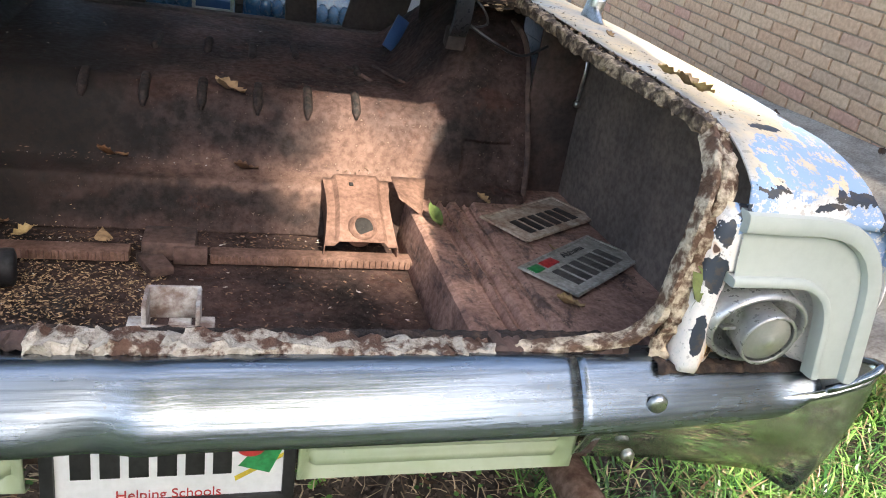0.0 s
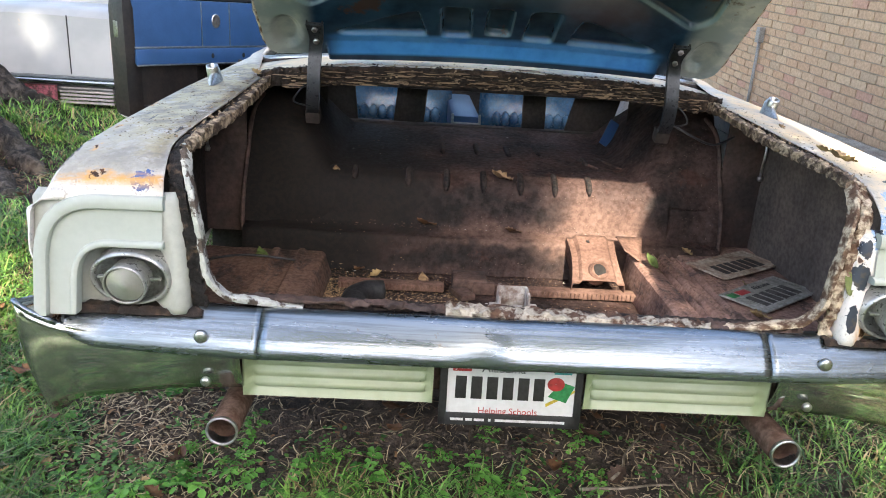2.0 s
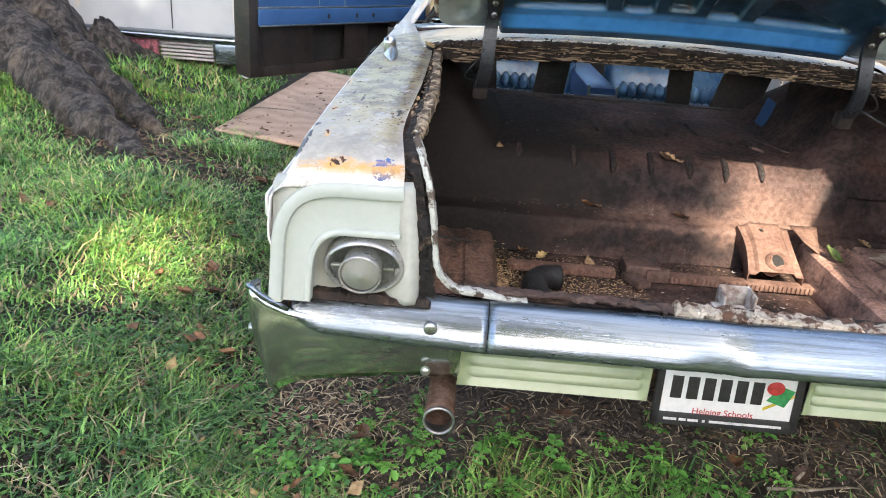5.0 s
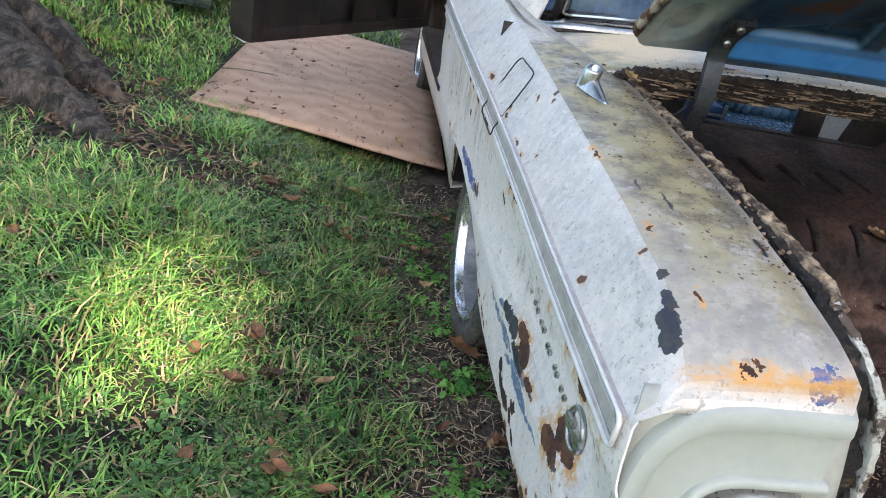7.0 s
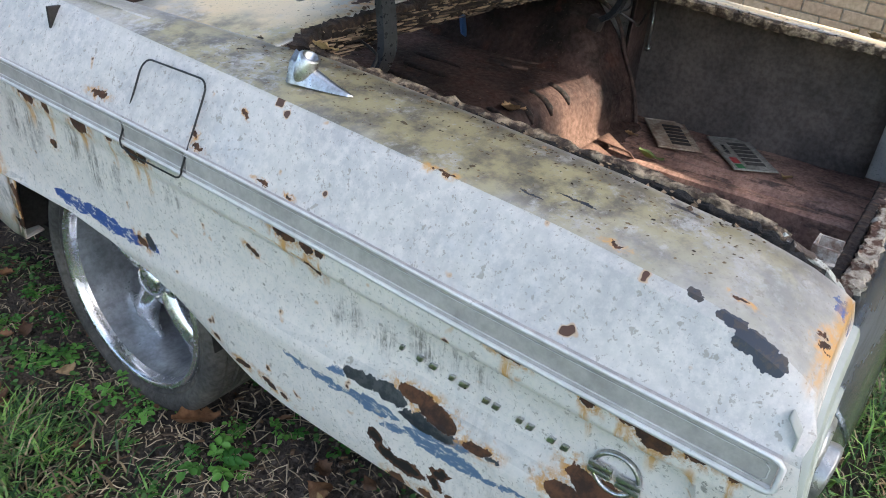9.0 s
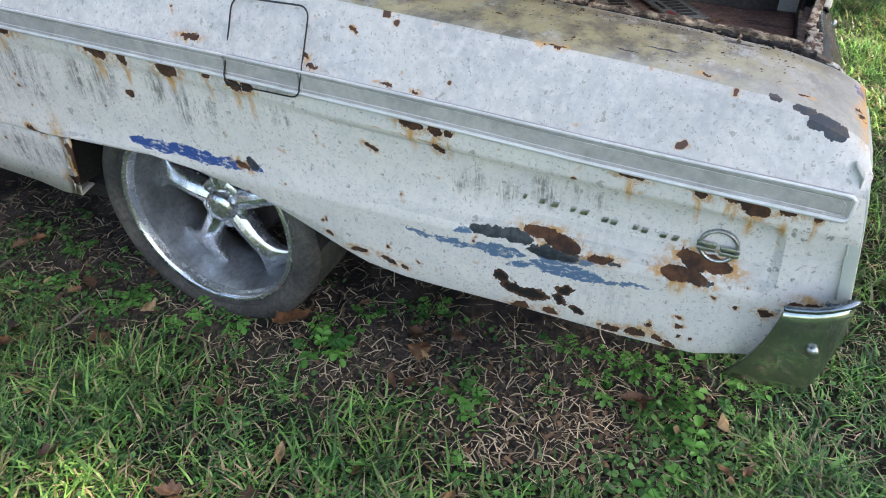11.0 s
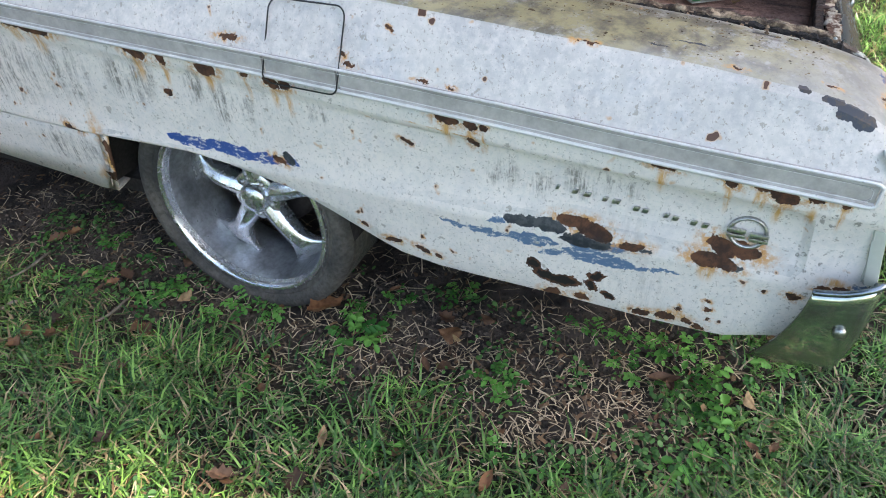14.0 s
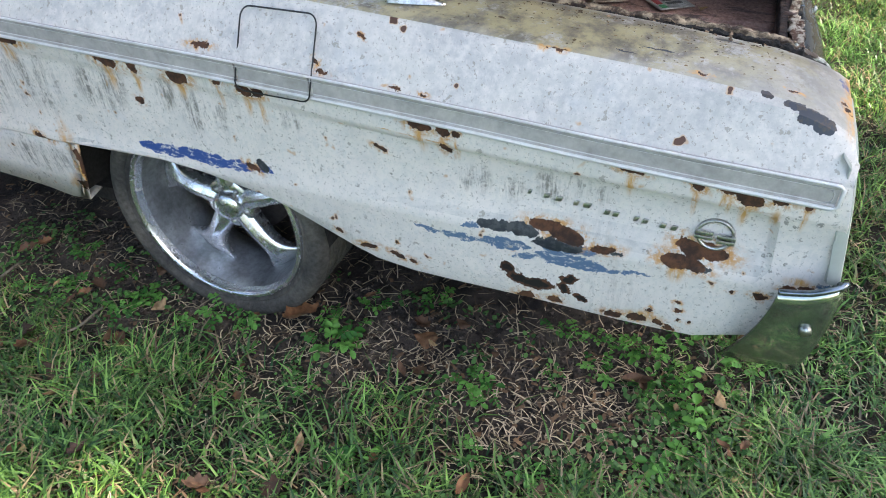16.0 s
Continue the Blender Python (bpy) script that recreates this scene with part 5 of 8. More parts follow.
rough_sweep("gutter_front", [(-0.785, 1.085, 0.992), (-0.71, 1.112, 1.006), (-0.40, 1.112, 1.028), (0.0, 1.112, 1.038), (0.40, 1.112, 1.030), (0.71, 1.112, 1.008), (0.785, 1.085, 0.992)], 0.030, 0.058, RUST_SCALE, "front gutter eaten by flaking rust", 1.0, 0.010)
for s in (-1, 1):
    rough_sweep("gutter_side", [(s * 0.755, 1.095, 0.999), (s * 0.752, 1.0, 0.990), (s * 0.735, 0.60, 0.966), (s * 0.742, 0.26, 0.950), (s * 0.748, 0.17, 0.937)], 0.024, 0.026, LIP_SIDE, "side gutter of flaking rust", 3.0 + s, 0.010)
    rough_sweep("gutter_rear", [(s * 0.748, 0.180, 0.938), (s * 0.728, 0.115, 0.900), (s * 0.706, 0.080, 0.84), (s * 0.690, 0.070, 0.74), (s * 0.680, 0.070, 0.68), (s * 0.645, 0.078, 0.637), (s * 0.59, 0.086, 0.624), (s * 0.48, 0.096, 0.606)],
                0.013, 0.030, LIP_GREY if s < 0 else LIP_RUST, "rear gutter with flaking pale paint", 7.0 + s, 0.0045, up=(0, 1, 0))
    # dark scaly seam outside the gutter
    rough_sweep("gutter_seam", [(s * 0.770, 1.09, 1.000), (s * 0.766, 1.0, 0.990), (s * 0.752, 0.60, 0.966), (s * 0.760, 0.26, 0.949), (s * 0.766, 0.16, 0.935)], 0.016, 0.014, SEAM_SCALE if s < 0 else LIP_RUST, "dark scaly seam beside the gutter", 12.0 + s, 0.009)
    rough_sweep("tail_seam", [(s * 0.764, 0.165, 0.934), (s * 0.750, 0.100, 0.89), (s * 0.729, 0.080, 0.82), (s * 0.714, 0.072, 0.74), (s * 0.704, 0.068, 0.66), (s * 0.698, 0.066, 0.60)], 0.030, 0.010, SEAM_SCALE if s < 0 else LIP_RUST, "black scaly rust-eaten seam", 11.0 + s, 0.012, up=(0, 1, 0))
rough_sweep("rear_lip", [(-0.62, 0.105, 0.622), (-0.3, 0.10, 0.624), (-0.10, 0.09, 0.618)], 0.028, 0.010, RUST, "rear lip worn to brown rust", 20.0, 0.010)
rough_sweep("rear_lip", [(-0.16, 0.088, 0.622), (0.0, 0.085, 0.622), (0.35, 0.085, 0.612), (0.44, 0.09, 0.606)], 0.045, 0.020, LIP_PAINT, "rear lip of flaking cream paint over rust", 21.0, 0.014)
rough_sweep("rear_lip_stub", [(0.44, 0.105, 0.595), (0.55, 0.10, 0.590), (0.66, 0.095, 0.600)], 0.055, 0.045, RUST, "rust-eaten corner of the rear lip", 23.0, 0.009)
rough_sweep("lip_rust", [(-0.64, 0.125, 0.596), (0.0, 0.125, 0.592), (0.64, 0.125, 0.588)], 0.03, 0.05, RUST_SCALE, "rusted inner lip", 25.0, 0.006)
bm = bmesh.new()
box(bm, (0, 0.13, 0.50), (1.30, 0.012, 0.20), None, 0.003)
part("tail_inner_panel", bm, RUST, car)

# loose flakes along the gutters
m = Mat("tan_rust_flake")
TAN_FLAKE = m.done(m.mix(m.ramp(m.n("ShaderNodeNewGeometry").outputs["Random Per Island"], 0.35, 1.0), (0.020, 0.013, 0.010), (0.34, 0.235, 0.15)), 0.9)
rng = random.Random(5)
verts, faces = [], []


def flake(c, size, nrm):
    a = Vector(nrm).orthogonal().normalized()
    b = Vector(nrm).cross(a)
    k, base = rng.randint(4, 6), len(verts)
    off = rng.random() * 6
    for i in range(k):
        t = off + 2 * math.pi * i / k
        r = size * rng.uniform(0.5, 1.1)
        verts.append(Vector(c) + a * r * math.cos(t) + b * r * math.sin(t) * 0.7 + Vector(nrm) * rng.uniform(-0.25, 0.25) * size)
    faces.append(tuple(range(base, base + k)))


for i in range(900):
    s = rng.choice((-1, 1))
    if i < 430:
        x = rng.uniform(-0.74, 0.74)
        c = (x, 1.112 + rng.uniform(-0.022, 0.02), arch(x, 0.985, 0.055) + rng.uniform(-0.02, 0.035))
    else:
        y = rng.uniform(0.2, 1.08)
        c = (s * (0.765 + rng.uniform(-0.02, 0.03)), y, lerp_table(SHOULDER, y)[0] + 0.010 + rng.uniform(-0.004, 0.006))
    flake(c, rng.uniform(0.003, 0.007), (rng.uniform(-0.6, 0.6), rng.uniform(-0.8, 0.2), 1.0))
tagged(thick(mesh_ob("rust_flake_litter", verts, faces, TAN_FLAKE, car, "loose curled flakes of rust", smooth=False), 0.0012), kind="stuff")
verts, faces = [], []
for i in range(900):
    x = rng.uniform(-0.70, 0.72)
    z, l, h = arch(x, 0.975, 0.055) + rng.uniform(-0.024, 0.024), 0.004 + 0.045 * rng.random() ** 2.5, 0.0006 + 0.003 * rng.random() ** 2
    y, b = 1.096 + rng.uniform(-0.012, 0.006), len(verts)
    verts += [(x - l, y, z + rng.uniform(-h, h)), (x - 0.3 * l, y - 0.004, z - h), (x + 0.5 * l, y - 0.003, z - h * rng.random()), (x + l, y, z + rng.uniform(-h, h)), (x + 0.2 * l, y - 0.001, z + h), (x - 0.6 * l, y, z + h * rng.random())]
    faces.append(tuple(range(b, b + 6)))
tagged(thick(mesh_ob("rust_layer_litter", verts, faces, TAN_FLAKE, car, "tan layers of rust peeling off the front gutter", smooth=False), 0.0015), kind="stuff")

# ---- trunk floor and hump ----
HUMP = [(0.13, 0.400), (0.30, 0.394), (0.60, 0.390), (0.90, 0.390), (0.925, 0.398), (0.937, 0.44), (0.945, 0.488), (0.955, 0.514), (0.980, 0.522), (1.0, 0.533), (1.012, 0.55), (1.025, 0.60), (1.040, 0.648), (1.058, 0.680), (1.085, 0.700), (1.13, 0.712), (1.3, 0.722), (1.6, 0.735), (1.92, 0.748)]
prof = smooth_table([(0, a, b) for a, b in HUMP], 110)
rows = []
for p in prof:
    rows.append([(x, p.y + 0.004 * fbm(x * 3, p.y * 3, 4), p.z + 0.006 * fbm(x * 2.3, p.y * 2.3, 9) + 0.003 * fbm(x * 12, p.y * 12, 2)) for x in np.linspace(-0.82, 0.82, 80)])
v, f = grid(rows)
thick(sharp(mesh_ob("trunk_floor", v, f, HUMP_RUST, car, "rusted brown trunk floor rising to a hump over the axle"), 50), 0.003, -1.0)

# the ribs' steel is painted near black for the shade along them
RIB_DARK = blotchy("shaded_rib_steel", (0.006, 0.005, 0.0045), (0.040, 0.024, 0.019), 60.0, 0.8, 0.0, 0.5, 90.0, 0.004)
ribs = [(-0.455, 1.06, 1.125), (-0.268, 1.05, 1.135), (-0.136, 1.045, 1.135), (-0.007, 1.045, 1.135), (0.123, 1.045, 1.135), (0.244, 1.045, 1.14), (0.365, 1.05, 1.14), (-0.145, 1.38, 1.56), (-0.01, 1.38, 1.56), (0.112, 1.36, 1.54), (0.233, 1.40, 1.6), (0.40, 1.30, 1.40)]
for x, a, b in ribs:
    line = []
    for y in np.linspace(a, b, 9):
        z = float(np.interp(y, [q[0] for q in HUMP], [q[1] for q in HUMP]))
        line.append((x + 0.01 * (y - a), y - 0.006, z + 0.001))
    v, f = tube_data(line, [0.004] + [0.0115] * 7 + [0.004], 8)
    mesh_ob("rib", v, f, RIB_DARK, car)
for s, x in ((1, 0.36), (1, 0.46)):
    v, f = tube_data([(x, 1.42, 0.728), (x + 0.07, 1.25, 0.722)], 0.006, 6)
    mesh_ob("rib", v, f, RUST, car)


def shelf(side, z, x0, y1, lean, ribs, material, label):
    """A pressed box beside the well: a crisp inner face, a rolled edge, raised ribs along its top."""
    xs = [(x0 - lean, 0.385), (x0 - 0.6 * lean, 0.42), (x0 - 0.25 * lean, z - 0.022), (x0 - 0.002, z - 0.006), (x0 + 0.006, z)]
    cuts = {x0 + 0.02, 0.99} | set(np.linspace(x0 + 0.03, 0.98, 16))
    for c, h in ribs:
        cuts = {q for q in cuts if abs(q - c) > 0.018} | {c - 0.015, c - 0.010, c - 0.006, c, c + 0.006, c + 0.010, c + 0.015}
    xs += [(q, z + sum(h * max(0.0, min(1.0, (0.0125 - abs(q - c)) / 0.006)) for c, h in ribs)) for q in sorted(cuts)]
    rows = []
    for y in list(np.linspace(0.13, y1, 40)) + [y1 + 0.006, y1 + 0.010, y1 + 0.014]:
        end = max(0.0, (y - y1) / 0.014)
        rows.append([(side * (x + 0.003 * fbm(y * 9, side)), y, max(0.385, zz - (zz - 0.385) * end ** 3) + (1 - end) * (0.0025 * fbm(x * 5, y * 5, 3) + 0.0015 * fbm(x * 22, y * 22, 6))) for x, zz in xs])
    v, f = grid(rows)
    if side > 0:
        f = [q[::-1] for q in f]
    thick(sharp(mesh_ob("trunk_shelf", v, f, material, car, label), 32), 0.003, -1.0)


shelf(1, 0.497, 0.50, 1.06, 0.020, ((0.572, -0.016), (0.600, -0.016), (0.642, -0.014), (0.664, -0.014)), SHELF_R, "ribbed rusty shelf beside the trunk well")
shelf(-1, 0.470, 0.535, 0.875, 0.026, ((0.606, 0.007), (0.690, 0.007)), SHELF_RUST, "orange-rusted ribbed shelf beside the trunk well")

for s in (-1, 1):
    # wheel housing: it sweeps up out of the hump towards the side
    rows = []
    for x in np.linspace(0.46, 0.828, 44):
        t = min(1.0, max(0.0, (x - 0.50) / 0.24))
        rise = 0.235 * t * t * (3 - 2 * t)
        out = max(0.0, (x - 0.60) / 0.22)
        row = []
        for p in smooth_table([(0, 0.985 + 0.02 * (1 - out), 0.46), (0, 0.998 + 0.012 * (1 - out), 0.55), (0, 1.018, 0.62), (0, 1.036, 0.66), (0, 1.062 + 0.03 * rise, 0.690 + 0.08 * rise), (0, 1.10 + 0.10 * rise, 0.708 + 0.45 * rise), (0, 1.16 + 0.20 * rise, 0.716 + 0.80 * rise), (0, 1.27, 0.722 + 1.0 * rise), (0, 1.50, 0.730 + 1.0 * rise), (0, 1.75, 0.738 + 0.80 * rise), (0, 1.92, 0.745 + 0.5 * rise)], 44):
            press = 0.010 if s > 0 and 0.64 < x < 0.79 and 0.50 < p.z < 0.64 else 0.0
            lift = -0.014 + 0.018 * min(1.0, (x - 0.46) / 0.16)
            row.append((s * x, p.y + press + 0.022 * max(0.0, 1.0 - (x - 0.46) / 0.16) ** 1.5 + 0.004 * fbm(x * 6, p.z * 6, 5), p.z + lift + 0.004 * fbm(x * 5, p.y * 5, 2)))
        rows.append(row)
    v, f = grid(rows)
    if s < 0:
        f = [q[::-1] for q in f]
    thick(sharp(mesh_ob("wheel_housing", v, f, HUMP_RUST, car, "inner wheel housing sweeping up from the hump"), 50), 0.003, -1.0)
    v, f = tube_data(smooth_table([(s * 0.826, 0.975, 0.50), (s * 0.827, 1.000, 0.60), (s * 0.826, 1.035, 0.68), (s * 0.823, 1.075, 0.76), (s * 0.818, 1.105, 0.84), (s * 0.810, 1.15, 0.90), (s * 0.795, 1.22, 0.935)], 26), 0.008, 8)
    mesh_ob("housing_seam", v, f, RUST, car)
    # outer wall and the panel ahead
    rows = [[(s * (0.970 - 0.03 * max(0.0, z - 0.8) + 0.003 * fbm(y * 4, z * 4)), y, min(z, lerp_table(SHOULDER, y)[0] - 0.03)) for y in np.linspace(0.20, 1.14, 12)] for z in np.linspace(0.46, 0.945, 10)]
    v, f = grid(rows)
    # left wall dark, right wall in the lightened steel that stands for daylight
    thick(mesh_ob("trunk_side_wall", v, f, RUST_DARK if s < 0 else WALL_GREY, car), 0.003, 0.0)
    bm = bmesh.new()
    box(bm, (s * 0.90, 1.07, 0.72), (0.15, 0.006, 0.50), None, 0.002)
    part("trunk_front_panel", bm, HOUSING, car)
    v, f = tube_data([(s * 0.955, 1.05, 0.93), (s * 0.957, 1.045, 0.85), (s * 0.950, 1.04, 0.77)], 0.005, 8)
    mesh_ob("prop_rod", v, f, CHROME_DULL, car)
    v, f = lathe([(0.0005, 0.010), (0.008, 0.008), (0.010, 0.0), (0.008, -0.008), (0.0005, -0.010)], Matrix.Translation((s * 0.950, 1.038, 0.763)), 12)
    mesh_ob("rod_knob", v, f, CHROME_DULL, car)
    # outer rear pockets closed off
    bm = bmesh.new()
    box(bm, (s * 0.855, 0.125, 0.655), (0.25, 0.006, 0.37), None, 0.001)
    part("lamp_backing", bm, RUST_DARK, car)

# wires and cable on the near housing
v, f = tube_data(smooth_table([(0.83, 1.03, 0.905), (0.76, 1.02, 0.875), (0.68, 1.01, 0.90), (0.62, 1.04, 0.93)], 16), 0.004, 6)
mesh_ob("wire", v, f, BLACK, car)
v, f = tube_data(smooth_table([(-0.90, 0.62, 0.50), (-0.80, 0.60, 0.535), (-0.72, 0.66, 0.525), (-0.6, 0.70, 0.50)], 16), 0.004, 6)
mesh_ob("wire", v, f, BLACK, car)
for s in (-1, 1):
    v, f = tube_data(smooth_table([(s * 0.60, 1.10, 1.0), (s * 0.63, 1.02, 0.985), (s * 0.66, 1.03, 0.94), (s * 0.63, 1.08, 0.92)], 14), 0.003, 6)
    mesh_ob("wire", v, f, BLACK, car)

# the crossbar on the trunk floor, notched, with the bracket over it
for a, b in ((-0.475, -0.135), (0.03, 0.495)):
    bm = bmesh.new()
    box(bm, ((a + b) / 2, 0.775, 0.406), (b - a, 0.046, 0.024), None, 0.006)
    part("floor_rail", bm, RUST_RED, car, "orange-rusted notched floor rail")
    n = int((b - a) / 0.014)
    bm = bmesh.new()
    for i in range(n):
        box(bm, (a + 0.007 + i * 0.014, 0.750, 0.408), (0.006, 0.008, 0.018), None, 0.002)
    part("rail_teeth", bm, RUST_RED, car)
bm = bmesh.new()
box(bm, (-0.055, 0.79, 0.425), (0.11, 0.09, 0.045), None, 0.008)
box(bm, (-0.08, 0.72, 0.410), (0.05, 0.09, 0.02), pose(0, 0, 0, 0, 0, 25), 0.004)
box(bm, (-0.01, 0.745, 0.42), (0.07, 0.02, 0.04), None, 0.004)
part("rail_clamp", bm, RUST, car, "rusted latch clamp")
# bracket: a pressed plate leaning from the step to the rail, with a tube through it
rows = []
for t in np.linspace(0, 1, 14):
    y, z = 0.962 - 0.190 * t, 0.538 - 0.095 * t + 0.010 * math.sin(t * math.pi)
    w = 0.085 - 0.008 * math.sin(t * math.pi) + 0.004 * t
    rows.append([(0.365 + q * w, y, z + (0.012 if abs(q) < 0.62 else 0.0) - (0.05 if abs(q) > 0.98 else 0.0)) for q in (-1, -0.97, -0.72, -0.60, -0.3, 0, 0.3, 0.60, 0.72, 0.97, 1)])
v, f = grid(rows)
thick(sharp(mesh_ob("bracket", v, f, RUST_RED, car, "pressed steel bracket, bare orange rust"), 30), 0.003, 1.0)
m = Matrix.Translation((0.368, 0.805, 0.475)) @ pose(0, 0, 0, 50, 0, 10)
v, f = lathe([(0.038, -0.03), (0.034, 0.0), (0.029, 0.022), (0.025, 0.022), (0.024, -0.03)], m, 24)
mesh_ob("bracket_boss", v, f, RUST_RED, car)
v, f = lathe([(0.0005, 0.0), (0.0245, 0.0)], m @ Matrix.Translation((0, 0, 0.006)), 24)
mesh_ob("bracket_hole", v, f, UNDER, car)
bm = bmesh.new()
box(bm, (0.350, 0.925, 0.5385), (0.010, 0.016, 0.004), None, 0.001)
part("bracket_slot", bm, UNDER, car)
# the bracket's flange beside it
rows = [[(0.455 + 0.09 * u - 0.03 * u * w, 0.965 - 0.12 * w, 0.548 - 0.04 * w * u - 0.01 * w) for u in np.linspace(0, 1, 6)] for w in np.linspace(0, 1, 6)]
v, f = grid(rows)
thick(mesh_ob("torn_gusset", v, f, RUST_RED, car), 0.003)

# lock striker box on the rear lip
striker = new("lock_striker")
striker.parent = car
striker["label"] = "open box-shaped lock striker, chipped paint"
for c, sz in (((-0.034, 0.165, 0.618), (0.006, 0.055, 0.055)), ((0.034, 0.165, 0.618), (0.006, 0.055, 0.055)), ((0.0, 0.192, 0.622), (0.072, 0.006, 0.050)), ((0.0, 0.140, 0.600), (0.072, 0.006, 0.030)), ((-0.046, 0.150, 0.600), (0.02, 0.03, 0.03)), ((0.046, 0.150, 0.600), (0.02, 0.03, 0.03)), ((0.01, 0.165, 0.597), (0.03, 0.02, 0.02))):
    bm = bmesh.new()
    box(bm, c, sz, None, 0.002)
    part("striker_plate", bm, STRIKER, striker)

# dark panels added beside the seat-back frame, blocking daylight through gaps
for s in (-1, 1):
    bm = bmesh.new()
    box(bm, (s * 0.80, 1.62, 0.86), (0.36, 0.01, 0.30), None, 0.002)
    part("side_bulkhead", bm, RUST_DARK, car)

# ---- seat-back frame and cabin ----
frame_parts = [((-0.283, 1.90, 0.85), (0.135, 0.02, 0.30), 5), ((0.272, 1.90, 0.85), (0.105, 0.02, 0.30), -2), ((-0.66, 1.90, 0.86), (0.26, 0.02, 0.36), -6), ((0.545, 1.90, 0.86), (0.20, 0.02, 0.36), 14)]
for c, sz, a in frame_parts:
    bm = bmesh.new()
    box(bm, (0, 0, 0), sz, None, 0.006)
    bmesh.ops.transform(bm, matrix=Matrix.Translation(c) @ pose(0, 0, 0, 0, a, 0), verts=bm.verts)
    part("seat_back_brace", bm, RUST_DARK, car)
bm = bmesh.new()
box(bm, (0, 1.90, 0.965), (1.7, 0.10, 0.11), None, 0.01)
part("shelf_rail", bm, RUST_DARK, car)
bm = bmesh.new()
box(bm, (0, 1.90, 0.735), (1.3, 0.05, 0.05), None, 0.015)
part("shelf_step", bm, RUST_DARK, car)


def seat(x, y, w):
    st = new("seat")
    st.parent = car
    st["label"] = "light blue vinyl bucket seat with pleats"
    rows = []
    for t in np.linspace(0, 1, 16):
        z = 0.50 + 0.52 * t
        half = w / 2 * (1 - 0.12 * t ** 3)
        rows.append([(x + half * u, y + 0.10 * t - 0.06 * (1 - abs(u) ** 4) - 0.01 * math.sin(t * 9), z) for u in np.linspace(-1, 1, 15)])
    v, f = grid(rows)
    thick(mesh_ob("backrest", v, f, SEAT_BLUE, st), 0.10, 1.0)
    for i in range(11):
        xx = x + (i - 5) * w * 0.086
        vv, ff = tube_data([(xx, y - 0.130, 0.664), (xx, y - 0.146, 0.674), (xx, y - 0.152, 0.69), (xx, y - 0.146, 0.712), (xx, y - 0.128, 0.724)], [0.014, 0.0235, 0.0255, 0.0235, 0.013], 10)
        mesh_ob("pleat", vv, ff, SEAT_BLUE, st)
    vv, ff = tube_data([(x - w * 0.46, y - 0.15, 0.625), (x, y - 0.18, 0.622), (x + w * 0.46, y - 0.15, 0.625)], 0.030, 12)
    mesh_ob("seat_roll", vv, ff, SEAT_BLUE, st)
    bm = bmesh.new()
    box(bm, (x, y + 0.38, 0.50), (w, 0.52, 0.16), None, 0.05)
    part("cushion", bm, SEAT_BLUE, st)
    v, f = tube_data([(x - w / 2, y - 0.02, 0.5), (x - w / 2, y, 0.75), (x - w / 2 + 0.02, y + 0.06, 1.0)], 0.006, 6)
    mesh_ob("piping", v, f, CHROME_DULL, st, "bright edge piping")


seat(-0.40, 2.75, 0.56), seat(0.42, 2.75, 0.56)
bench = new("rear_seat")
bench.parent = car
bench["label"] = "light blue rear seat cushion"
bm = bmesh.new()
box(bm, (0, 2.25, 0.60), (1.25, 0.46, 0.16), None, 0.06)
part("cushion", bm, SEAT_BLUE, bench)
console = new("centre_console")
console.parent = car
console["label"] = "chrome and black centre console"
bm = bmesh.new()
box(bm, (-0.02, 2.55, 0.62), (0.14, 0.9, 0.30), None, 0.02)
part("console_box", bm, DOOR_BLUE, console)
bm = bmesh.new()
for c, sz in (((-0.085, 2.09, 0.70), (0.012, 0.012, 0.16)), ((0.045, 2.09, 0.70), (0.012, 0.012, 0.16)), ((-0.02, 2.09, 0.665), (0.13, 0.014, 0.035)), ((-0.02, 2.09, 0.735), (0.13, 0.012, 0.010))):
    box(bm, c, sz, None, 0.003)
part("console_frame", bm, CHROME_DULL, console)

bm = bmesh.new()
box(bm, (0, 0, 0), (0.045, 0.008, 0.12), pose(0, 0, 0, -30, 30, 0), 0.003)
bmesh.ops.transform(bm, matrix=Matrix.Translation((0.555, 1.62, 0.80)), verts=bm.verts)
part("blue_strap", bm, DOOR_BLUE, car, "folded scrap of blue vinyl")

# ---- trunk lid, raised ----
LID_A = radians(37.5)
LID_O = Vector((0, 1.150, 1.080))
EV, EN = Vector((0, -math.cos(LID_A), math.sin(LID_A))), Vector((0, math.sin(LID_A), math.cos(LID_A)))


def lid_at(u, v, h):
    """A point of the lid: u across, v metres from its front edge, h above its inner face."""
    top, drop = 0.80, 0.26
    r = 0.10
    if v <= top - r:
        a, b = v, 0.0
    elif v <= top + r * 0.57:
        t = (v - top + r) / (r * 1.57) * math.pi / 2
        a, b = top - r + (r + h) * math.sin(t), -(r + h) + (r + h) * math.cos(t)
    else:
        a, b = top + h, -r - (v - top - r * 0.57) - h
    if v <= top - r:
        pass
    return LID_O + EV * a + EN * (b + h + 0.038 * (1 - (u / 0.77) ** 2)) + Vector((u, 0, 0))


LID_L = 0.955


def half_width(v):
    return 0.765 if v < 0.75 else 0.765 - 0.06 * ((v - 0.75) / 0.27) ** 2


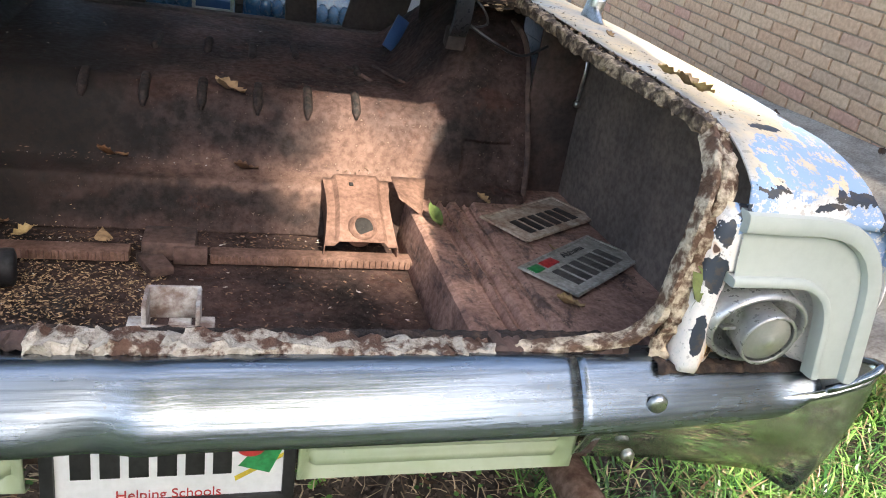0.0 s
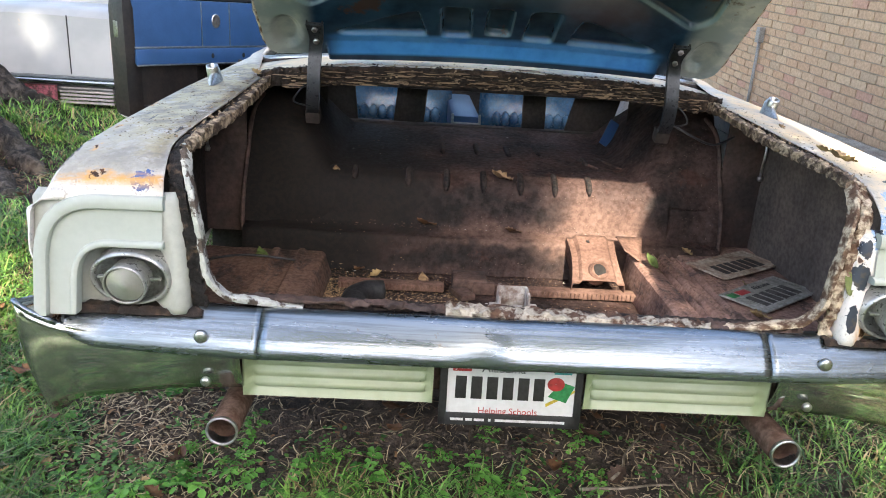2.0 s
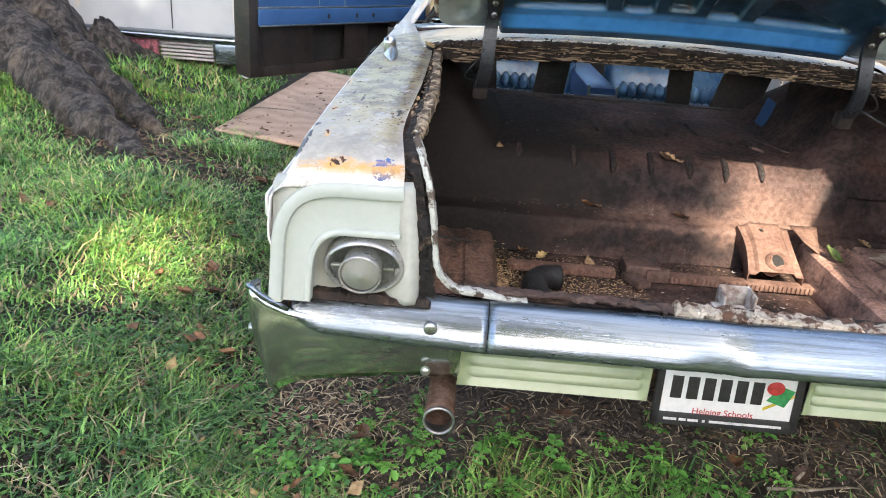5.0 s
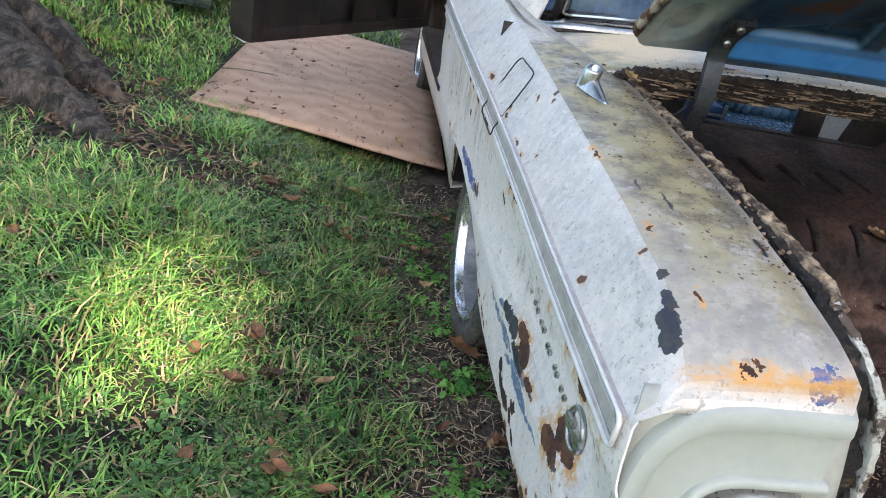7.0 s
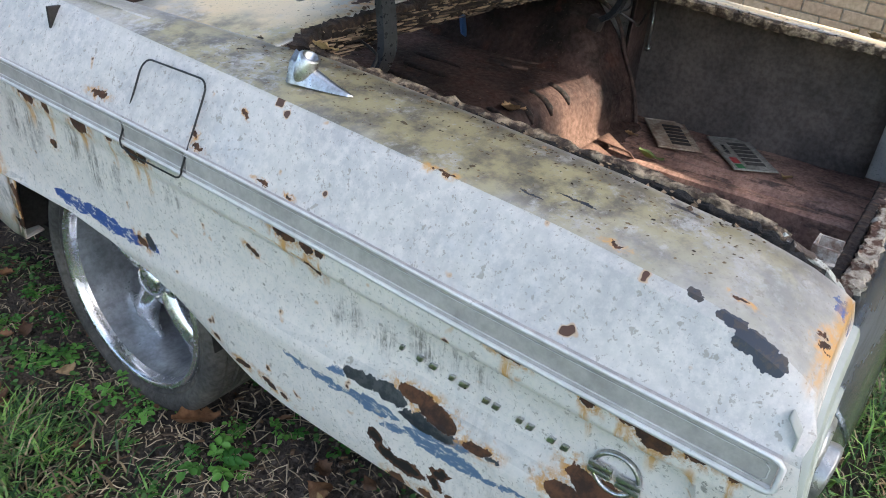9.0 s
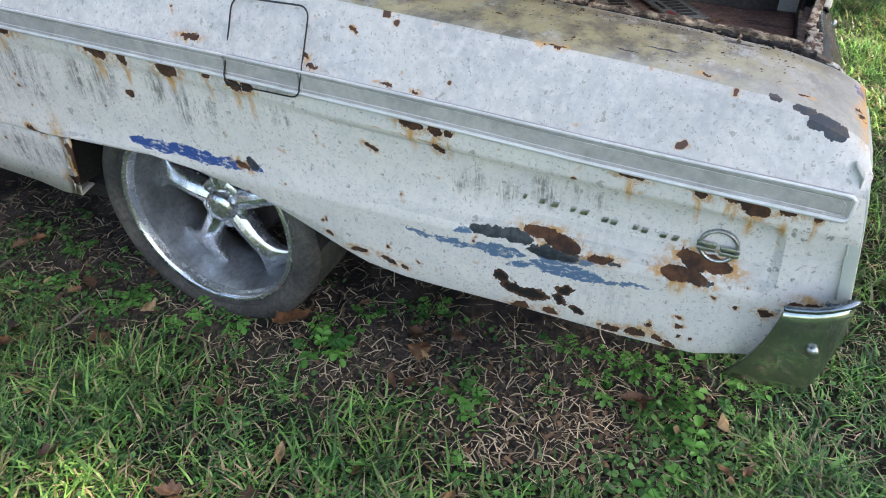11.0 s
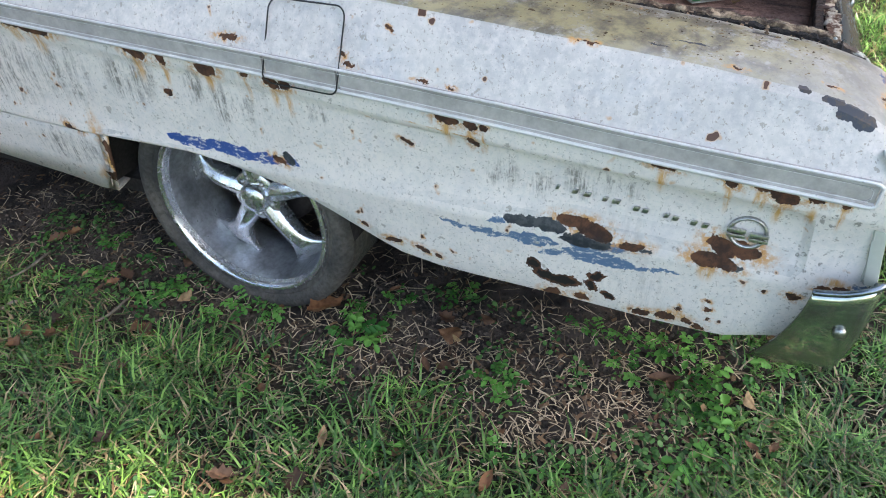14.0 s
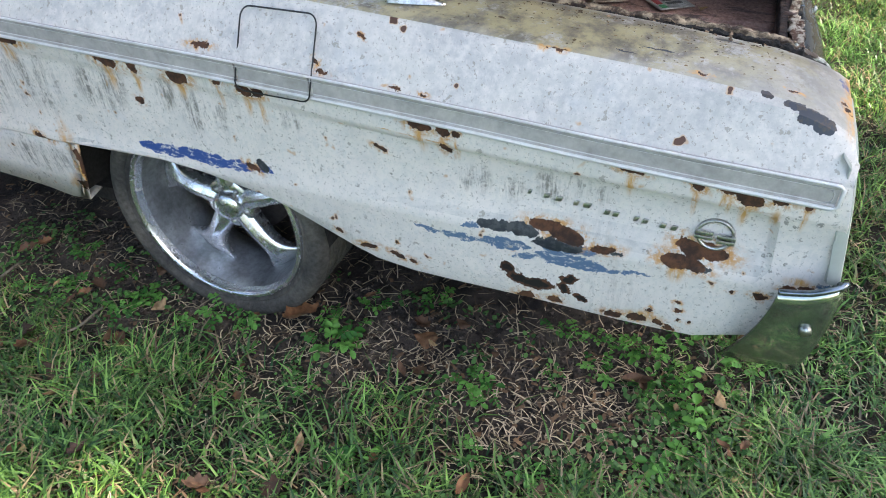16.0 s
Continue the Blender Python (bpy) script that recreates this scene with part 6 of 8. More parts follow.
def lid_grid(nu, nv, height, inset=0.0):
    rows = []
    for v in np.linspace(inset, LID_L - inset, nv):
        hw = half_width(v) - inset
        c = max(0.0, 0.06 - v) / 0.06
        hw -= 0.06 * (1 - math.sqrt(max(0.0, 1 - c * c)))
        rows.append([lid_at(q * hw, v, height(q * hw, v)) for q in np.linspace(-1, 1, nu)])
    return rows


lid = new("trunk_lid")
lid.parent = car
lid["label"] = "raised trunk lid, white outside, stamped dark blue inside, rusty edges"
v, f = grid(lid_grid(41, 50, lambda u, w: 0.030))
thick(mesh_ob("outer_skin", v, [q[::-1] for q in f], PAINT, lid, "white outer skin"), 0.003, -1.0)


def pocket(u, v, poly, soft=0.013):
    """1 well inside a convex pocket with rounded corners, 0 outside."""
    e = 0.0
    for (ax, ay), (bx, by) in zip(poly, poly[1:] + poly[:1]):
        l = math.hypot(bx - ax, by - ay)
        d = ((u - ax) * (by - ay) - (v - ay) * (bx - ax)) / l
        e += math.exp(min(60.0, d / 0.008))
    t = min(1.0, max(0.0, -0.008 * math.log(e) / soft))
    return t * t * (3 - 2 * t)


POCKETS = [[(0.22, 0.10), (0.52, 0.10), (0.54, 0.13), (0.26, 0.25)], [(0.075, 0.10), (0.19, 0.10), (0.20, 0.27), (0.09, 0.27)], [(-0.05, 0.12), (0.05, 0.12), (0.05, 0.27), (-0.05, 0.27)],
           [(0.27, 0.44), (0.60, 0.24), (0.66, 0.30), (0.66, 0.44), (0.44, 0.62)], [(0.46, 0.66), (0.66, 0.50), (0.66, 0.80), (0.58, 0.84)], [(-0.14, 0.43), (0.14, 0.43), (0.20, 0.60), (-0.20, 0.60)],
           [(0.26, 0.53), (0.50, 0.80), (0.46, 0.86), (0.05, 0.86), (0.05, 0.66)]]


def stamped(u, v):
    """How far the inner panel stands off the skin: flat frame, dished pockets, a stepped front lip."""
    w = abs(u)
    deep, rim = 0.0, 0.0
    for p in POCKETS:
        t = pocket(w, v, p, 0.014)
        deep = max(deep, t)
        rim = max(rim, 4 * t * (1 - t))
    k = min(1.0, max(0.0, (v - 0.030) / 0.045)) if w < 0.56 else 1.0 - 0.0 * v
    k = 1.0 if w > 0.60 else k + (1 - k) * min(1.0, max(0.0, (w - 0.55) / 0.05))
    d = math.hypot(w - 0.685, (v - 0.125) * 0.55)
    dish = 0.020 * min(1.0, max(0.0, (0.050 - d) / 0.018))
    return -0.008 + 0.026 * deep - 0.007 * rim + 0.9 * dish - 0.026 * (1 - k)


m = Mat("lid_inner_paint")
sx = m.n("ShaderNodeSeparateXYZ")
m.put(sx.inputs[0], m.pos)
along = m.vec("DOT_PRODUCT", m.vec("SUBTRACT", m.pos, tuple(LID_O)), tuple(EV))
wide = m.math("ABSOLUTE", sx.outputs["X"])
edge = m.math("ADD", m.ramp(wide, 0.52, 0.70), m.math("MULTIPLY", m.math("SUBTRACT", m.noise(5.0), 0.5), 0.5))
col = m.mix(m.ramp(m.noise(4.0, 5.0), 0.35, 0.65), (0.011, 0.027, 0.056), (0.028, 0.075, 0.14))
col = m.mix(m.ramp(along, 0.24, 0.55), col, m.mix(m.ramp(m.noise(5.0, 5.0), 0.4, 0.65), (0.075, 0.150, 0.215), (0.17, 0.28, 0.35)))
# the front slope is painted brighter blue for the light it reflects
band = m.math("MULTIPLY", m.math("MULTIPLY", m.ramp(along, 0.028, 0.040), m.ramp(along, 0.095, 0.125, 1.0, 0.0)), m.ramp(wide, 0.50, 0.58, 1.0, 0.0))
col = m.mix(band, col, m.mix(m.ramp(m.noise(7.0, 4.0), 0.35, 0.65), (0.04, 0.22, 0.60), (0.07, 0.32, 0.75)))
col = m.mix(m.ramp(edge, 0.25, 0.8), col, m.mix(m.ramp(m.noise(6.0, 5.0), 0.4, 0.65), (0.24, 0.30, 0.31), (0.42, 0.45, 0.43)))
# pocket floors are painted dark for shade, their rims pale for highlights
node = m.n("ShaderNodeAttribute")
node.attribute_name = "relief_tone"
pocket_mask = node.outputs["Fac"]
rim_light = m.math("MULTIPLY", m.math("MULTIPLY", m.ramp(pocket_mask, 0.05, 0.35), m.ramp(pocket_mask, 0.55, 0.85, 1.0, 0.0)), m.math("MULTIPLY", m.ramp(m.noise(6.0, 4.0), 0.3, 0.6, 0.35, 0.9), m.ramp(along, 0.22, 0.36, 0.3, 1.0)))
col = m.mix(rim_light, col, (0.24, 0.40, 0.50))
col = m.mix(m.ramp(pocket_mask, 0.70, 0.95, 0.0, 0.85), col, m.mix(m.ramp(m.noise(4.0, 4.0), 0.35, 0.65), (0.009, 0.024, 0.050), (0.036, 0.075, 0.12)))
rusty = m.ramp(m.noise(3.1, 6.0, 0.7), 0.60, 0.66)
col = m.mix(m.math("MULTIPLY", rusty, 0.8), col, (0.085, 0.045, 0.030))
m.bump(m.noise(50.0, 4.0), 0.12, 0.003)
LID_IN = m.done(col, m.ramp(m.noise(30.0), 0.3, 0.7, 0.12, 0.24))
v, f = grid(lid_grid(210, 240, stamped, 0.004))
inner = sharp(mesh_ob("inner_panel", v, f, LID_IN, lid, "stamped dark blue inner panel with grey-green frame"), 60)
relief_tone = inner.data.attributes.new("relief_tone", "FLOAT", "POINT")
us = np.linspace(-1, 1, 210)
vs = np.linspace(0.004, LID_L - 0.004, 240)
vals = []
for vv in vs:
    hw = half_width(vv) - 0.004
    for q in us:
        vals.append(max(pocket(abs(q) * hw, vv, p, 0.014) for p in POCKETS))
relief_tone.data.foreach_set("value", vals)
# rusty rolled edge
edge_path = [lid_at(-half_width(v), v, 0.014) for v in np.linspace(LID_L, 0.07, 60)]
edge_path += [lid_at(-0.765 + 0.07 * (1 - math.cos(t)), 0.07 - 0.07 * math.sin(t), 0.014) for t in np.linspace(0.1, math.pi / 2, 7)]
edge_path += [lid_at(u, 0.0, 0.014) for u in np.linspace(-0.65, 0.65, 60)]
edge_path += [lid_at(0.765 - 0.07 * (1 - math.cos(t)), 0.07 - 0.07 * math.sin(t), 0.014) for t in np.linspace(math.pi / 2, 0.1, 7)]
edge_path += [lid_at(half_width(v), v, 0.014) for v in np.linspace(0.07, LID_L, 60)]
rad = [0.012 + 0.004 * fbm(p.x * 30, p.y * 30, p.z * 30) for p in edge_path]
v, f = tube_data(edge_path, rad, 8)
mesh_ob("lid_edge", v, f, LIP_PAINT, lid, "rust-bitten rolled edge")
v, f = tube_data([lid_at(u, LID_L, 0.012) for u in np.linspace(-0.70, 0.70, 30)], 0.017, 8)
mesh_ob("lid_rear_edge", v, f, LIP_PAINT, lid, "flaking white rear edge")
# drain holes
for s in (-1, 1):
    for vv in (0.33, 0.66):
        c = lid_at(s * 0.715, vv, -0.002)
        mm = Matrix.Translation(c) @ pose(0, 0, 0, 90 - math.degrees(LID_A) - 90, 0, 0)
        pts, fs = lathe([(0.0005, 0.0), (0.020, 0.0)], mm, 20)
        mesh_ob("hole", pts, fs, UNDER, lid)
        pts, fs = lathe([(0.019, -0.002), (0.022, -0.005), (0.032, 0.002)], mm, 20)
        mesh_ob("hole_rim", pts, fs, LID_GREY, lid)
for vv, uu in ((0.085, 0.06), (0.32, 0.0), (0.39, 0.30), (0.30, -0.30)):
    c = lid_at(uu, vv, -0.0005)
    pts, fs = lathe([(0.0005, 0.0), (0.012, 0.0)], Matrix.Translation(c) @ pose(0, 0, 0, -math.degrees(LID_A), 0, 0), 14)
    mesh_ob("hole", pts, fs, UNDER, lid)
# goose-neck hinges
for s in (-1, 1):
    hinge = new("lid_hinge")
    hinge.parent = lid
    hinge["label"] = "black goose-neck hinge arm"
    line = smooth_table([(s * 0.585, 0.975, 1.190), (s * 0.585, 1.025, 1.150), (s * 0.590, 1.040, 1.105), (s * 0.592, 1.030, 1.05), (s * 0.594, 1.025, 0.985), (s * 0.600, 1.055, 0.925), (s * 0.606, 1.10, 0.895)], 26)
    rows = []
    for i, p in enumerate(line):
        t = (line[min(i + 1, 25)] - line[max(i - 1, 0)]).normalized()
        n_ = t.cross(Vector((1, 0, 0))).normalized()
        w = 0.021 if i > 4 else 0.021 + 0.006 * (1 - i / 5)
        rows.append([p + Vector((a, 0, 0)) + n_ * b for a, b in ((-w, 0.008), (-w, -0.010), (-w + 0.004, -0.012), (-w + 0.007, -0.004), (w - 0.007, -0.004), (w - 0.004, -0.012), (w, -0.010), (w, 0.008))])
    v, f = grid(rows, close_v=True, caps=True)
    sharp(mesh_ob("arm", v, f, BLACK_STEEL, hinge), 40)
    bm = bmesh.new()
    box(bm, (s * 0.606, 1.112, 0.885), (0.050, 0.045, 0.050), pose(0, 0, 0, 15, 0, 0), 0.008)
    part("hinge_foot", bm, RUST_DARK, hinge)
    for dy in (0.0, 0.05):
        v, f = lathe([(0.010, 0.0), (0.010, 0.006), (0.006, 0.008), (0.0005, 0.008)], Matrix.Translation((s * 0.585, 0.985 + dy * 0.8, 1.172 - dy * 0.75)) @ pose(0, 0, 0, 125, 0, 0), 6)
        mesh_ob("hinge_bolt", v, f, CHROME_DULL, hinge)

# ---- open driver's door ----
door = new("door")
door.parent = car
door["label"] = "open car door with blue vinyl trim and bare rusty lower half"
HX, HY, RX, RY = -1.00, 3.87, -1.86, 2.70
D = Vector((RX - HX, RY - HY, 0))
DL = D.length
D.normalize()
N = Vector((-D.y, D.x, 0))  # towards the tail
if N.y > 0:
    N = -N
DM = Matrix(((D.x, N.x, 0, HX), (D.y, N.y, 0, HY), (0, 0, 1.368, -0.194), (0, 0, 0, 1)))  # drawn low, stretched to the sill-to-belt height


def dpart(name, c, s, material, parent=None, bev=0.006, label="", turn=0):
    bm = bmesh.new()
    box(bm, c, s, pose(0, 0, 0, 0, turn, 0) if turn else None, bev)
    bmesh.ops.transform(bm, matrix=DM, verts=bm.verts)
    return part(name, bm, material, parent or door, label)


# shell as a closed ring section: outer skin, inner sheet with openings
rows = []
for u in np.linspace(0, DL, 12):
    rows.append([DM @ Vector((u, y, z)) for y, z in ((-0.02, 1.03), (-0.07, 1.0), (-0.115, 0.88), (-0.12, 0.80), (-0.10, 0.70), (-0.095, 0.62), (-0.08, 0.565), (-0.02, 0.555))])
v, f = grid(rows)
thick(sharp(mesh_ob("door_skin", v, f, PAINT, door, "white outer skin"), 25), 0.004, 0.0)
dpart("door_end", (DL - 0.045, -0.045, 0.79), (0.11, 0.15, 0.475), DOOR_DARK, None, 0.045, "dark rusty shut face with a latch")
dpart("door_bottom_rail", (DL / 2, -0.035, 0.578), (DL, 0.10, 0.045), DOOR_DARK, None, 0.015)
dpart("door_front_end", (0.03, -0.04, 0.79), (0.06, 0.12, 0.46), DOOR_DARK, None, 0.01)
for u0, u1 in ((0.05, 0.32), (0.52, 0.72), (0.98, DL - 0.02)):
    dpart("door_inner_sheet", ((u0 + u1) / 2, -0.005, 0.68), (u1 - u0, 0.012, 0.18), DOOR_DARK, None, 0.003)
dpart("door_inner_top", (DL / 2, -0.005, 0.765), (DL, 0.012, 0.03), DOOR_DARK, None, 0.003)
dpart("door_cavity", (DL / 2, -0.06, 0.68), (DL - 0.1, 0.01, 0.2), UNDER, None, 0.001)
trim = dpart("door_trim", (DL / 2 - 0.02, 0.016, 0.925), (DL - 0.06, 0.028, 0.19), DOOR_BLUE, None, 0.008, "deep blue vinyl trim panel")
dpart("trim_lower", (DL / 2 - 0.02, 0.024, 0.795), (DL - 0.06, 0.048, 0.065), DOOR_BLUE, trim, 0.010)
dpart("bright_strip", (DL / 2 - 0.02, 0.034, 0.832), (DL - 0.06, 0.008, 0.007), CHROME_DULL, trim, 0.002)
dpart("bright_strip", (DL / 2 - 0.02, 0.048, 0.763), (DL - 0.06, 0.008, 0.006), CHROME_DULL, trim, 0.002)
for u in (DL * 0.52, DL * 0.66):
    dpart("bright_strip", (u, 0.030, 0.925), (0.006, 0.006, 0.18), CHROME_DULL, trim, 0.002)
pts, fs = lathe([(0.030, 0.0), (0.030, 0.006), (0.025, 0.010), (0.020, 0.006), (0.0005, 0.008)], DM @ Matrix.Translation((DL * 0.59, 0.028, 0.94)) @ pose(0, 0, 0, -90, 0, 0), 24)
mesh_ob("round_badge", pts, fs, CHROME_DULL, trim, "round bright badge")
pts, fs = tube_data([DM @ Vector((DL * 0.30, 0.03, 0.95)), DM @ Vector((DL * 0.30, 0.07, 0.94)), DM @ Vector((DL * 0.28, 0.075, 0.89))], 0.010, 8)
mesh_ob("window_crank", pts, fs, CHROME_DULL, door, "chrome window crank")
for u in (DL * 0.36, DL * 0.46, DL * 0.62):
    pts, fs = lathe([(0.0005, 0.0), (0.011, 0.0)], DM @ Matrix.Translation((u, 0.0490, 0.795)) @ pose(0, 0, 0, -90, 0, 0), 14)
    mesh_ob("screw_hole", pts, fs, UNDER, trim)
rows = [[DM @ Vector((u, -0.03 - 0.05 * t, 1.02 + 0.34 * t)) for u in np.linspace(0.30 * (1 - 0.2 * t), DL - 0.05 - 0.14 * t, 5)] for t in np.linspace(0, 1, 4)]
v, f = grid(rows)
ob = thick(mesh_ob("door_glass", v, f, GLASS, door, "raised window glass"), 0.005)
ob.visible_shadow = False
pts, fs = tube_data([DM @ Vector((0.30, -0.03, 1.02)), DM @ Vector((0.24, -0.08, 1.36))], 0.010, 8)
mesh_ob("vent_pillar", pts, fs, CHROME_DULL, door)
dpart("door_latch", (DL + 0.004, -0.04, 0.90), (0.012, 0.05, 0.07), CHROME_DULL, None, 0.004)
dpart("door_top_seal", (DL / 2, -0.03, 1.028), (DL, 0.05, 0.012), BLACK, None, 0.004)

# ---- loose things in the trunk ----
def loose_plate(name, corners, face, bar_mat, label, strip):
    """An old number plate lying flat; corners: far-left, far-right, near-right, near-left."""
    a, b, c, d = [Vector(p) for p in corners]
    ex = (b - a).normalized()
    ey = ((a - d) - ex * (a - d).dot(ex)).normalized()
    ez = ex.cross(ey)
    o = (a + b + c + d) / 4
    m = Matrix((ex.to_4d(), ey.to_4d(), ez.to_4d(), (0, 0, 0, 1)))
    for i in range(3):
        m[i][0], m[i][1], m[i][2], m[i][3] = ex[i], ey[i], ez[i], o[i]
    p = new(name)
    tagged(p, label, "number plate", "old plates in the trunk")
    plate_face(p, m, 0.302, 0.152, face, [(-0.105 + 0.036 * i, -0.080 + 0.036 * i, -0.050, 0.018) for i in range(6)], bar_mat)
    bm = bmesh.new()
    for cc, s in (((0, 0.071, 0.002), (0.302, 0.006, 0.004)), ((0, -0.071, 0.002), (0.302, 0.006, 0.004)), ((0.147, 0, 0.002), (0.006, 0.146, 0.004)), ((-0.147, 0, 0.002), (0.006, 0.146, 0.004))):
        box(bm, cc, s, None, 0.001)
    bmesh.ops.transform(bm, matrix=m, verts=bm.verts)
    part("embossed_rim", bm, face, p)
    if strip:
        word("Alabama", 0.026, m @ Matrix.Translation((0.03, 0.046, 0.0022)), INK, p)
        for x, w, mat_ in ((-0.070, 0.05, INK_RED), (-0.122, 0.035, INK_GREEN)):
            bm = bmesh.new()
            box(bm, (x, 0.046, 0.002), (w, 0.026, 0.002), None, 0.0005)
            bmesh.ops.transform(bm, matrix=m, verts=bm.verts)
            part("sticker", bm, mat_, p)
    return p


loose_plate("old_plate", [(0.645, 0.800, 0.514), (0.935, 0.985, 0.516), (0.998, 0.865, 0.512), (0.708, 0.685, 0.510)], PLATE_RUSTY, RUST_DARK, "rusty old embossed number plate lying on the trunk shelf", False)
loose_plate("old_plate", [(0.705, 0.610, 0.512), (0.900, 0.755, 0.514), (0.935, 0.580, 0.512), (0.778, 0.383, 0.510)], PLATE_OLD, FADED, "grey weathered number plate lying on the trunk shelf", True)

# a short bent length of thick rubber hose on the floor
bend = smooth_table([(-0.385, 0.455, 0.428), (-0.405, 0.520, 0.430), (-0.406, 0.590, 0.430), (-0.372, 0.638, 0.430), (-0.322, 0.652, 0.428)], 30)
v, f = tube_data(bend, [0.024] + [0.037 + 0.0012 * math.sin(i * 0.55) ** 2 for i in range(28)] + [0.026], 22)
hose = mesh_ob("rubber_hose", v, f, HOSE, None)
tagged(hose, "short bent length of dull black rubber hose", "hose")


def floor_z(x, y):
    if x > 0.53:
        return 0.500
    if x < -0.52 and y < 0.82:
        return 0.474
    return float(np.interp(y, [q[0] for q in HUMP], [q[1] for q in HUMP])) + 0.004


# tan husks heaped beside the left shelf, dark crumbs and chips over the rest of the floor
def litter(name, n, seed, place, size, a, b, label):
    rng = random.Random(seed)
    verts, faces = [], []
    for i in range(n):
        x, y = place(rng)
        z, r, k = floor_z(x, y) + rng.random() * 0.004, rng.uniform(*size), len(verts)
        t, long = rng.random() * 6.3, rng.uniform(1.2, 2.6)
        for u, w, h in ((-long, 0, 0.2), (0, 0.7, 0), (long, 0, rng.random()), (0, -0.7, 0.1), (0, 0, 0.8)):
            verts.append((x + r * (u * math.cos(t) - w * math.sin(t)), y + r * (u * math.sin(t) + w * math.cos(t)), z + h * r))
        faces += [(k, k + 1, k + 4), (k + 1, k + 2, k + 4), (k + 2, k + 3, k + 4), (k + 3, k, k + 4)]
    m = Mat(name + "_grain")
    rnd = m.n("ShaderNodeNewGeometry").outputs["Random Per Island"]
    tagged(mesh_ob(name, verts, faces, m.done(m.mix(m.ramp(rnd, 0.0, 1.0, 0.0, 1.0), a, b), 0.9), None, "", False), label, "litter", kind="stuff")


def on_heap(rng):
    return -0.515 + 0.46 * rng.random() ** 2.2, 0.62 + rng.gauss(0.0, 0.11)


def on_floor(rng):
    if rng.random() < 0.10:
        return rng.uniform(-0.65, 0.60), rng.choice((0.99 + 0.02 * rng.random(), rng.uniform(1.08, 1.7)))
    return rng.uniform(-0.50, 0.47), (rng.uniform(0.80, 0.915) if rng.random() < 0.4 else rng.uniform(0.16, 0.75))


litter("husk_litter", 5200, 11, on_heap, (0.0012, 0.0030), (0.10, 0.060, 0.034), (0.42, 0.29, 0.165), "tan seed husks heaped on the trunk floor")
litter("chip_litter", 2600, 12, on_floor, (0.0010, 0.0032), (0.022, 0.014, 0.011), (0.20, 0.125, 0.080), "dark crumbs and rust chips scattered on the trunk floor")
litter("paint_litter", 110, 13, on_floor, (0.0012, 0.0032), (0.30, 0.26, 0.22), (0.62, 0.60, 0.56), "flakes of pale paint scattered on the trunk floor")
litter("grit_litter", 260, 14, lambda rng: (rng.uniform(0.53, 0.95), rng.uniform(0.25, 1.04)), (0.001, 0.003), (0.08, 0.05, 0.035), (0.32, 0.22, 0.14), "grit and leaf crumbs scattered on the trunk shelf")
# ---- fallen leaves: three shapes ----
def leaf_material(name, a, b):
    m = Mat(name)
    info = m.n("ShaderNodeObjectInfo").outputs["Random"]
    c = m.mix(info, a, b)
    c = m.mix(m.ramp(m.noise(60.0), 0.35, 0.7), c, m.mix(1.0, c, (0.55, 0.5, 0.45), "MULTIPLY"))
    m.bump(m.noise(120.0), 0.3, 0.002)
    return m.done(c, 0.7)


DRY = leaf_material("dry_leaf", (0.24, 0.115, 0.050), (0.045, 0.026, 0.018))
PALE = leaf_material("pale_leaf", (0.42, 0.30, 0.13), (0.34, 0.22, 0.12))
GREENISH = leaf_material("green_leaf", (0.10, 0.15, 0.035), (0.16, 0.16, 0.04))


def leaf_mesh(kind):
    rows = []
    for i in range(9):
        t = i / 8
        w = {0: 0.30, 1: 0.34, 2: 0.20}[kind] * math.sin(math.pi * min(1.0, t * 0.97 + 0.03)) ** 0.9 * {0: 1.0 + 0.28 * (-1) ** i, 1: 1.0 + 0.18 * math.sin(5 * i), 2: 1.0}[kind]
        cup = {0: 0.55, 1: -0.45, 2: 0.7}[kind]
        curl = {0: 0.55, 1: 0.30, 2: 0.65}[kind]
        row = []
        for u in (-1, -0.5, 0, 0.5, 1):
            row.append((u * w, t - 0.5, cup * u * u * w + curl * (t - 0.5) ** 2 + 0.06 * math.sin(7 * t + 3 * u)))
        rows.append(row)
    v, f = grid(rows)
    base = len(v)
    v += [(-0.012, -0.5, 0.05), (0.012, -0.5, 0.05), (0.0, -0.74, 0.09)]
    f.append((base, base + 1, base + 2))
    me = bpy.data.meshes.new("leaf")
    me.from_pydata(v, [], f)
    me.shade_smooth()
    return me


LEAF = []
for kind in range(3):
    for mat_ in (DRY, PALE, GREENISH):
        me = leaf_mesh(kind)
        me.materials.append(mat_)
        LEAF.append(me)


def leaf(kind, mat_i, x, y, z, size, yaw, tilt=0.0, group="leaves in the trunk", label="curled dry brown leaf"):
    ob = new("leaf", LEAF[kind * 3 + mat_i])
    ob.matrix_basis = pose(x, y, z, tilt, tilt * 0.6, yaw) @ Matrix.Scale(size, 4)
    return tagged(ob, label, "leaf", group)


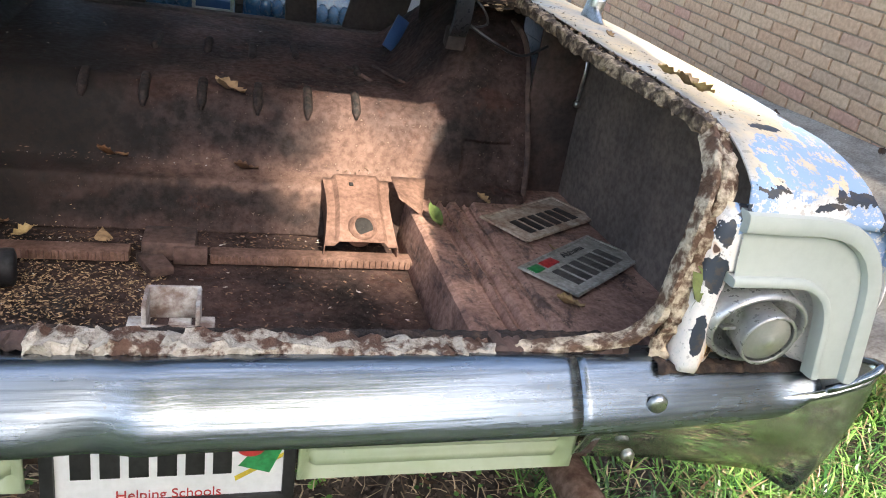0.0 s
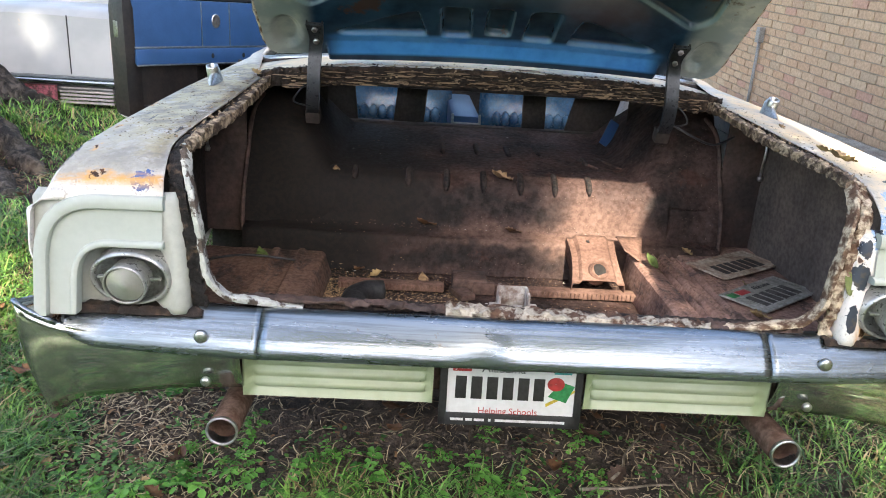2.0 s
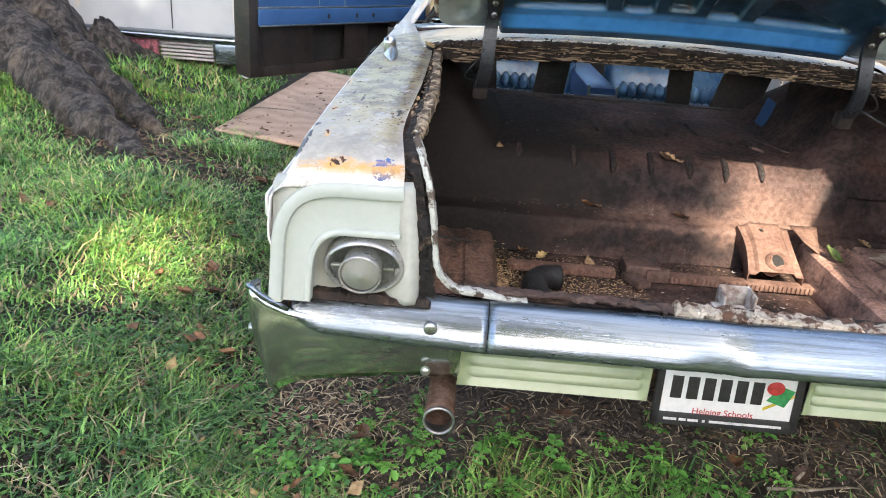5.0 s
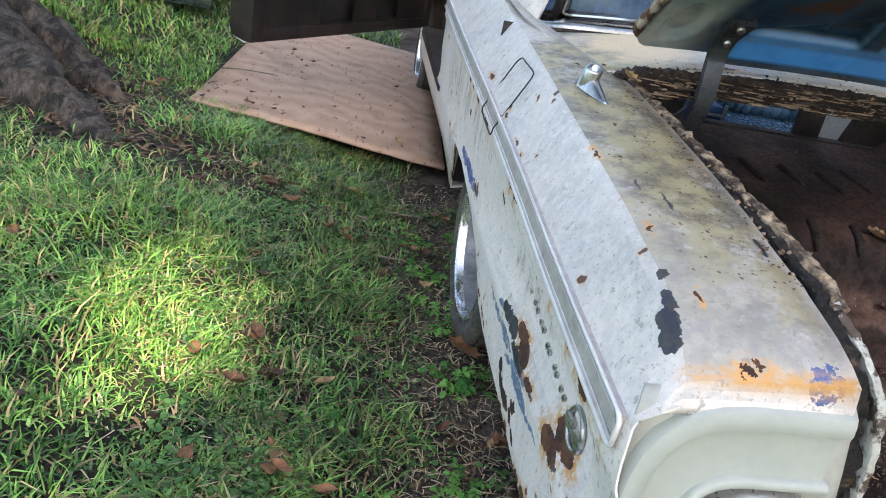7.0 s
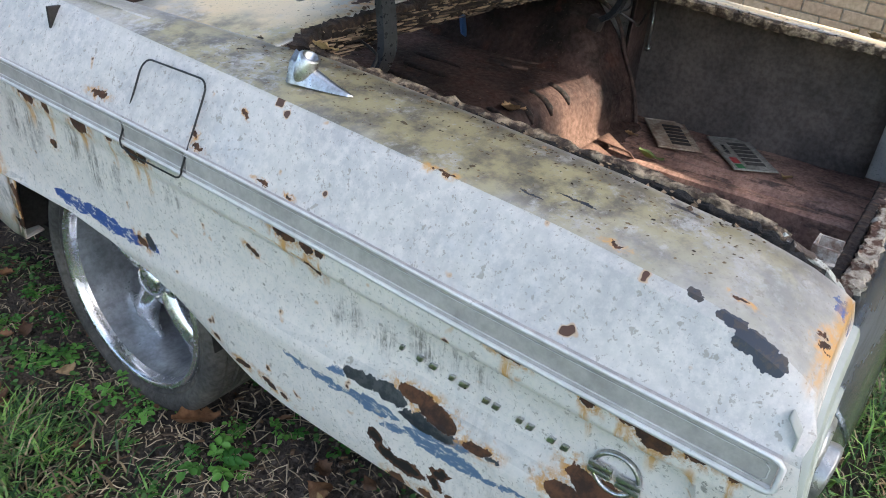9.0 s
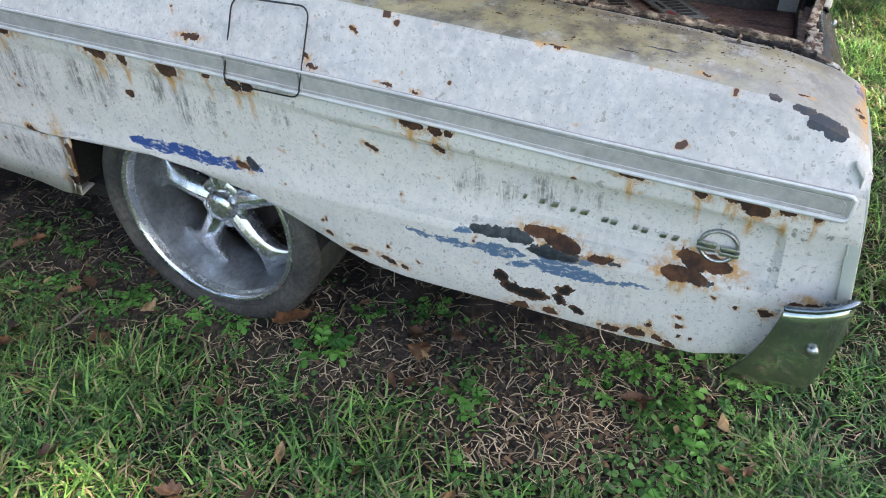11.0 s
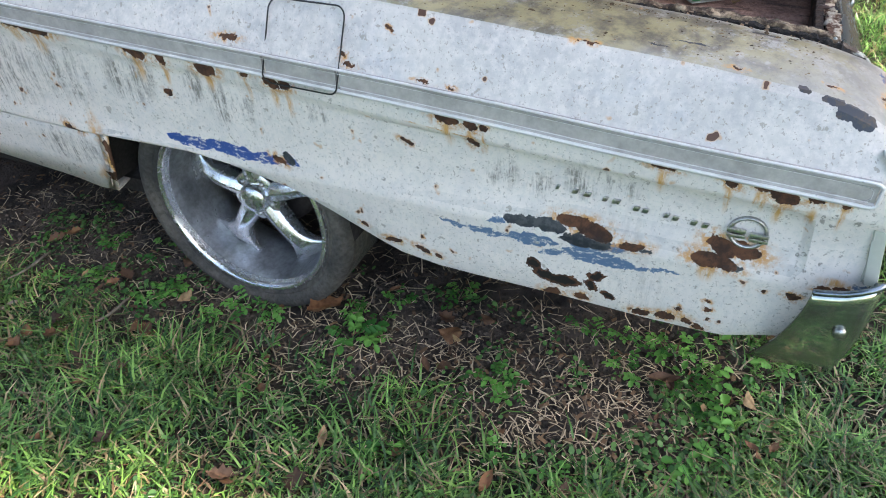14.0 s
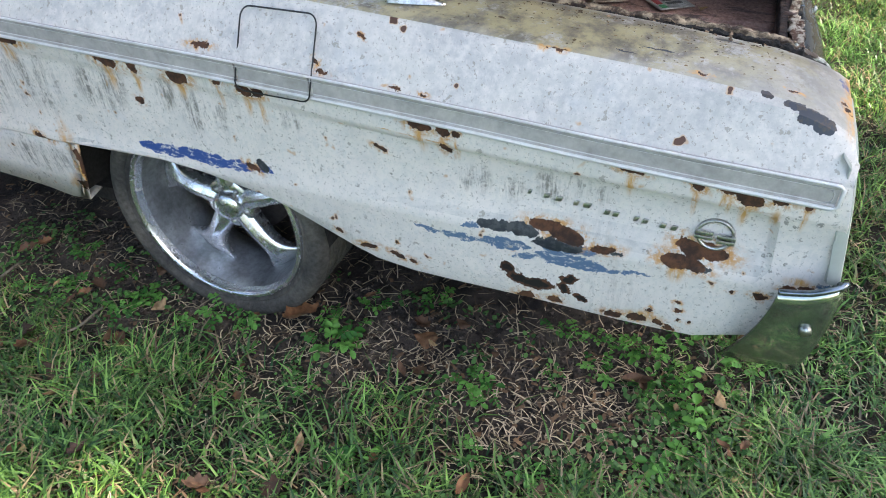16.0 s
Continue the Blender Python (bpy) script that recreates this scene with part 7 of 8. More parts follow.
for kind, mi, x, y, s, yaw, lab in ((0, 1, 0.055, 1.075, 0.085, 60, "pale curled leaf on the hump"), (1, 1, -0.20, 0.86, 0.05, 20, "yellow leaf on the trunk floor"), (0, 1, -0.05, 0.87, 0.06, 80, "tan leaf on the trunk floor"), (2, 2, 0.535, 0.80, 0.09, 10, "green pointed leaf beside the bracket"),
                                   (0, 1, 0.70, 0.94, 0.05, 30, "tan leaf on the shelf"), (1, 1, 0.80, 0.66, 0.05, 100, "yellow leaf between the old plates"), (0, 1, 0.72, 0.40, 0.06, 70, "tan leaf beside the plate"), (1, 2, -0.72, 0.80, 0.06, 40, "dull green leaf in the corner"),
                                   (2, 2, -0.66, 0.83, 0.08, -30, "dull green leaf in the corner"), (2, 2, -0.78, 0.84, 0.07, 110, "dull green leaf in the corner"), (0, 1, -0.36, 0.86, 0.05, -50, "tan leaf by the rail"), (1, 1, -0.52, 1.08, 0.035, 20, "yellow leaf on the hump"), (0, 0, -0.42, 0.90, 0.05, 140, "brown leaf by the rail"),
                                   (0, 0, 0.10, 0.985, 0.06, 95, "brown leaf on the step"), (0, 0, -0.2, 1.0, 0.07, 85, "brown leaf on the step")):
    leaf(kind, mi, x, y, floor_z(x, y) + 0.012, s, yaw, 12, label=lab)
leaf(1, 2, 0.745, 0.062, 0.745, 0.075, 10, 80, label="yellowing leaf caught in the gutter")
for x, y, s, yaw in ((0.775, 0.30, 0.06, 30), (0.782, 0.27, 0.05, 100), (0.77, 0.36, 0.045, 70), (-0.78, 1.02, 0.05, 40), (0.78, 0.62, 0.03, 10)):
    leaf(0, 1, x, y, lerp_table(SHOULDER, y)[0] + 0.035, s, yaw, 15, label="dead leaf caught in the gutter")


# crumbs of leaf, rust and lichen on the fender tops and the deck strip
rng = random.Random(41)
verts, faces = [], []
for i in range(900):
    if i < 520:
        y = rng.uniform(0.18, 1.20)
        x = -(0.79 + 0.16 * rng.random() ** 1.8)
    elif i < 640:
        y = rng.uniform(0.2, 1.1)
        x = 0.79 + 0.08 * rng.random() ** 1.8
    else:
        x, y = rng.uniform(-0.75, 0.75), 1.125 + 0.14 * rng.random() ** 1.6
    if abs(x) > 0.77:
        zs, xs_ = lerp_table(SHOULDER, y)
        z = zs + 0.0165 if abs(x) < 0.5 * (0.78 + xs_) else zs + 0.0165 - 0.010 * (abs(x) - 0.5 * (0.78 + xs_)) / 0.08
    else:
        z = arch(x, 1.009, 0.060) + 0.003
    r, a, b = rng.uniform(0.0008, 0.0024) * (2.2 if rng.random() < 0.05 else 1.0), rng.random() * 6.28, len(verts)
    long = rng.uniform(1.0, 2.2)
    for k in range(5):
        t = a + k * 1.257
        u, w = r * long * math.cos(k * 1.257), r * math.sin(k * 1.257) * rng.uniform(0.6, 1.2)
        verts.append((x + u * math.cos(a) - w * math.sin(a), y + u * math.sin(a) + w * math.cos(a), z + rng.uniform(0.0, 0.3) * r))
    verts.append((x, y, z + r * 0.7))
    for k in range(5):
        faces.append((b + k, b + (k + 1) % 5, b + 5))
m = Mat("deck_crumbs")
CRUMBS = m.done(m.mix(m.n("ShaderNodeNewGeometry").outputs["Random Per Island"], (0.03, 0.022, 0.016), (0.26, 0.18, 0.10)), 0.9)
tagged(mesh_ob("deck_litter", verts, faces, CRUMBS, None, "", False), "crumbs of dead leaf and rust lying on the fender tops", "litter", kind="stuff")
# ---- the yard ----
def ground_z(x, y):
    z = 0.20 * sstep(-1.05, -2.3, x) + 0.05 * sstep(-2.3, -4.0, x)
    z += 0.22 * math.exp(-((x + 3.35) ** 2 + (y - 3.75) ** 2) / 0.55)
    z += 0.30 * sstep(1.7, 3.1, x) * sstep(0.0, 2.0, y)
    z += 0.018 * fbm(x, y, 0.0, 0.9) + 0.008 * fbm(x, y, 3.0, 4.0)
    return z


def bare(x, y):
    """1 where the soil is bare: under and beside the car, and round the tree."""
    n = 0.22 * fbm(x, y, 7.0, 1.7)
    under = sstep(-1.28 + n, -1.0 + n, x) * sstep(1.35 + n, 1.0 + n, x + 0.42 * sstep(1.1, 0.8, y)) * sstep(0.12 + n, 0.40 + n, y) * sstep(5.6, 5.2, y)
    tree_ = 1.2 * math.exp(-((x + y * 0.0 + 2.6) ** 2 / 0.22 + (y - 2.72) ** 2 / 0.22)) + 1.0 * math.exp(-((x + 2.1) ** 2 / 0.16 + (y - 2.25) ** 2 / 0.04))
    return min(1.0, max(under, tree_))


xs = list(np.arange(-5.0, 4.01, 0.06))
ys = list(np.arange(-2.0, 8.01, 0.06))
far = [6.0, 9.0, 15.0, 30.0, 80.0, 250.0, 900.0]
xs = [-q - 1 for q in far[::-1]] + xs + far
ys = [-q for q in far[::-1]] + ys + [q + 4 for q in far]
rows = []
for y in ys:
    rows.append([(x, y, ground_z(x, y) if -12 < x < 12 and -12 < y < 14 else ground_z(max(-6, min(6, x)), max(-6, min(9, y)))) for x in xs])
v, f = grid(rows)
m = Mat("soil_and_turf")
sx = m.n("ShaderNodeSeparateXYZ")
m.put(sx.inputs[0], m.pos)
wob = m.math("MULTIPLY", m.math("SUBTRACT", m.noise(1.7, 4.0), 0.5), 0.9)
soil = m.mix(m.ramp(m.noise(6.0, 6.0, 0.7), 0.35, 0.65), (0.026, 0.019, 0.016), (0.115, 0.088, 0.072))
soil = m.mix(m.ramp(m.noise(1.3, 3.0), 0.6, 0.75), soil, (0.10, 0.085, 0.078))
turf = m.mix(m.ramp(m.noise(9.0, 6.0, 0.7), 0.35, 0.65), (0.010, 0.011, 0.006), (0.050, 0.036, 0.022))
thin = m.math("ADD", m.math("MULTIPLY", m.math("SUBTRACT", m.noise(3.0, 5.0, 0.7), 0.5), 0.9), m.math("MAXIMUM", m.ramp(sx.outputs["Y"], -0.5, -1.7), m.math("MAXIMUM", m.ramp(sx.outputs["X"], -3.2, -4.4), m.math("MAXIMUM", m.ramp(sx.outputs["X"], 2.3, 3.1), m.ramp(sx.outputs["Y"], 7.0, 8.0)))))
turf = m.mix(m.ramp(thin, 0.15, 0.8), turf, m.mix(m.ramp(m.noise(5.0, 6.0, 0.7), 0.35, 0.65), (0.05, 0.105, 0.024), (0.105, 0.165, 0.045)))
px = m.math("ADD", sx.outputs["X"], wob)
py = m.math("ADD", sx.outputs["Y"], wob)
k = m.math("MULTIPLY", m.math("MULTIPLY", m.ramp(px, -1.35, -1.0), m.ramp(px, 1.1, 1.4, 1.0, 0.0)), m.ramp(py, 0.05, 0.4))
col = m.mix(k, turf, soil)
m.bump(m.math("ADD", m.noise(30.0, 6.0, 0.7), m.noise(110.0, 4.0)), 1.0, 0.03)
SOIL = m.done(col, 0.95)
tagged(mesh_ob("ground", v, f, SOIL), "dark bare soil and thin turf of a shaded yard", "ground", kind="structure")

# ---- grass blades ----
def blade_field(name, n, region, seed, label, hmin, hmax, width, density, material):
    r = np.random.RandomState(seed)
    verts, faces = [], []
    x0, x1, y0, y1 = region
    made = 0
    for i in range(n):
        x, y = r.uniform(x0, x1), r.uniform(y0, y1)
        d = density(x, y)
        if r.rand() > d:
            continue
        z = ground_z(x, y) - 0.005
        h = r.uniform(hmin, hmax) * (0.75 + 0.5 * noise.noise(Vector((x * 2.1, y * 2.1, 5))))
        a = r.uniform(0, 6.283)
        lean = r.uniform(0.4, 2.1) * h
        w = width * r.uniform(0.6, 1.4)
        dx, dy = math.cos(a), math.sin(a)
        px, py = -dy * w, dx * w
        b = len(verts)
        verts += [(x - px, y - py, z), (x + px, y + py, z), (x + dx * lean * 0.35 + px * 0.8, y + dy * lean * 0.35 + py * 0.8, z + h * 0.62), (x + dx * lean * 0.35 - px * 0.8, y + dy * lean * 0.35 - py * 0.8, z + h * 0.62), (x + dx * lean, y + dy * lean, z + h * r.uniform(0.75, 1.0))]
        faces += [(b, b + 1, b + 2, b + 3), (b + 3, b + 2, b + 4)]
        made += 1
    return tagged(mesh_ob(name, verts, faces, material, None, "", False), label, "grass", kind="stuff")


def leafy(m, colour, rough, share):
    """A thin leaf: some of the light comes through it."""
    m.done(colour, rough)
    thin = m.n("ShaderNodeBsdfTranslucent")
    both = m.n("ShaderNodeMixShader")
    out = m.t.nodes["Material Output"]
    m.put(thin.inputs["Color"], colour)
    m.put(both.inputs[0], share)
    m.t.links.new(m.b.outputs[0], both.inputs[1])
    m.t.links.new(thin.outputs[0], both.inputs[2])
    m.t.links.new(both.outputs[0], out.inputs["Surface"])
    return m.m


m = Mat("grass_blade")
rnd = m.n("ShaderNodeNewGeometry").outputs["Random Per Island"]
c = m.mix(m.math("POWER", rnd, 1.6), (0.020, 0.092, 0.020), (0.32, 0.60, 0.15))
c = m.mix(m.ramp(m.math("FRACT", m.math("MULTIPLY", rnd, 37.0)), 0.80, 0.84), c, m.mix(m.math("FRACT", m.math("MULTIPLY", rnd, 911.0)), (0.16, 0.095, 0.055), (0.58, 0.46, 0.29)))
c = m.mix(m.ramp(m.noise(1.1, 3.0), 0.4, 0.65), c, m.mix(1.0, c, (1.15, 1.02, 0.9), "MULTIPLY"))
c = m.mix(m.ramp(m.noise(8.0, 4.0, 0.6), 0.38, 0.62), m.mix(1.0, c, (0.50, 0.56, 0.56), "MULTIPLY"), c)
# blades further left are coloured brighter for the stronger light there
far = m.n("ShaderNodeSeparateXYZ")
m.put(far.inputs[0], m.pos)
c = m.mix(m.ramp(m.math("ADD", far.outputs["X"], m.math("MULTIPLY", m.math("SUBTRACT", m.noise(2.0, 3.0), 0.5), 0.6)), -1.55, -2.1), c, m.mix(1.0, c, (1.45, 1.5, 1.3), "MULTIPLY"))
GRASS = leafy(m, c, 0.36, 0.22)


def turf_density(x, y):
    b = bare(x, y)
    if 1.0 > abs(x) and y > 0.35 and not (x > 0.70 and y < 0.95):
        return 0.0
    if -2.13 < x < -0.84 and 3.00 - 0.03 * (x + 2.16) < y < 5.4:
        return 0.0
    return sstep(-4.5, -3.1, x) ** (0 if y > 3.4 else 1) * sstep(-1.8, -0.4, y) * (1 - b) ** 1.5 * (0.35 + 0.65 * sstep(-0.2, 0.2, fbm(x, y, 2.0, 3.5))) * (0.6 + 0.4 * sstep(-0.25, 0.25, fbm(x, y, 2.0, 1.3))) + 0.012


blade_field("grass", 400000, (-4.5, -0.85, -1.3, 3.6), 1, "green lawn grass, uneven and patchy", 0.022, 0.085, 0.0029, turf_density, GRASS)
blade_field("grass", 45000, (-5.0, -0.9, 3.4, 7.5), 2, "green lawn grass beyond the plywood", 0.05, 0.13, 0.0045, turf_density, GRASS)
blade_field("grass", 92000, (-0.95, 3.05, -1.5, 1.2), 3, "short sunlit grass behind the bumper", 0.03, 0.095, 0.0028, turf_density, GRASS)
blade_field("grass", 5000, (1.0, 3.2, 1.2, 7.0), 4, "grass strip along the house wall", 0.03, 0.09, 0.0040, turf_density, GRASS)
m = Mat("straw")
rnd = m.n("ShaderNodeNewGeometry").outputs["Random Per Island"]
STRAW = m.done(m.mix(rnd, (0.12, 0.080, 0.050), (0.62, 0.50, 0.34)), 0.8)


# ---- low weeds ----
m = Mat("weed_leaf")
info = m.n("ShaderNodeObjectInfo").outputs["Random"]
c = m.mix(info, (0.040, 0.17, 0.030), (0.20, 0.47, 0.095))
m.bump(m.noise(150.0), 0.3, 0.002)
WEED = leafy(m, c, 0.45, 0.35)


def sprig_mesh(seed):
    """One arching stem with pairs of notched leaflets along it and one at its tip, all of one piece."""
    r = random.Random(seed)
    verts, faces = [], []

    def leaflet(root, a, size, tilt, roll):
        c = verts[root]
        ca, sa = math.cos(a), math.sin(a)
        outline = [(0.08, 0.10), (0.30, 0.34), (0.48, 0.30), (0.62, 0.40), (0.80, 0.28), (0.92, 0.24), (1.0, 0.0)]
        full = outline + [(p, -q) for p, q in outline[-2::-1]]
        b = len(verts)
        for p, q in full:
            h = 0.30 * abs(q) + tilt * p - 0.35 * p * p + roll * q
            verts.append((c[0] + size * (p * ca - q * sa), c[1] + size * (p * sa + q * ca), c[2] + size * h))
        for i in range(len(full) - 1):
            faces.append((root, b + i, b + 1 + i))

    reach, pairs = 0.062 * r.uniform(0.75, 1.15), r.choice((2, 3, 4))
    high, side = reach * r.uniform(0.25, 0.7), reach * r.uniform(-0.2, 0.2)
    line = [(reach * t, side * t * t, high * math.sin(t * 2.0) / 0.91) for t in np.linspace(0, 1, 7)]
    for p in line:
        verts += [(p[0], p[1] - 0.0009, p[2]), (p[0], p[1] + 0.0009, p[2])]
    faces += [(2 * i, 2 * i + 1, 2 * i + 3, 2 * i + 2) for i in range(6)]
    for k in range(pairs):
        root = 2 * (5 - int(k * 4 / pairs))
        size = 0.020 * r.uniform(0.75, 1.15) * (1.0 - 0.13 * k)
        for j in (-1, 1):
            leaflet(root + (j > 0), j * r.uniform(0.95, 1.35), size, r.uniform(-0.1, 0.4), j * r.uniform(-0.3, 0.2))
    leaflet(12, r.uniform(-0.3, 0.3), 0.023 * r.uniform(0.8, 1.2), r.uniform(-0.2, 0.3), r.uniform(-0.2, 0.2))
    me = bpy.data.meshes.new("sprig")
    me.from_pydata(verts, [], faces)
    me.materials.append(WEED)
    me.shade_smooth()
    return me


SPRIGS = [sprig_mesh(i) for i in range(12)]
rng = random.Random(21)


def weed(x, y, s):
    ob = new("weed")
    ob.matrix_basis = pose(x, y, ground_z(x, y) - 0.002, 0, 0, rng.uniform(0, 360)) @ Matrix.Scale(s, 4)
    tagged(ob, "small bright green weed with notched leaflets, growing in soil", "weed", "weeds round the car")
    n = rng.choice((4, 5, 6, 7))
    for k in range(n):
        stem = new("sprig", SPRIGS[rng.randrange(12)])
        stem.parent = ob
        stem.matrix_basis = pose(0, 0, 0, rng.uniform(-14, 14), rng.uniform(-16, 10), 360 * (k + rng.random() * 0.8) / n) @ Matrix.Scale(rng.uniform(0.6, 1.2), 4)


for x, y, s in ((-0.995, 1.187, 1.2), (-0.97, 1.15, 1.0), (-0.922, 1.151, 0.9), (-1.153, 1.177, 0.6), (-1.256, 1.37, 0.7), (-0.984, 1.557, 1.0), (-0.96, 1.47, 0.9), (-1.031, 1.85, 1.1), (-0.80, 1.13, 0.7), (-0.705, 0.966, 0.8), (-1.054, 0.763, 1.0), (-0.99, 0.75, 0.9), (-1.37, 0.914, 1.0), (-1.363, 0.988, 0.8),
                (-0.71, 0.52, 0.8), (-0.70, 0.59, 0.7), (-0.69, 0.47, 0.8), (-0.82, 0.437, 0.9), (-0.875, 0.552, 0.6), (-1.015, 0.693, 0.6), (-0.82, 0.25, 1.2), (-0.86, 0.29, 1.0), (-0.69, 0.27, 1.0), (-0.989, 0.176, 1.3), (-0.93, 0.20, 1.1), (-1.09, 0.187, 1.0), (-0.66, 0.06, 1.0), (-0.80, 0.11, 0.8), (-1.264, 0.488, 0.9), (-1.122, 0.263, 0.8),
                (-0.35, 0.30, 1.2), (-0.25, 0.33, 1.1), (-0.05, 0.30, 1.2), (0.05, 0.25, 1.3), (-0.15, 0.42, 0.9), (0.30, 0.52, 1.0), (0.02, 0.55, 0.9), (-0.55, 0.24, 1.2), (-0.70, 0.35, 0.9), (0.2, 0.2, 1.1), (-0.45, 0.15, 1.3), (-0.30, 0.12, 1.2), (-0.12, 0.16, 1.1)):
    weed(x, y, s)
for i in range(58):
    if i < 24:
        x, y = rng.uniform(-1.10, -0.75), rng.uniform(1.2, 2.4)
    elif i < 42:
        x, y = rng.uniform(-0.8, 0.9), rng.uniform(0.05, 0.45)
    else:
        x, y = rng.uniform(-2.1, -1.1), rng.uniform(0.1, 2.4)
    weed(x, y, rng.uniform(0.45, 0.85))

# fallen leaves on the ground
for i in range(200):
    if i < 55 or i > 170:
        x, y = rng.uniform(-1.7, -0.75), rng.uniform(0.0, 2.4)
    elif i < 80 or i > 110:
        x, y = rng.uniform(-2.6, -1.2), rng.uniform(0.2, 3.2)
    else:
        x, y = rng.uniform(-0.8, 1.6), rng.uniform(0.0, 0.7)
    leaf(rng.randrange(3), 0 if rng.random() < 0.86 else 1, x, y, ground_z(x, y) + 0.018 + 0.02 * rng.random(), 0.022 + 0.065 * rng.random() ** 1.6, rng.uniform(0, 360), rng.uniform(-25, 25), "fallen leaves on the ground", "fallen dry brown leaf")
leaf(0, 0, -0.945, 1.300, 0.050, 0.12, 60, 10, "fallen leaves on the ground", "large brown leaf against the tyre")
# twigs
TWIG = blotchy("grey_twig", (0.16, 0.13, 0.10), (0.30, 0.26, 0.21), 30.0, 0.9)
for x, y, L, a in ((-1.02, 2.30, 0.22, 170), (-1.1, 1.9, 0.18, 165), (0.35, 0.30, 0.30, 60), (0.25, 0.25, 0.28, 10), (-1.25, 2.2, 0.15, 150), (-2.1, 3.5, 0.3, 10)):
    pts = [(x + L * t * math.cos(radians(a)) + 0.012 * math.sin(9 * t), y + L * t * math.sin(radians(a)) + 0.012 * math.cos(7 * t), ground_z(x, y) + 0.018 + 0.01 * math.sin(4 * t)) for t in np.linspace(0, 1, 8)]
    v, f = tube_data(pts, [0.005 - 0.0004 * i for i in range(8)], 6)
    tagged(mesh_ob("twig", v, f, TWIG), "thin dry twig on the ground", "twig", "twigs on the ground")

# ---- plywood sheet ----
m = Mat("weathered_plywood")
ring = m.n("ShaderNodeTexWave")
ring.wave_type = "RINGS"
m.put(ring.inputs["Vector"], m.vec("MULTIPLY", m.vec("ADD", m.pos, (1.55, -3.75, 0)), (1.0, 0.45, 0.0)))
m.put(ring.inputs["Scale"], 3.4), m.put(ring.inputs["Distortion"], 14.0), m.put(ring.inputs["Detail"], 2.0), m.put(ring.inputs["Detail Scale"], 0.7)
c = m.mix(ring.outputs["Fac"], (0.48, 0.325, 0.23), (0.40, 0.26, 0.18))
c = m.mix(m.ramp(m.noise(3.5, 6.0, 0.7), 0.5, 0.75, 0.0, 0.7), c, (0.22, 0.14, 0.10))
c = m.mix(m.ramp(m.noise(40.0, 4.0, 0.7, stretch=(1.0, 0.3, 1.0)), 0.60, 0.66, 0.0, 0.8), c, (0.10, 0.065, 0.045))
m.bump(ring.outputs["Fac"], 0.2, 0.003)
PLY = m.done(c, 0.8)
A, B, C, Dd = Vector((-2.14, 2.93, 0.21)), Vector((-0.87, 2.90, 0.06)), Vector((-0.78, 5.34, 0.08)), Vector((-2.02, 5.36, 0.21))
rows = []
for i in range(26):
    row = []
    for j in range(14):
        p = A.lerp(B, j / 13).lerp(Dd.lerp(C, j / 13), i / 25)
        if i == 0:
            p.y += 0.02 * fbm(p.x * 6, 1)
        row.append((p.x, p.y, p.z + 0.006 * fbm(p.x, p.y, 8, 1.2)))
    rows.append(row)
v, f = grid(rows)
tagged(thick(mesh_ob("plywood_sheet", v, f, PLY), 0.014, -1.0), "weathered plywood sheet lying on the grass under the open door", "plywood")
for i in range(26):
    x, y = rng.uniform(-2.0, -1.05), rng.uniform(2.95, 5.0)
    leaf(2, 0, x, y, 0.078 - 0.12 * (x + 0.87), rng.uniform(0.02, 0.05), rng.uniform(0, 360), 5, "bits on the plywood", "scrap of dead leaf on the plywood")
leaf(0, 1, -1.12, 3.02, 0.12, 0.07, 40, 20, "bits on the plywood", "orange-brown leaf on the plywood")

# ---- tree ----
tree = empty("tree", "big shade tree with ridged grey bark and spreading roots", "tree")
m = Mat("ridged_bark")
b1 = m.noise(11.0, 6.0, 0.7, stretch=(1.0, 1.0, 0.35))
b2 = m.noise(38.0, 5.0, 0.7, stretch=(1.0, 1.0, 0.5))
c = m.mix(m.ramp(b1, 0.42, 0.56), (0.014, 0.011, 0.009), (0.145, 0.115, 0.093))
c = m.mix(m.ramp(b2, 0.40, 0.60, 0.7, 0.0), c, (0.030, 0.023, 0.018))
c = m.mix(m.ramp(m.noise(2.4, 4.0), 0.60, 0.72, 0.0, 0.6), c, (0.30, 0.22, 0.155))
m.bump(m.math("ADD", b1, m.math("MULTIPLY", b2, 0.6)), 1.0, 0.09)
BARK = m.done(c, 0.92)
TX, TY = -4.15, 4.0
rows = []
for t in np.linspace(0, 1, 110):
    z = 0.0 + 3.2 * t ** 1.5
    row = []
    for k in range(150):
        a = 2 * math.pi * k / 150
        flare = math.exp(-z / 0.30)
        lobes = 0.0
        for la, strength, wid in ((-0.75, 0.95, 0.25), (0.35, 0.55, 0.3), (-2.0, 0.5, 0.35), (2.2, 0.5, 0.3), (3.6, 0.4, 0.4)):
            d = math.atan2(math.sin(a - la), math.cos(a - la))
            lobes += strength * math.exp(-(d / wid) ** 2)
        r = 0.36 - 0.03 * z + flare * (0.12 + 0.85 * lobes * math.exp(-z / 0.22)) + 0.02 * fbm(math.cos(a) * 3, math.sin(a) * 3, z * 1.5, 1.5) + 0.012 * math.sin(a * 17 + 3 * fbm(a, z)) - 0.045 * max(0.0, 0.35 - abs(noise.noise(Vector((math.cos(a) * 5.5, math.sin(a) * 5.5, z * 1.9))))) + 0.012 * noise.noise(Vector((math.cos(a) * 14, math.sin(a) * 14, z * 9)))
        row.append((TX - 0.20 * z + r * math.cos(a), TY + 0.06 * z + r * math.sin(a), ground_z(TX, TY) * 0.4 + z - 0.05))
    rows.append(row)
v, f = grid(rows, close_v=True)
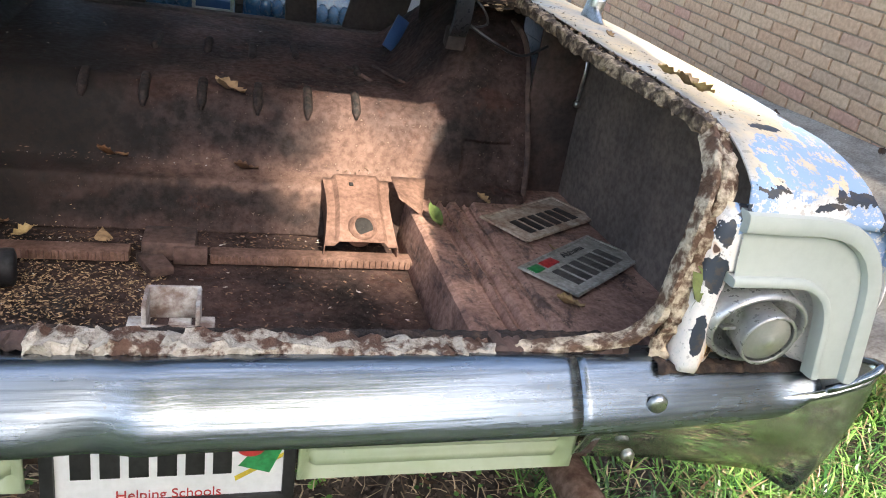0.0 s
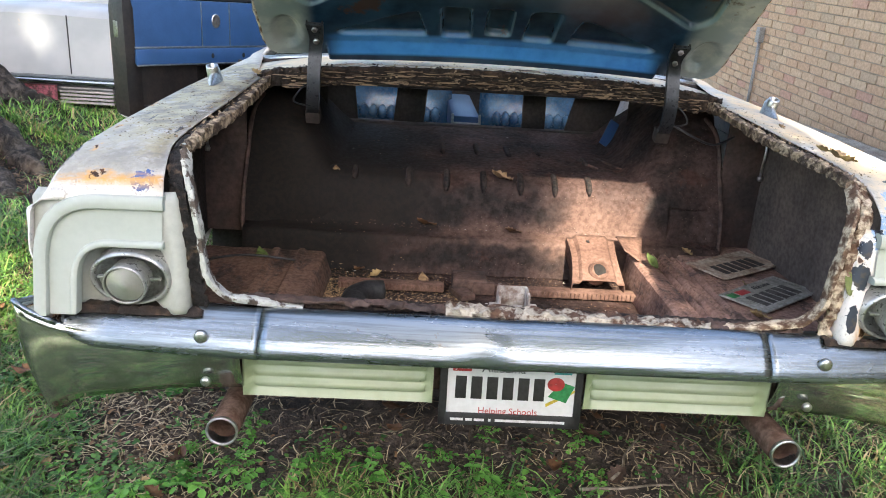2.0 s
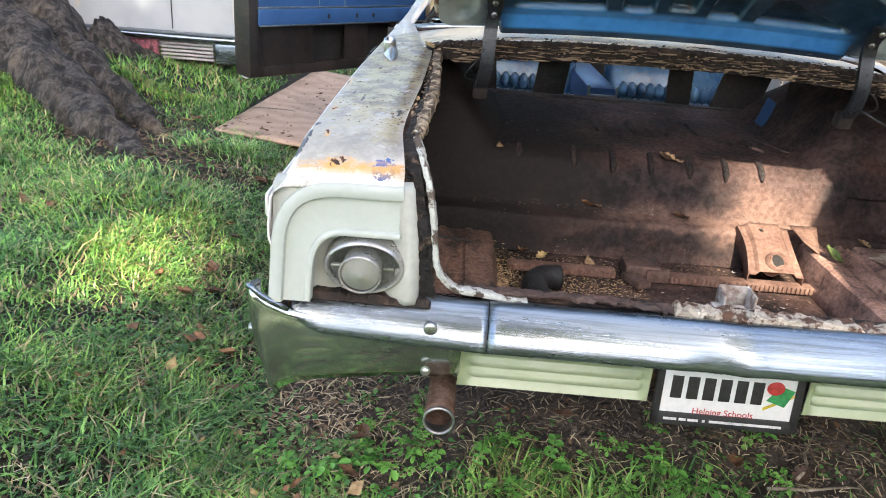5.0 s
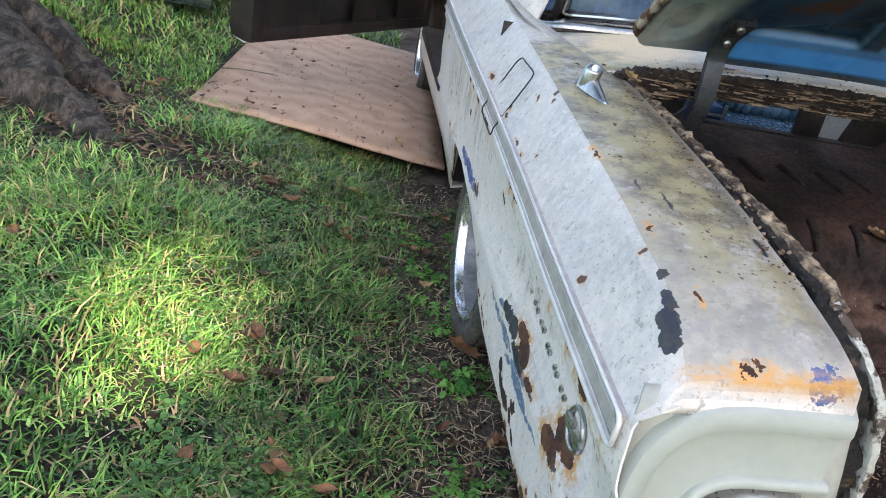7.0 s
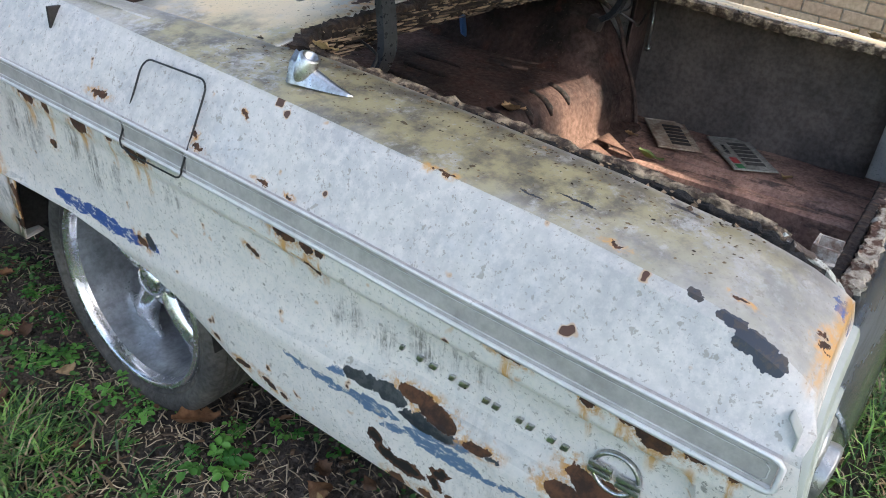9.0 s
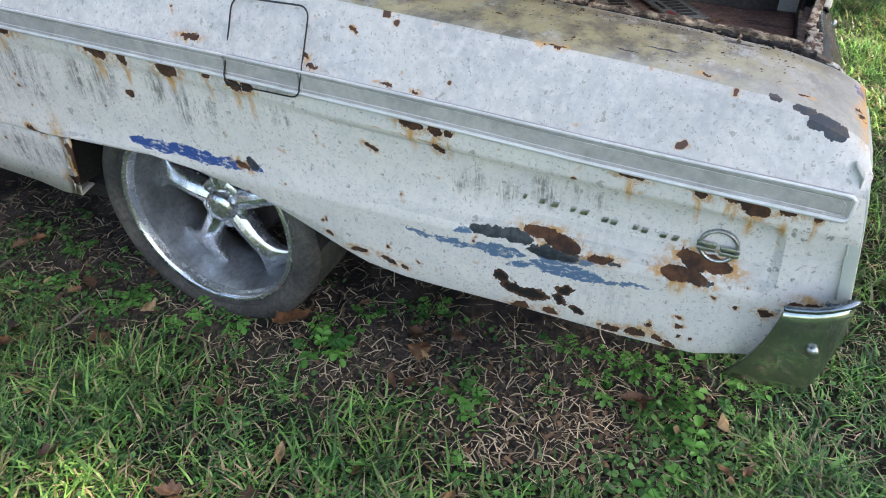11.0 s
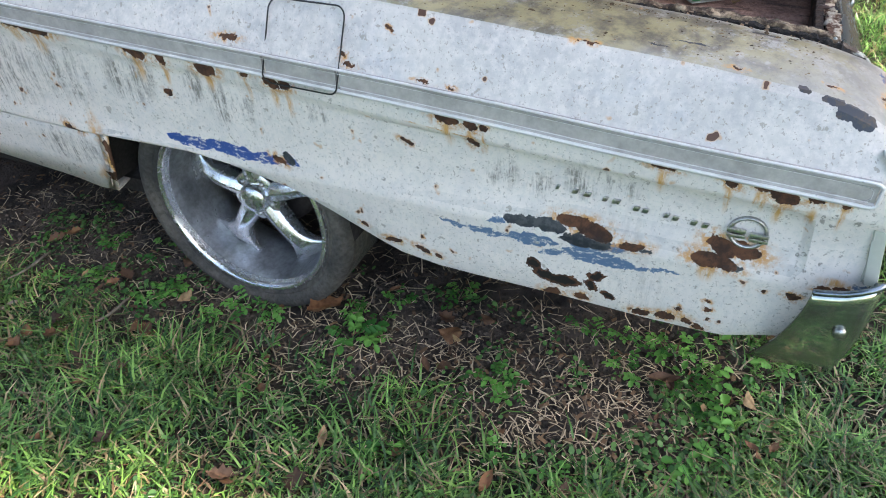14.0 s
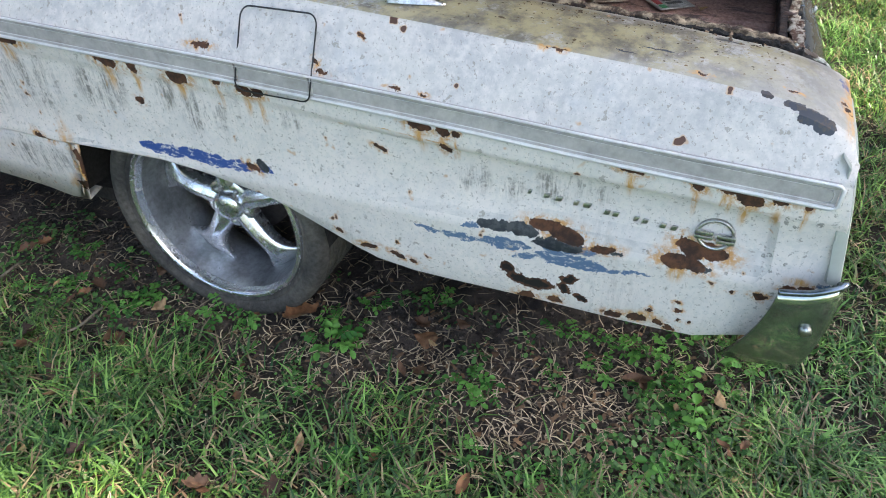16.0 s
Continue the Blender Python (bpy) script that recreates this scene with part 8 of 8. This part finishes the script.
mesh_ob("trunk", v, f, BARK, tree, "leaning trunk with ridged grey bark")
roots = [[(-3.85, 4.05, 0.66), (-3.30, 3.62, 0.36), (-2.85, 3.18, 0.27), (-2.50, 2.88, 0.20), (-2.22, 2.62, 0.06)], [(-3.85, 3.75, 0.52), (-3.10, 3.05, 0.28), (-2.70, 2.60, 0.24), (-2.35, 2.32, 0.19), (-1.95, 2.12, 0.04)], [(-3.4, 4.0, 0.42), (-3.0, 4.1, 0.30), (-2.6, 4.25, 0.10)]]
for pts in roots:
    pp = smooth_table(pts, 60)
    v, f = tube_data(pp, [0.24 * (1 - i / 60) ** 1.5 + 0.035 + 0.025 * fbm(i * 0.25, 2) for i in range(60)], 40)
    v = [Vector(q) + noise.noise_vector(Vector(q) * 5.0) * 0.05 + noise.noise_vector(Vector(q) * 16.0) * 0.030 for q in v]
    mesh_ob("root", v, f, BARK, tree, "surface root")


def limb(parent, line, r0, n=20):
    line = smooth_table(line, n)
    v, f = tube_data(line, [r0 * (1 - t / (n + 1)) + 0.015 for t in range(n)], 10)
    mesh_ob("limb", v, f, BARK, parent)


# where light falls through the leaves to the ground and into the trunk
GAPS = [((-0.68, 0.60, 0.47), -0.08), ((-1.78, 1.27, 0.12), 0.10), ((0.46, 1.03, 0.64), 0.13), ((0.45, 0.86, 0.46), 0.10), ((1.02, 0.45, 0.95), 0.04), ((0.98, 0.75, 0.98), -0.06), ((0.98, 1.05, 1.02), -0.06), ((1.65, -0.3, 0.0), 0.5), ((-3.2, 4.6, 0.85), -0.04)]


def open_to_sun(p, margin):
    for c, r in GAPS:
        d = p - Vector(c)
        if (d - SUN * d.dot(SUN)).length < r + margin:
            return True
    return False


m = Mat("crown_leaf")
rnd = m.n("ShaderNodeNewGeometry").outputs["Random Per Island"]
CROWN = m.done(m.mix(rnd, (0.035, 0.075, 0.015), (0.085, 0.14, 0.03)), 0.6)


def crown(parent, centre, radii, n, seed, label):
    r = np.random.RandomState(seed)
    verts, faces = [], []
    for i in range(n):
        q = Vector((r.uniform(-1, 1), r.uniform(-1, 1), r.uniform(-1, 1)))
        if q.length > 1.0 + 0.25 * fbm(q.x, q.y, q.z, 2.0):
            continue
        p = Vector(centre) + Vector((q.x * radii[0], q.y * radii[1], q.z * radii[2]))
        if open_to_sun(p, 0.20) or (p - SUN * (p.z / SUN.z)).y < -0.45 + 0.5 * fbm(p.x, 4.0, 0.0, 0.8):
            continue
        g = p - SUN * (p.z / SUN.z)
        if g.x < -1.3 and g.y < 3.2 and r.rand() < 0.42:
            continue
        s = r.uniform(0.13, 0.28)
        n_ = Vector((r.normal(), r.normal(), r.normal() + 0.8)).normalized()
        a = n_.orthogonal().normalized()
        b = n_.cross(a)
        k = len(verts)
        verts += [p - a * s, p - b * s * 0.45 + n_ * 0.03, p + a * s, p + b * s * 0.45 + n_ * 0.03]
        faces.append((k, k + 1, k + 2, k + 3))
    return mesh_ob("crown", verts, faces, CROWN, parent, label, False)


for end in ((-6.2, 3.0, 6.5), (-3.4, 6.6, 6.8), (-6.0, 6.4, 6.6), (-5.2, 4.6, 8.0)):
    start = Vector((TX - 0.62, TY + 0.2, 2.9))
    limb(tree, [start, start.lerp(Vector(end), 0.4) + Vector((0, 0, 0.5)), start.lerp(Vector(end), 0.75) + Vector((0, 0, 0.3)), end], 0.20)
crown(tree, (-4.2, 4.4, 7.4), (4.0, 3.9, 2.0), 13000, 4, "leafy crown high over the yard")

# the tall tree behind the camera whose shade lies over the car
shade_tree = empty("tree", "tall leafy tree whose shade falls over the car", "tree")
C = Vector((-1.9, 1.9, 0.0)) + SUN * 17.0
rows = []
for t in np.linspace(0, 1, 16):
    z = 9.5 * t
    rows.append([(C.x + 1.5 - 0.5 * t + (0.42 - 0.22 * t + 0.25 * math.exp(-z * 2)) * math.cos(a), C.y - 1.5 + 0.8 * t + (0.42 - 0.22 * t + 0.25 * math.exp(-z * 2)) * math.sin(a), z - 0.1) for a in np.linspace(0, 2 * math.pi, 20, endpoint=False)])
v, f = grid(rows, close_v=True)
mesh_ob("trunk", v, f, BARK, shade_tree)
for k in range(7):
    a = k * 0.9
    end = C + Vector((3.6 * math.cos(a), 3.0 * math.sin(a), 0.6 + 0.4 * math.sin(3 * a)))
    start = Vector((C.x + 1.1, C.y - 0.9, 8.2 + 0.15 * k))
    line = smooth_table([start, start.lerp(end, 0.5) + Vector((0, 0, 0.5)), end], 12)
    if not any(open_to_sun(p, 0.25) for p in line):
        limb(shade_tree, [start, start.lerp(end, 0.5) + Vector((0, 0, 0.5)), end], 0.15, 12)
crown(shade_tree, C, (4.9, 4.6, 3.2), 34000, 9, "dense leafy crown with small gaps")
# unseen leafy bough added near the tail, to cut the sun patch sharply
EDGE = [(0.0, 0.43), (0.10, 0.455), (0.40, 0.525), (0.51, 0.525), (0.70, 0.587), (0.80, 0.555), (0.99, 0.49), (1.10, 0.40)]
bough = np.random.RandomState(19)
verts, faces = [], []
for i in range(2600):
    h = bough.uniform(0.0, 1.10)
    x = lerp_table(EDGE, h) + 0.028 + 0.27 * bough.rand() ** 1.6
    if x > 0.86:
        continue
    p = Vector((x, 1.03, h)) + SUN * bough.uniform(2.5, 2.9)
    s = bough.uniform(0.020, 0.032)
    n_ = (SUN + 0.5 * Vector((bough.normal(), bough.normal(), bough.normal()))).normalized()
    a = n_.orthogonal().normalized()
    b = n_.cross(a)
    k = len(verts)
    verts += [p - a * s, p - a * s * 0.3 - b * s * 0.55, p + a * s, p - a * s * 0.3 + b * s * 0.55]
    faces.append((k, k + 1, k + 2, k + 3))
mesh_ob("bough_leaves", verts, faces, CROWN, shade_tree, "unseen leaves added to cut the sun patch's edge", False)
limb(shade_tree, [(0.9, -5.8, 10.5), (0.95, -3.6, 6.2), (0.80, -1.4, 3.6), (0.72, -0.9, 2.75)], 0.05, 14)

# straw, stems and crumbled leaves lying on the soil
rng2 = np.random.RandomState(31)


def lying(name, n, lo, hi, w, material, label, region, weight):
    verts, faces = [], []
    for i in range(n):
        x, y = rng2.uniform(region[0], region[1]), rng2.uniform(region[2], region[3])
        if rng2.rand() > weight(x, y):
            continue
        z, a, L = ground_z(x, y) + rng2.uniform(0.002, 0.014), rng2.uniform(0, 6.283), rng2.uniform(lo, hi) / 2
        ww = w * rng2.uniform(0.6, 1.5)
        dx, dy, tl, bend = math.cos(a), math.sin(a), rng2.uniform(-0.25, 0.25) * L, rng2.uniform(-0.25, 0.25) * L
        b = len(verts)
        verts += [(x - dx * L - dy * ww, y - dy * L + dx * ww, z - tl), (x - dx * L + dy * ww, y - dy * L - dx * ww, z - tl), (x + dy * (ww + bend), y - dx * (ww + bend), z + 0.003), (x - dy * (ww - bend), y + dx * (ww - bend), z + 0.003),
                  (x + dx * L + dy * ww, y + dy * L - dx * ww, z + tl), (x + dx * L - dy * ww, y + dy * L + dx * ww, z + tl)]
        faces += [(b, b + 1, b + 2, b + 3), (b + 3, b + 2, b + 4, b + 5)]
    return tagged(mesh_ob(name, verts, faces, material, None, "", False), label, "litter", kind="stuff")


def near_car(x, y):
    return 0.20 + 0.85 * math.exp(-((x + 1.02) ** 2 / 0.05 + (y - 0.48) ** 2 / 0.16)) + 0.3 * math.exp(-((x + 1.05) ** 2 / 0.03 + (y - 1.1) ** 2 / 0.2)) + 0.12 * bare(x, y)


lying("straw_litter", 42000, 0.015, 0.065, 0.0013, STRAW, "dry straw and dead stems lying on the soil", (-1.9, 1.6, -0.5, 2.8), near_car)
m = Mat("leaf_crumbs")
rnd = m.n("ShaderNodeNewGeometry").outputs["Random Per Island"]
CRUMB = m.done(m.mix(m.math("POWER", rnd, 2.0), (0.022, 0.013, 0.010), (0.26, 0.155, 0.085)), 0.85)
lying("leaf_crumbs", 15000, 0.006, 0.030, 0.004, CRUMB, "crumbled brown leaves lying on the soil", (-1.9, 1.6, -0.5, 3.2), near_car)
lying("root_litter", 5500, 0.02, 0.08, 0.004, CRUMB, "bark chips and dead leaves round the roots", (-3.4, -1.7, 1.9, 3.8), lambda x, y: bare(x, y))



# an unseen belt of trees added behind, to cut low skylight into the trunk
m = Mat("belt_leaf")
BELT = m.done(m.mix(m.n("ShaderNodeNewGeometry").outputs["Random Per Island"], (0.06, 0.11, 0.025), (0.15, 0.21, 0.06)), 0.6)
belt = np.random.RandomState(77)
verts, faces = [], []
for i in range(8500):
    a = math.radians(belt.uniform(232, 325))
    rad = belt.uniform(13.0, 17.0)
    x, y = rad * math.cos(a), rad * math.sin(a)
    top = 4.4 + 0.9 * math.sin(a * 7) + 1.2 * fbm(a * 6, 3.0)
    z = belt.uniform(0.0, 1.0) ** 0.9 * top
    s = belt.uniform(0.28, 0.60)
    n_ = Vector((belt.normal(), belt.normal(), belt.normal() + 0.5)).normalized()
    p, q = Vector((x, y, z)), n_.orthogonal().normalized()
    w = n_.cross(q)
    k = len(verts)
    verts += [p - q * s, p - w * s * 0.5, p + q * s, p + w * s * 0.5]
    faces.append((k, k + 1, k + 2, k + 3))
tagged(mesh_ob("tree_belt", verts, faces, BELT, None, "", False), "unseen green trees added behind to cut low skylight", "trees", kind="stuff")

# tiny round-leaved ground cover
m = Mat("ground_cover_leaf")
rnd = m.n("ShaderNodeNewGeometry").outputs["Random Per Island"]
COVER = leafy(m, m.mix(rnd, (0.030, 0.10, 0.025), (0.13, 0.28, 0.075)), 0.5, 0.25)
verts, faces = [], []
for i in range(16000):
    if i % 6:
        x, y = rng2.uniform(-1.75, -0.70), rng2.uniform(-0.1, 2.5)
    else:
        x, y = rng2.uniform(-1.1, 1.3), rng2.uniform(-0.15, 0.55)
    if rng2.rand() > sstep(-0.05, 0.35, fbm(x, y, 12.0, 2.6)) * 1.1:
        continue
    z, r, a = ground_z(x, y) + rng2.uniform(0.004, 0.030), rng2.uniform(0.003, 0.0085), rng2.uniform(0, 6.283)
    tx, ty = rng2.uniform(-0.5, 0.5), rng2.uniform(-0.5, 0.5)
    k = len(verts)
    for j in range(6):
        u, w = r * math.cos(a + j * 1.047) * (1.25 if j % 3 == 0 else 1.0), r * math.sin(a + j * 1.047)
        verts.append((x + u, y + w, z + tx * u + ty * w))
    faces.append(tuple(range(k, k + 6)))
tagged(mesh_ob("ground_cover", verts, faces, COVER, None, "", False), "tiny round green leaves creeping over the soil", "ground cover", kind="stuff")

# clods and crumbs of soil on the bare ground
verts, faces = [], []
for i in range(15000):
    if i % 2:
        x, y = rng2.uniform(-1.25, -0.70), rng2.uniform(0.0, 2.7)
    else:
        x, y = rng2.uniform(-1.0, 1.2), rng2.uniform(0.0, 0.65)
    if rng2.rand() > 0.15 + 0.85 * bare(x, y):
        continue
    r, z, a, k = rng2.uniform(0.002, 0.0075), ground_z(x, y), rng2.uniform(0, 6.283), len(verts)
    for j in range(4):
        w = r * rng2.uniform(0.7, 1.4)
        verts.append((x + w * math.cos(a + j * 1.571), y + w * math.sin(a + j * 1.571), z - 0.001))
    verts.append((x + rng2.uniform(-0.3, 0.3) * r, y + rng2.uniform(-0.3, 0.3) * r, z + r * rng2.uniform(0.6, 1.3)))
    faces += [(k, k + 1, k + 4), (k + 1, k + 2, k + 4), (k + 2, k + 3, k + 4), (k + 3, k, k + 4)]
m = Mat("soil_clod")
CLOD = m.done(m.mix(m.n("ShaderNodeNewGeometry").outputs["Random Per Island"], (0.018, 0.013, 0.011), (0.16, 0.125, 0.100)), 0.95)
tagged(mesh_ob("soil_clods", verts, faces, CLOD, None, "", False), "dark crumbs of soil on the bare ground", "soil", kind="stuff")
# ---- brick house wall ----
WX = 3.22
RISE = 0.07  # the courses climb towards the nose of the car
m = Mat("brick_faces")
rnd = m.n("ShaderNodeObjectInfo").outputs["Random"]
isl = m.n("ShaderNodeNewGeometry").outputs["Random Per Island"]


def brick_paint(m, rnd):
    c = m.mix(rnd, (0.60, 0.39, 0.25), (0.68, 0.50, 0.335))
    c = m.mix(m.ramp(rnd, 0.80, 0.86), c, (0.55, 0.40, 0.27))
    c = m.mix(m.ramp(rnd, 0.93, 0.95), c, (0.60, 0.36, 0.26))
    g = m.noise(40.0, 5.0)
    c = m.mix(m.ramp(g, 0.3, 0.7), c, m.mix(1.0, c, (0.75, 0.72, 0.70), "MULTIPLY"))
    m.bump(g, 0.4, 0.004)
    return m.done(c, 0.9)


BRICK = brick_paint(m, rnd)
m = Mat("brick_faces_far")
BRICK_FAR = brick_paint(m, m.n("ShaderNodeNewGeometry").outputs["Random Per Island"])
MORTAR = blotchy("pale_mortar", (0.51, 0.42, 0.32), (0.43, 0.35, 0.26), 12.0, 0.95, 0.0, 0.4, 120.0)
bm = bmesh.new()
box(bm, (WX + 0.104, 5.0, 1.4), (0.22, 16.0, 3.4))
wall = part("wall_east", bm, MORTAR, None, "", False)
tagged(wall, "reddish-tan brick house wall in running bond", "wall", kind="structure")
me = bpy.data.meshes.new("brick")
bm = bmesh.new()
box(bm, (0, 0, 0), (0.03, 0.217, 0.0640), None, 0.004)
for q in bm.verts:
    q.co.z += RISE * q.co.y
bm.to_mesh(me)
bm.free()
me.materials.append(BRICK)
bv = [tuple(v.co) for v in me.vertices]
bf = [tuple(p.vertices) for p in me.polygons]
verts, faces = [], []
rng = random.Random(3)
for row in range(41):
    z0 = 0.0 + row * 0.0735
    for k in range(70):
        y = -2.9 + k * 0.228 + (0.114 if row % 2 else 0.0)
        z = z0 + RISE * (y - 4.6)
        off = WX - 0.002 + rng.uniform(-0.003, 0.002)
        if 3.3 < y < 7.0 and 4 <= row < 21:
            ob = new("brick", me)
            ob.parent = wall
            ob.location = (off, y, z)
        else:
            b = len(verts)
            verts += [(off + p[0], y + p[1], z + p[2]) for p in bv]
            faces += [tuple(b + i for i in q) for q in bf]
tagged(mesh_ob("brickwork", verts, faces, BRICK_FAR, wall, "more bricks of the same wall", False), kind="stuff")

# unseen eaves and roof of the house, added to block the eastern sky
ROOF = blotchy("grey_roof_shingle", (0.10, 0.095, 0.09), (0.16, 0.15, 0.14), 6.0, 0.9)
rows = [[(x, y, z) for x, z in ((3.02, 2.74), (3.02, 2.90), (5.6, 4.7), (8.5, 2.9), (8.5, 2.74), (3.02, 2.74))] for y in (-3.2, 1.0, 5.0, 9.0, 13.2)]
v, f = grid(rows, caps=True)
tagged(mesh_ob("roof", v, f, ROOF, None, "", False), "unseen grey shingled house roof, added to block sky", "roof", kind="structure")

# conduit with a box on the wall
conduit = empty("conduit", "grey electrical conduit with a small box on the brick wall", "conduit")
CY = 6.25
v, f = tube_data([(WX - 0.045, CY, 0.30), (WX - 0.045, CY, 1.12)], 0.016, 10)
PIPE = blotchy("grey_conduit", (0.34, 0.34, 0.34), (0.28, 0.28, 0.28), 8.0, 0.5)
mesh_ob("pipe", v, f, PIPE, conduit)
bm = bmesh.new()
box(bm, (WX - 0.05, CY, 1.17), (0.06, 0.085, 0.15), None, 0.008)
part("junction_box", bm, PIPE, conduit)

# pale siding sheets stacked along the wall
SIDING = blotchy("weathered_pale_siding", (0.340, 0.323, 0.289), (0.204, 0.178, 0.153), 5.0, 0.7, 0.0, 0.2)
BOARD = blotchy("brown_board", (0.12, 0.085, 0.06), (0.17, 0.13, 0.10), 4.0, 0.8)
for i, (x, z, w, y0, y1, tilt, yaw) in enumerate(((3.02, 0.42, 0.22, 1.6, 9.0, -14, 0), (2.78, 0.37, 0.26, 1.2, 8.0, -14, 1), (2.50, 0.31, 0.28, 1.0, 7.0, -13, 1.5), (2.20, 0.25, 0.30, 0.8, 5.6, -12, 2.0), (1.92, 0.19, 0.30, 0.6, 4.4, -12, 2.5))):
    rows = []
    for y in np.linspace(y0, y1, 18):
        row = []
        for q, h in ((-0.5, 0.0), (-0.47, 0.012), (-0.1, 0.010), (-0.06, 0.018), (0.1, 0.012), (0.42, 0.010), (0.46, 0.02), (0.5, 0.0)):
            row.append((x + w * q, y, z + h - math.tan(radians(tilt)) * w * q + 0.006 * fbm(x, y, 4, 1.0)))
        rows.append(row)
    v, f = grid(rows)
    ob = thick(mesh_ob("siding_sheet", v, f, SIDING), 0.004, -1.0)
    tagged(ob, "long pale weathered siding sheet lying along the wall", "siding sheet", "siding sheets by the wall")
bm = bmesh.new()
box(bm, (2.45, 4.2, 0.355), (0.75, 1.0, 0.008), pose(0, 0, 0, 0, -12, 14), 0.002)
tagged(part("brown_board", bm, BOARD, None), "dark brown board lying on the pale siding sheets", "board")
rng = random.Random(17)
for i in range(40):
    x, y = rng.uniform(1.9, 3.05), rng.uniform(1.6, 6.5)
    z = 0.19 + (x - 1.92) * 0.215 + 0.03
    leaf(rng.randrange(3), rng.choice((0, 0, 1)), x, y, z, rng.uniform(0.05, 0.11), rng.uniform(0, 360), 12, "leaves on the siding", "dead leaf on the siding sheets")

# ---- second car, tail towards us, beyond the open door ----
wcar = empty("parked_car", "old silver-white sedan parked tail-on beyond the tree", "car")
CX, CY0 = -3.28, 4.55
GZ = 0.13
m = Mat("silver_white_paint")
c = m.mix(m.ramp(m.noise(1.6, 4.0), 0.4, 0.65), (0.35, 0.362, 0.375), (0.44, 0.448, 0.455))
c = m.mix(m.ramp(m.noise(5.0, 5.0), 0.66, 0.74), c, (0.55, 0.42, 0.30))
m.bump(m.noise(60.0), 0.08, 0.001)
SILVER = m.done(c, 0.38)
rows = []
for y in (0.0, 0.04, 0.12, 0.5, 1.2, 1.5, 2.6, 3.8, 4.6, 5.1):
    hgt = {0.0: 0.86, 0.04: 0.90, 0.12: 0.925}.get(y, 0.94)
    half = 0.97 if y > 0.1 else 0.95
    rows.append([(CX + x * half, CY0 + y, GZ + z) for x, z in ((-1.0, 0.30), (-1.03, 0.55), (-1.0, 0.80), (-0.93, hgt - 0.02), (-0.6, hgt + 0.01), (0.0, hgt + 0.02), (0.6, hgt + 0.01), (0.93, hgt - 0.02), (1.0, 0.80), (1.03, 0.55), (1.0, 0.30))])
v, f = grid(rows, caps=True)
sharp(mesh_ob("body", v, f, SILVER, wcar, "silver-white body with rust blooms"), 30)
rows = []
for y, z, h in ((0.95, 0.94, 0.80), (1.4, 1.30, 0.66), (1.6, 1.36, 0.64), (2.6, 1.37, 0.64), (2.8, 1.33, 0.66), (3.4, 0.95, 0.80)):
    rows.append([(CX + x * h, CY0 + y, GZ + z - 0.04 * abs(x) ** 4) for x in np.linspace(-1, 1, 9)])
v, f = grid(rows)
thick(mesh_ob("roof", v, f, SILVER, wcar), 0.01)
for x_ in (CX + 0.28, CX - 0.70):
    bm = bmesh.new()
    box(bm, (x_, CY0 - 0.003, GZ + 0.66), (0.006, 0.010, 0.44), None, 0.001)
    part("lid_gap", bm, BLACK, wcar)
rows = [[(CX + x, CY0 - 0.06 + 0.06 * abs(x) ** 6 + dy, GZ + z) for dy, z in ((0.05, 0.425), (0.0, 0.42), (-0.03, 0.40), (-0.035, 0.38), (-0.02, 0.36), (0.05, 0.35))] for x in np.linspace(-1.02, 1.02, 31)]
v, f = grid(rows)
thick(mesh_ob("bumper", v, f, CHROME, wcar, "chrome rear bumper"), 0.004)
for s in (-1, 1):
    bm = bmesh.new()
    for k in range(5):
        box(bm, (CX + s * 0.40, CY0 - 0.03, GZ + 0.335 - 0.028 * k), (0.42, 0.03, 0.018), None, 0.005)
    part("grille_bar", bm, BRUSHED, wcar)
    bm = bmesh.new()
    box(bm, (CX + s * 0.78, CY0 - 0.04, GZ + 0.28), (0.30, 0.06, 0.16), None, 0.02)
    part("bumper_wing", bm, CHROME, wcar)
    v, f = lathe([(0.0005, 0.0), (0.20, 0.0), (0.30, 0.02), (0.32, 0.10), (0.30, 0.2)], Matrix.Translation((CX + s * 0.88, CY0 + 1.2, GZ + 0.32)) @ pose(0, 0, 0, 0, s * -90, 0), 24)
    mesh_ob("wheel", v, f, TYRE, wcar)
bm = bmesh.new()
box(bm, (CX + 0.02, CY0 - 0.055, GZ + 0.27), (0.32, 0.012, 0.165), None, 0.004)
part("plate", bm, PINK, wcar, "dark novelty plate with a pink flower")

# ---- board fence far behind ----
FENCE = blotchy("weathered_fence_board", (0.30, 0.23, 0.15), (0.42, 0.33, 0.22), 5.0, 0.9)
fence = empty("fence", "weathered board fence behind the parked car", "fence")
me = bpy.data.meshes.new("fence_board")
bm = bmesh.new()
box(bm, (0, 0, 0.9), (0.145, 0.022, 1.8), None, 0.003)
bm.to_mesh(me)
bm.free()
me.materials.append(FENCE)
rng = random.Random(2)
for i in range(90):
    ob = new("board", me)
    ob.parent = fence
    ob.location = (-12.0 + i * 0.15, 11.5 + rng.uniform(-0.004, 0.004), 0.15 + rng.uniform(-0.03, 0.03))
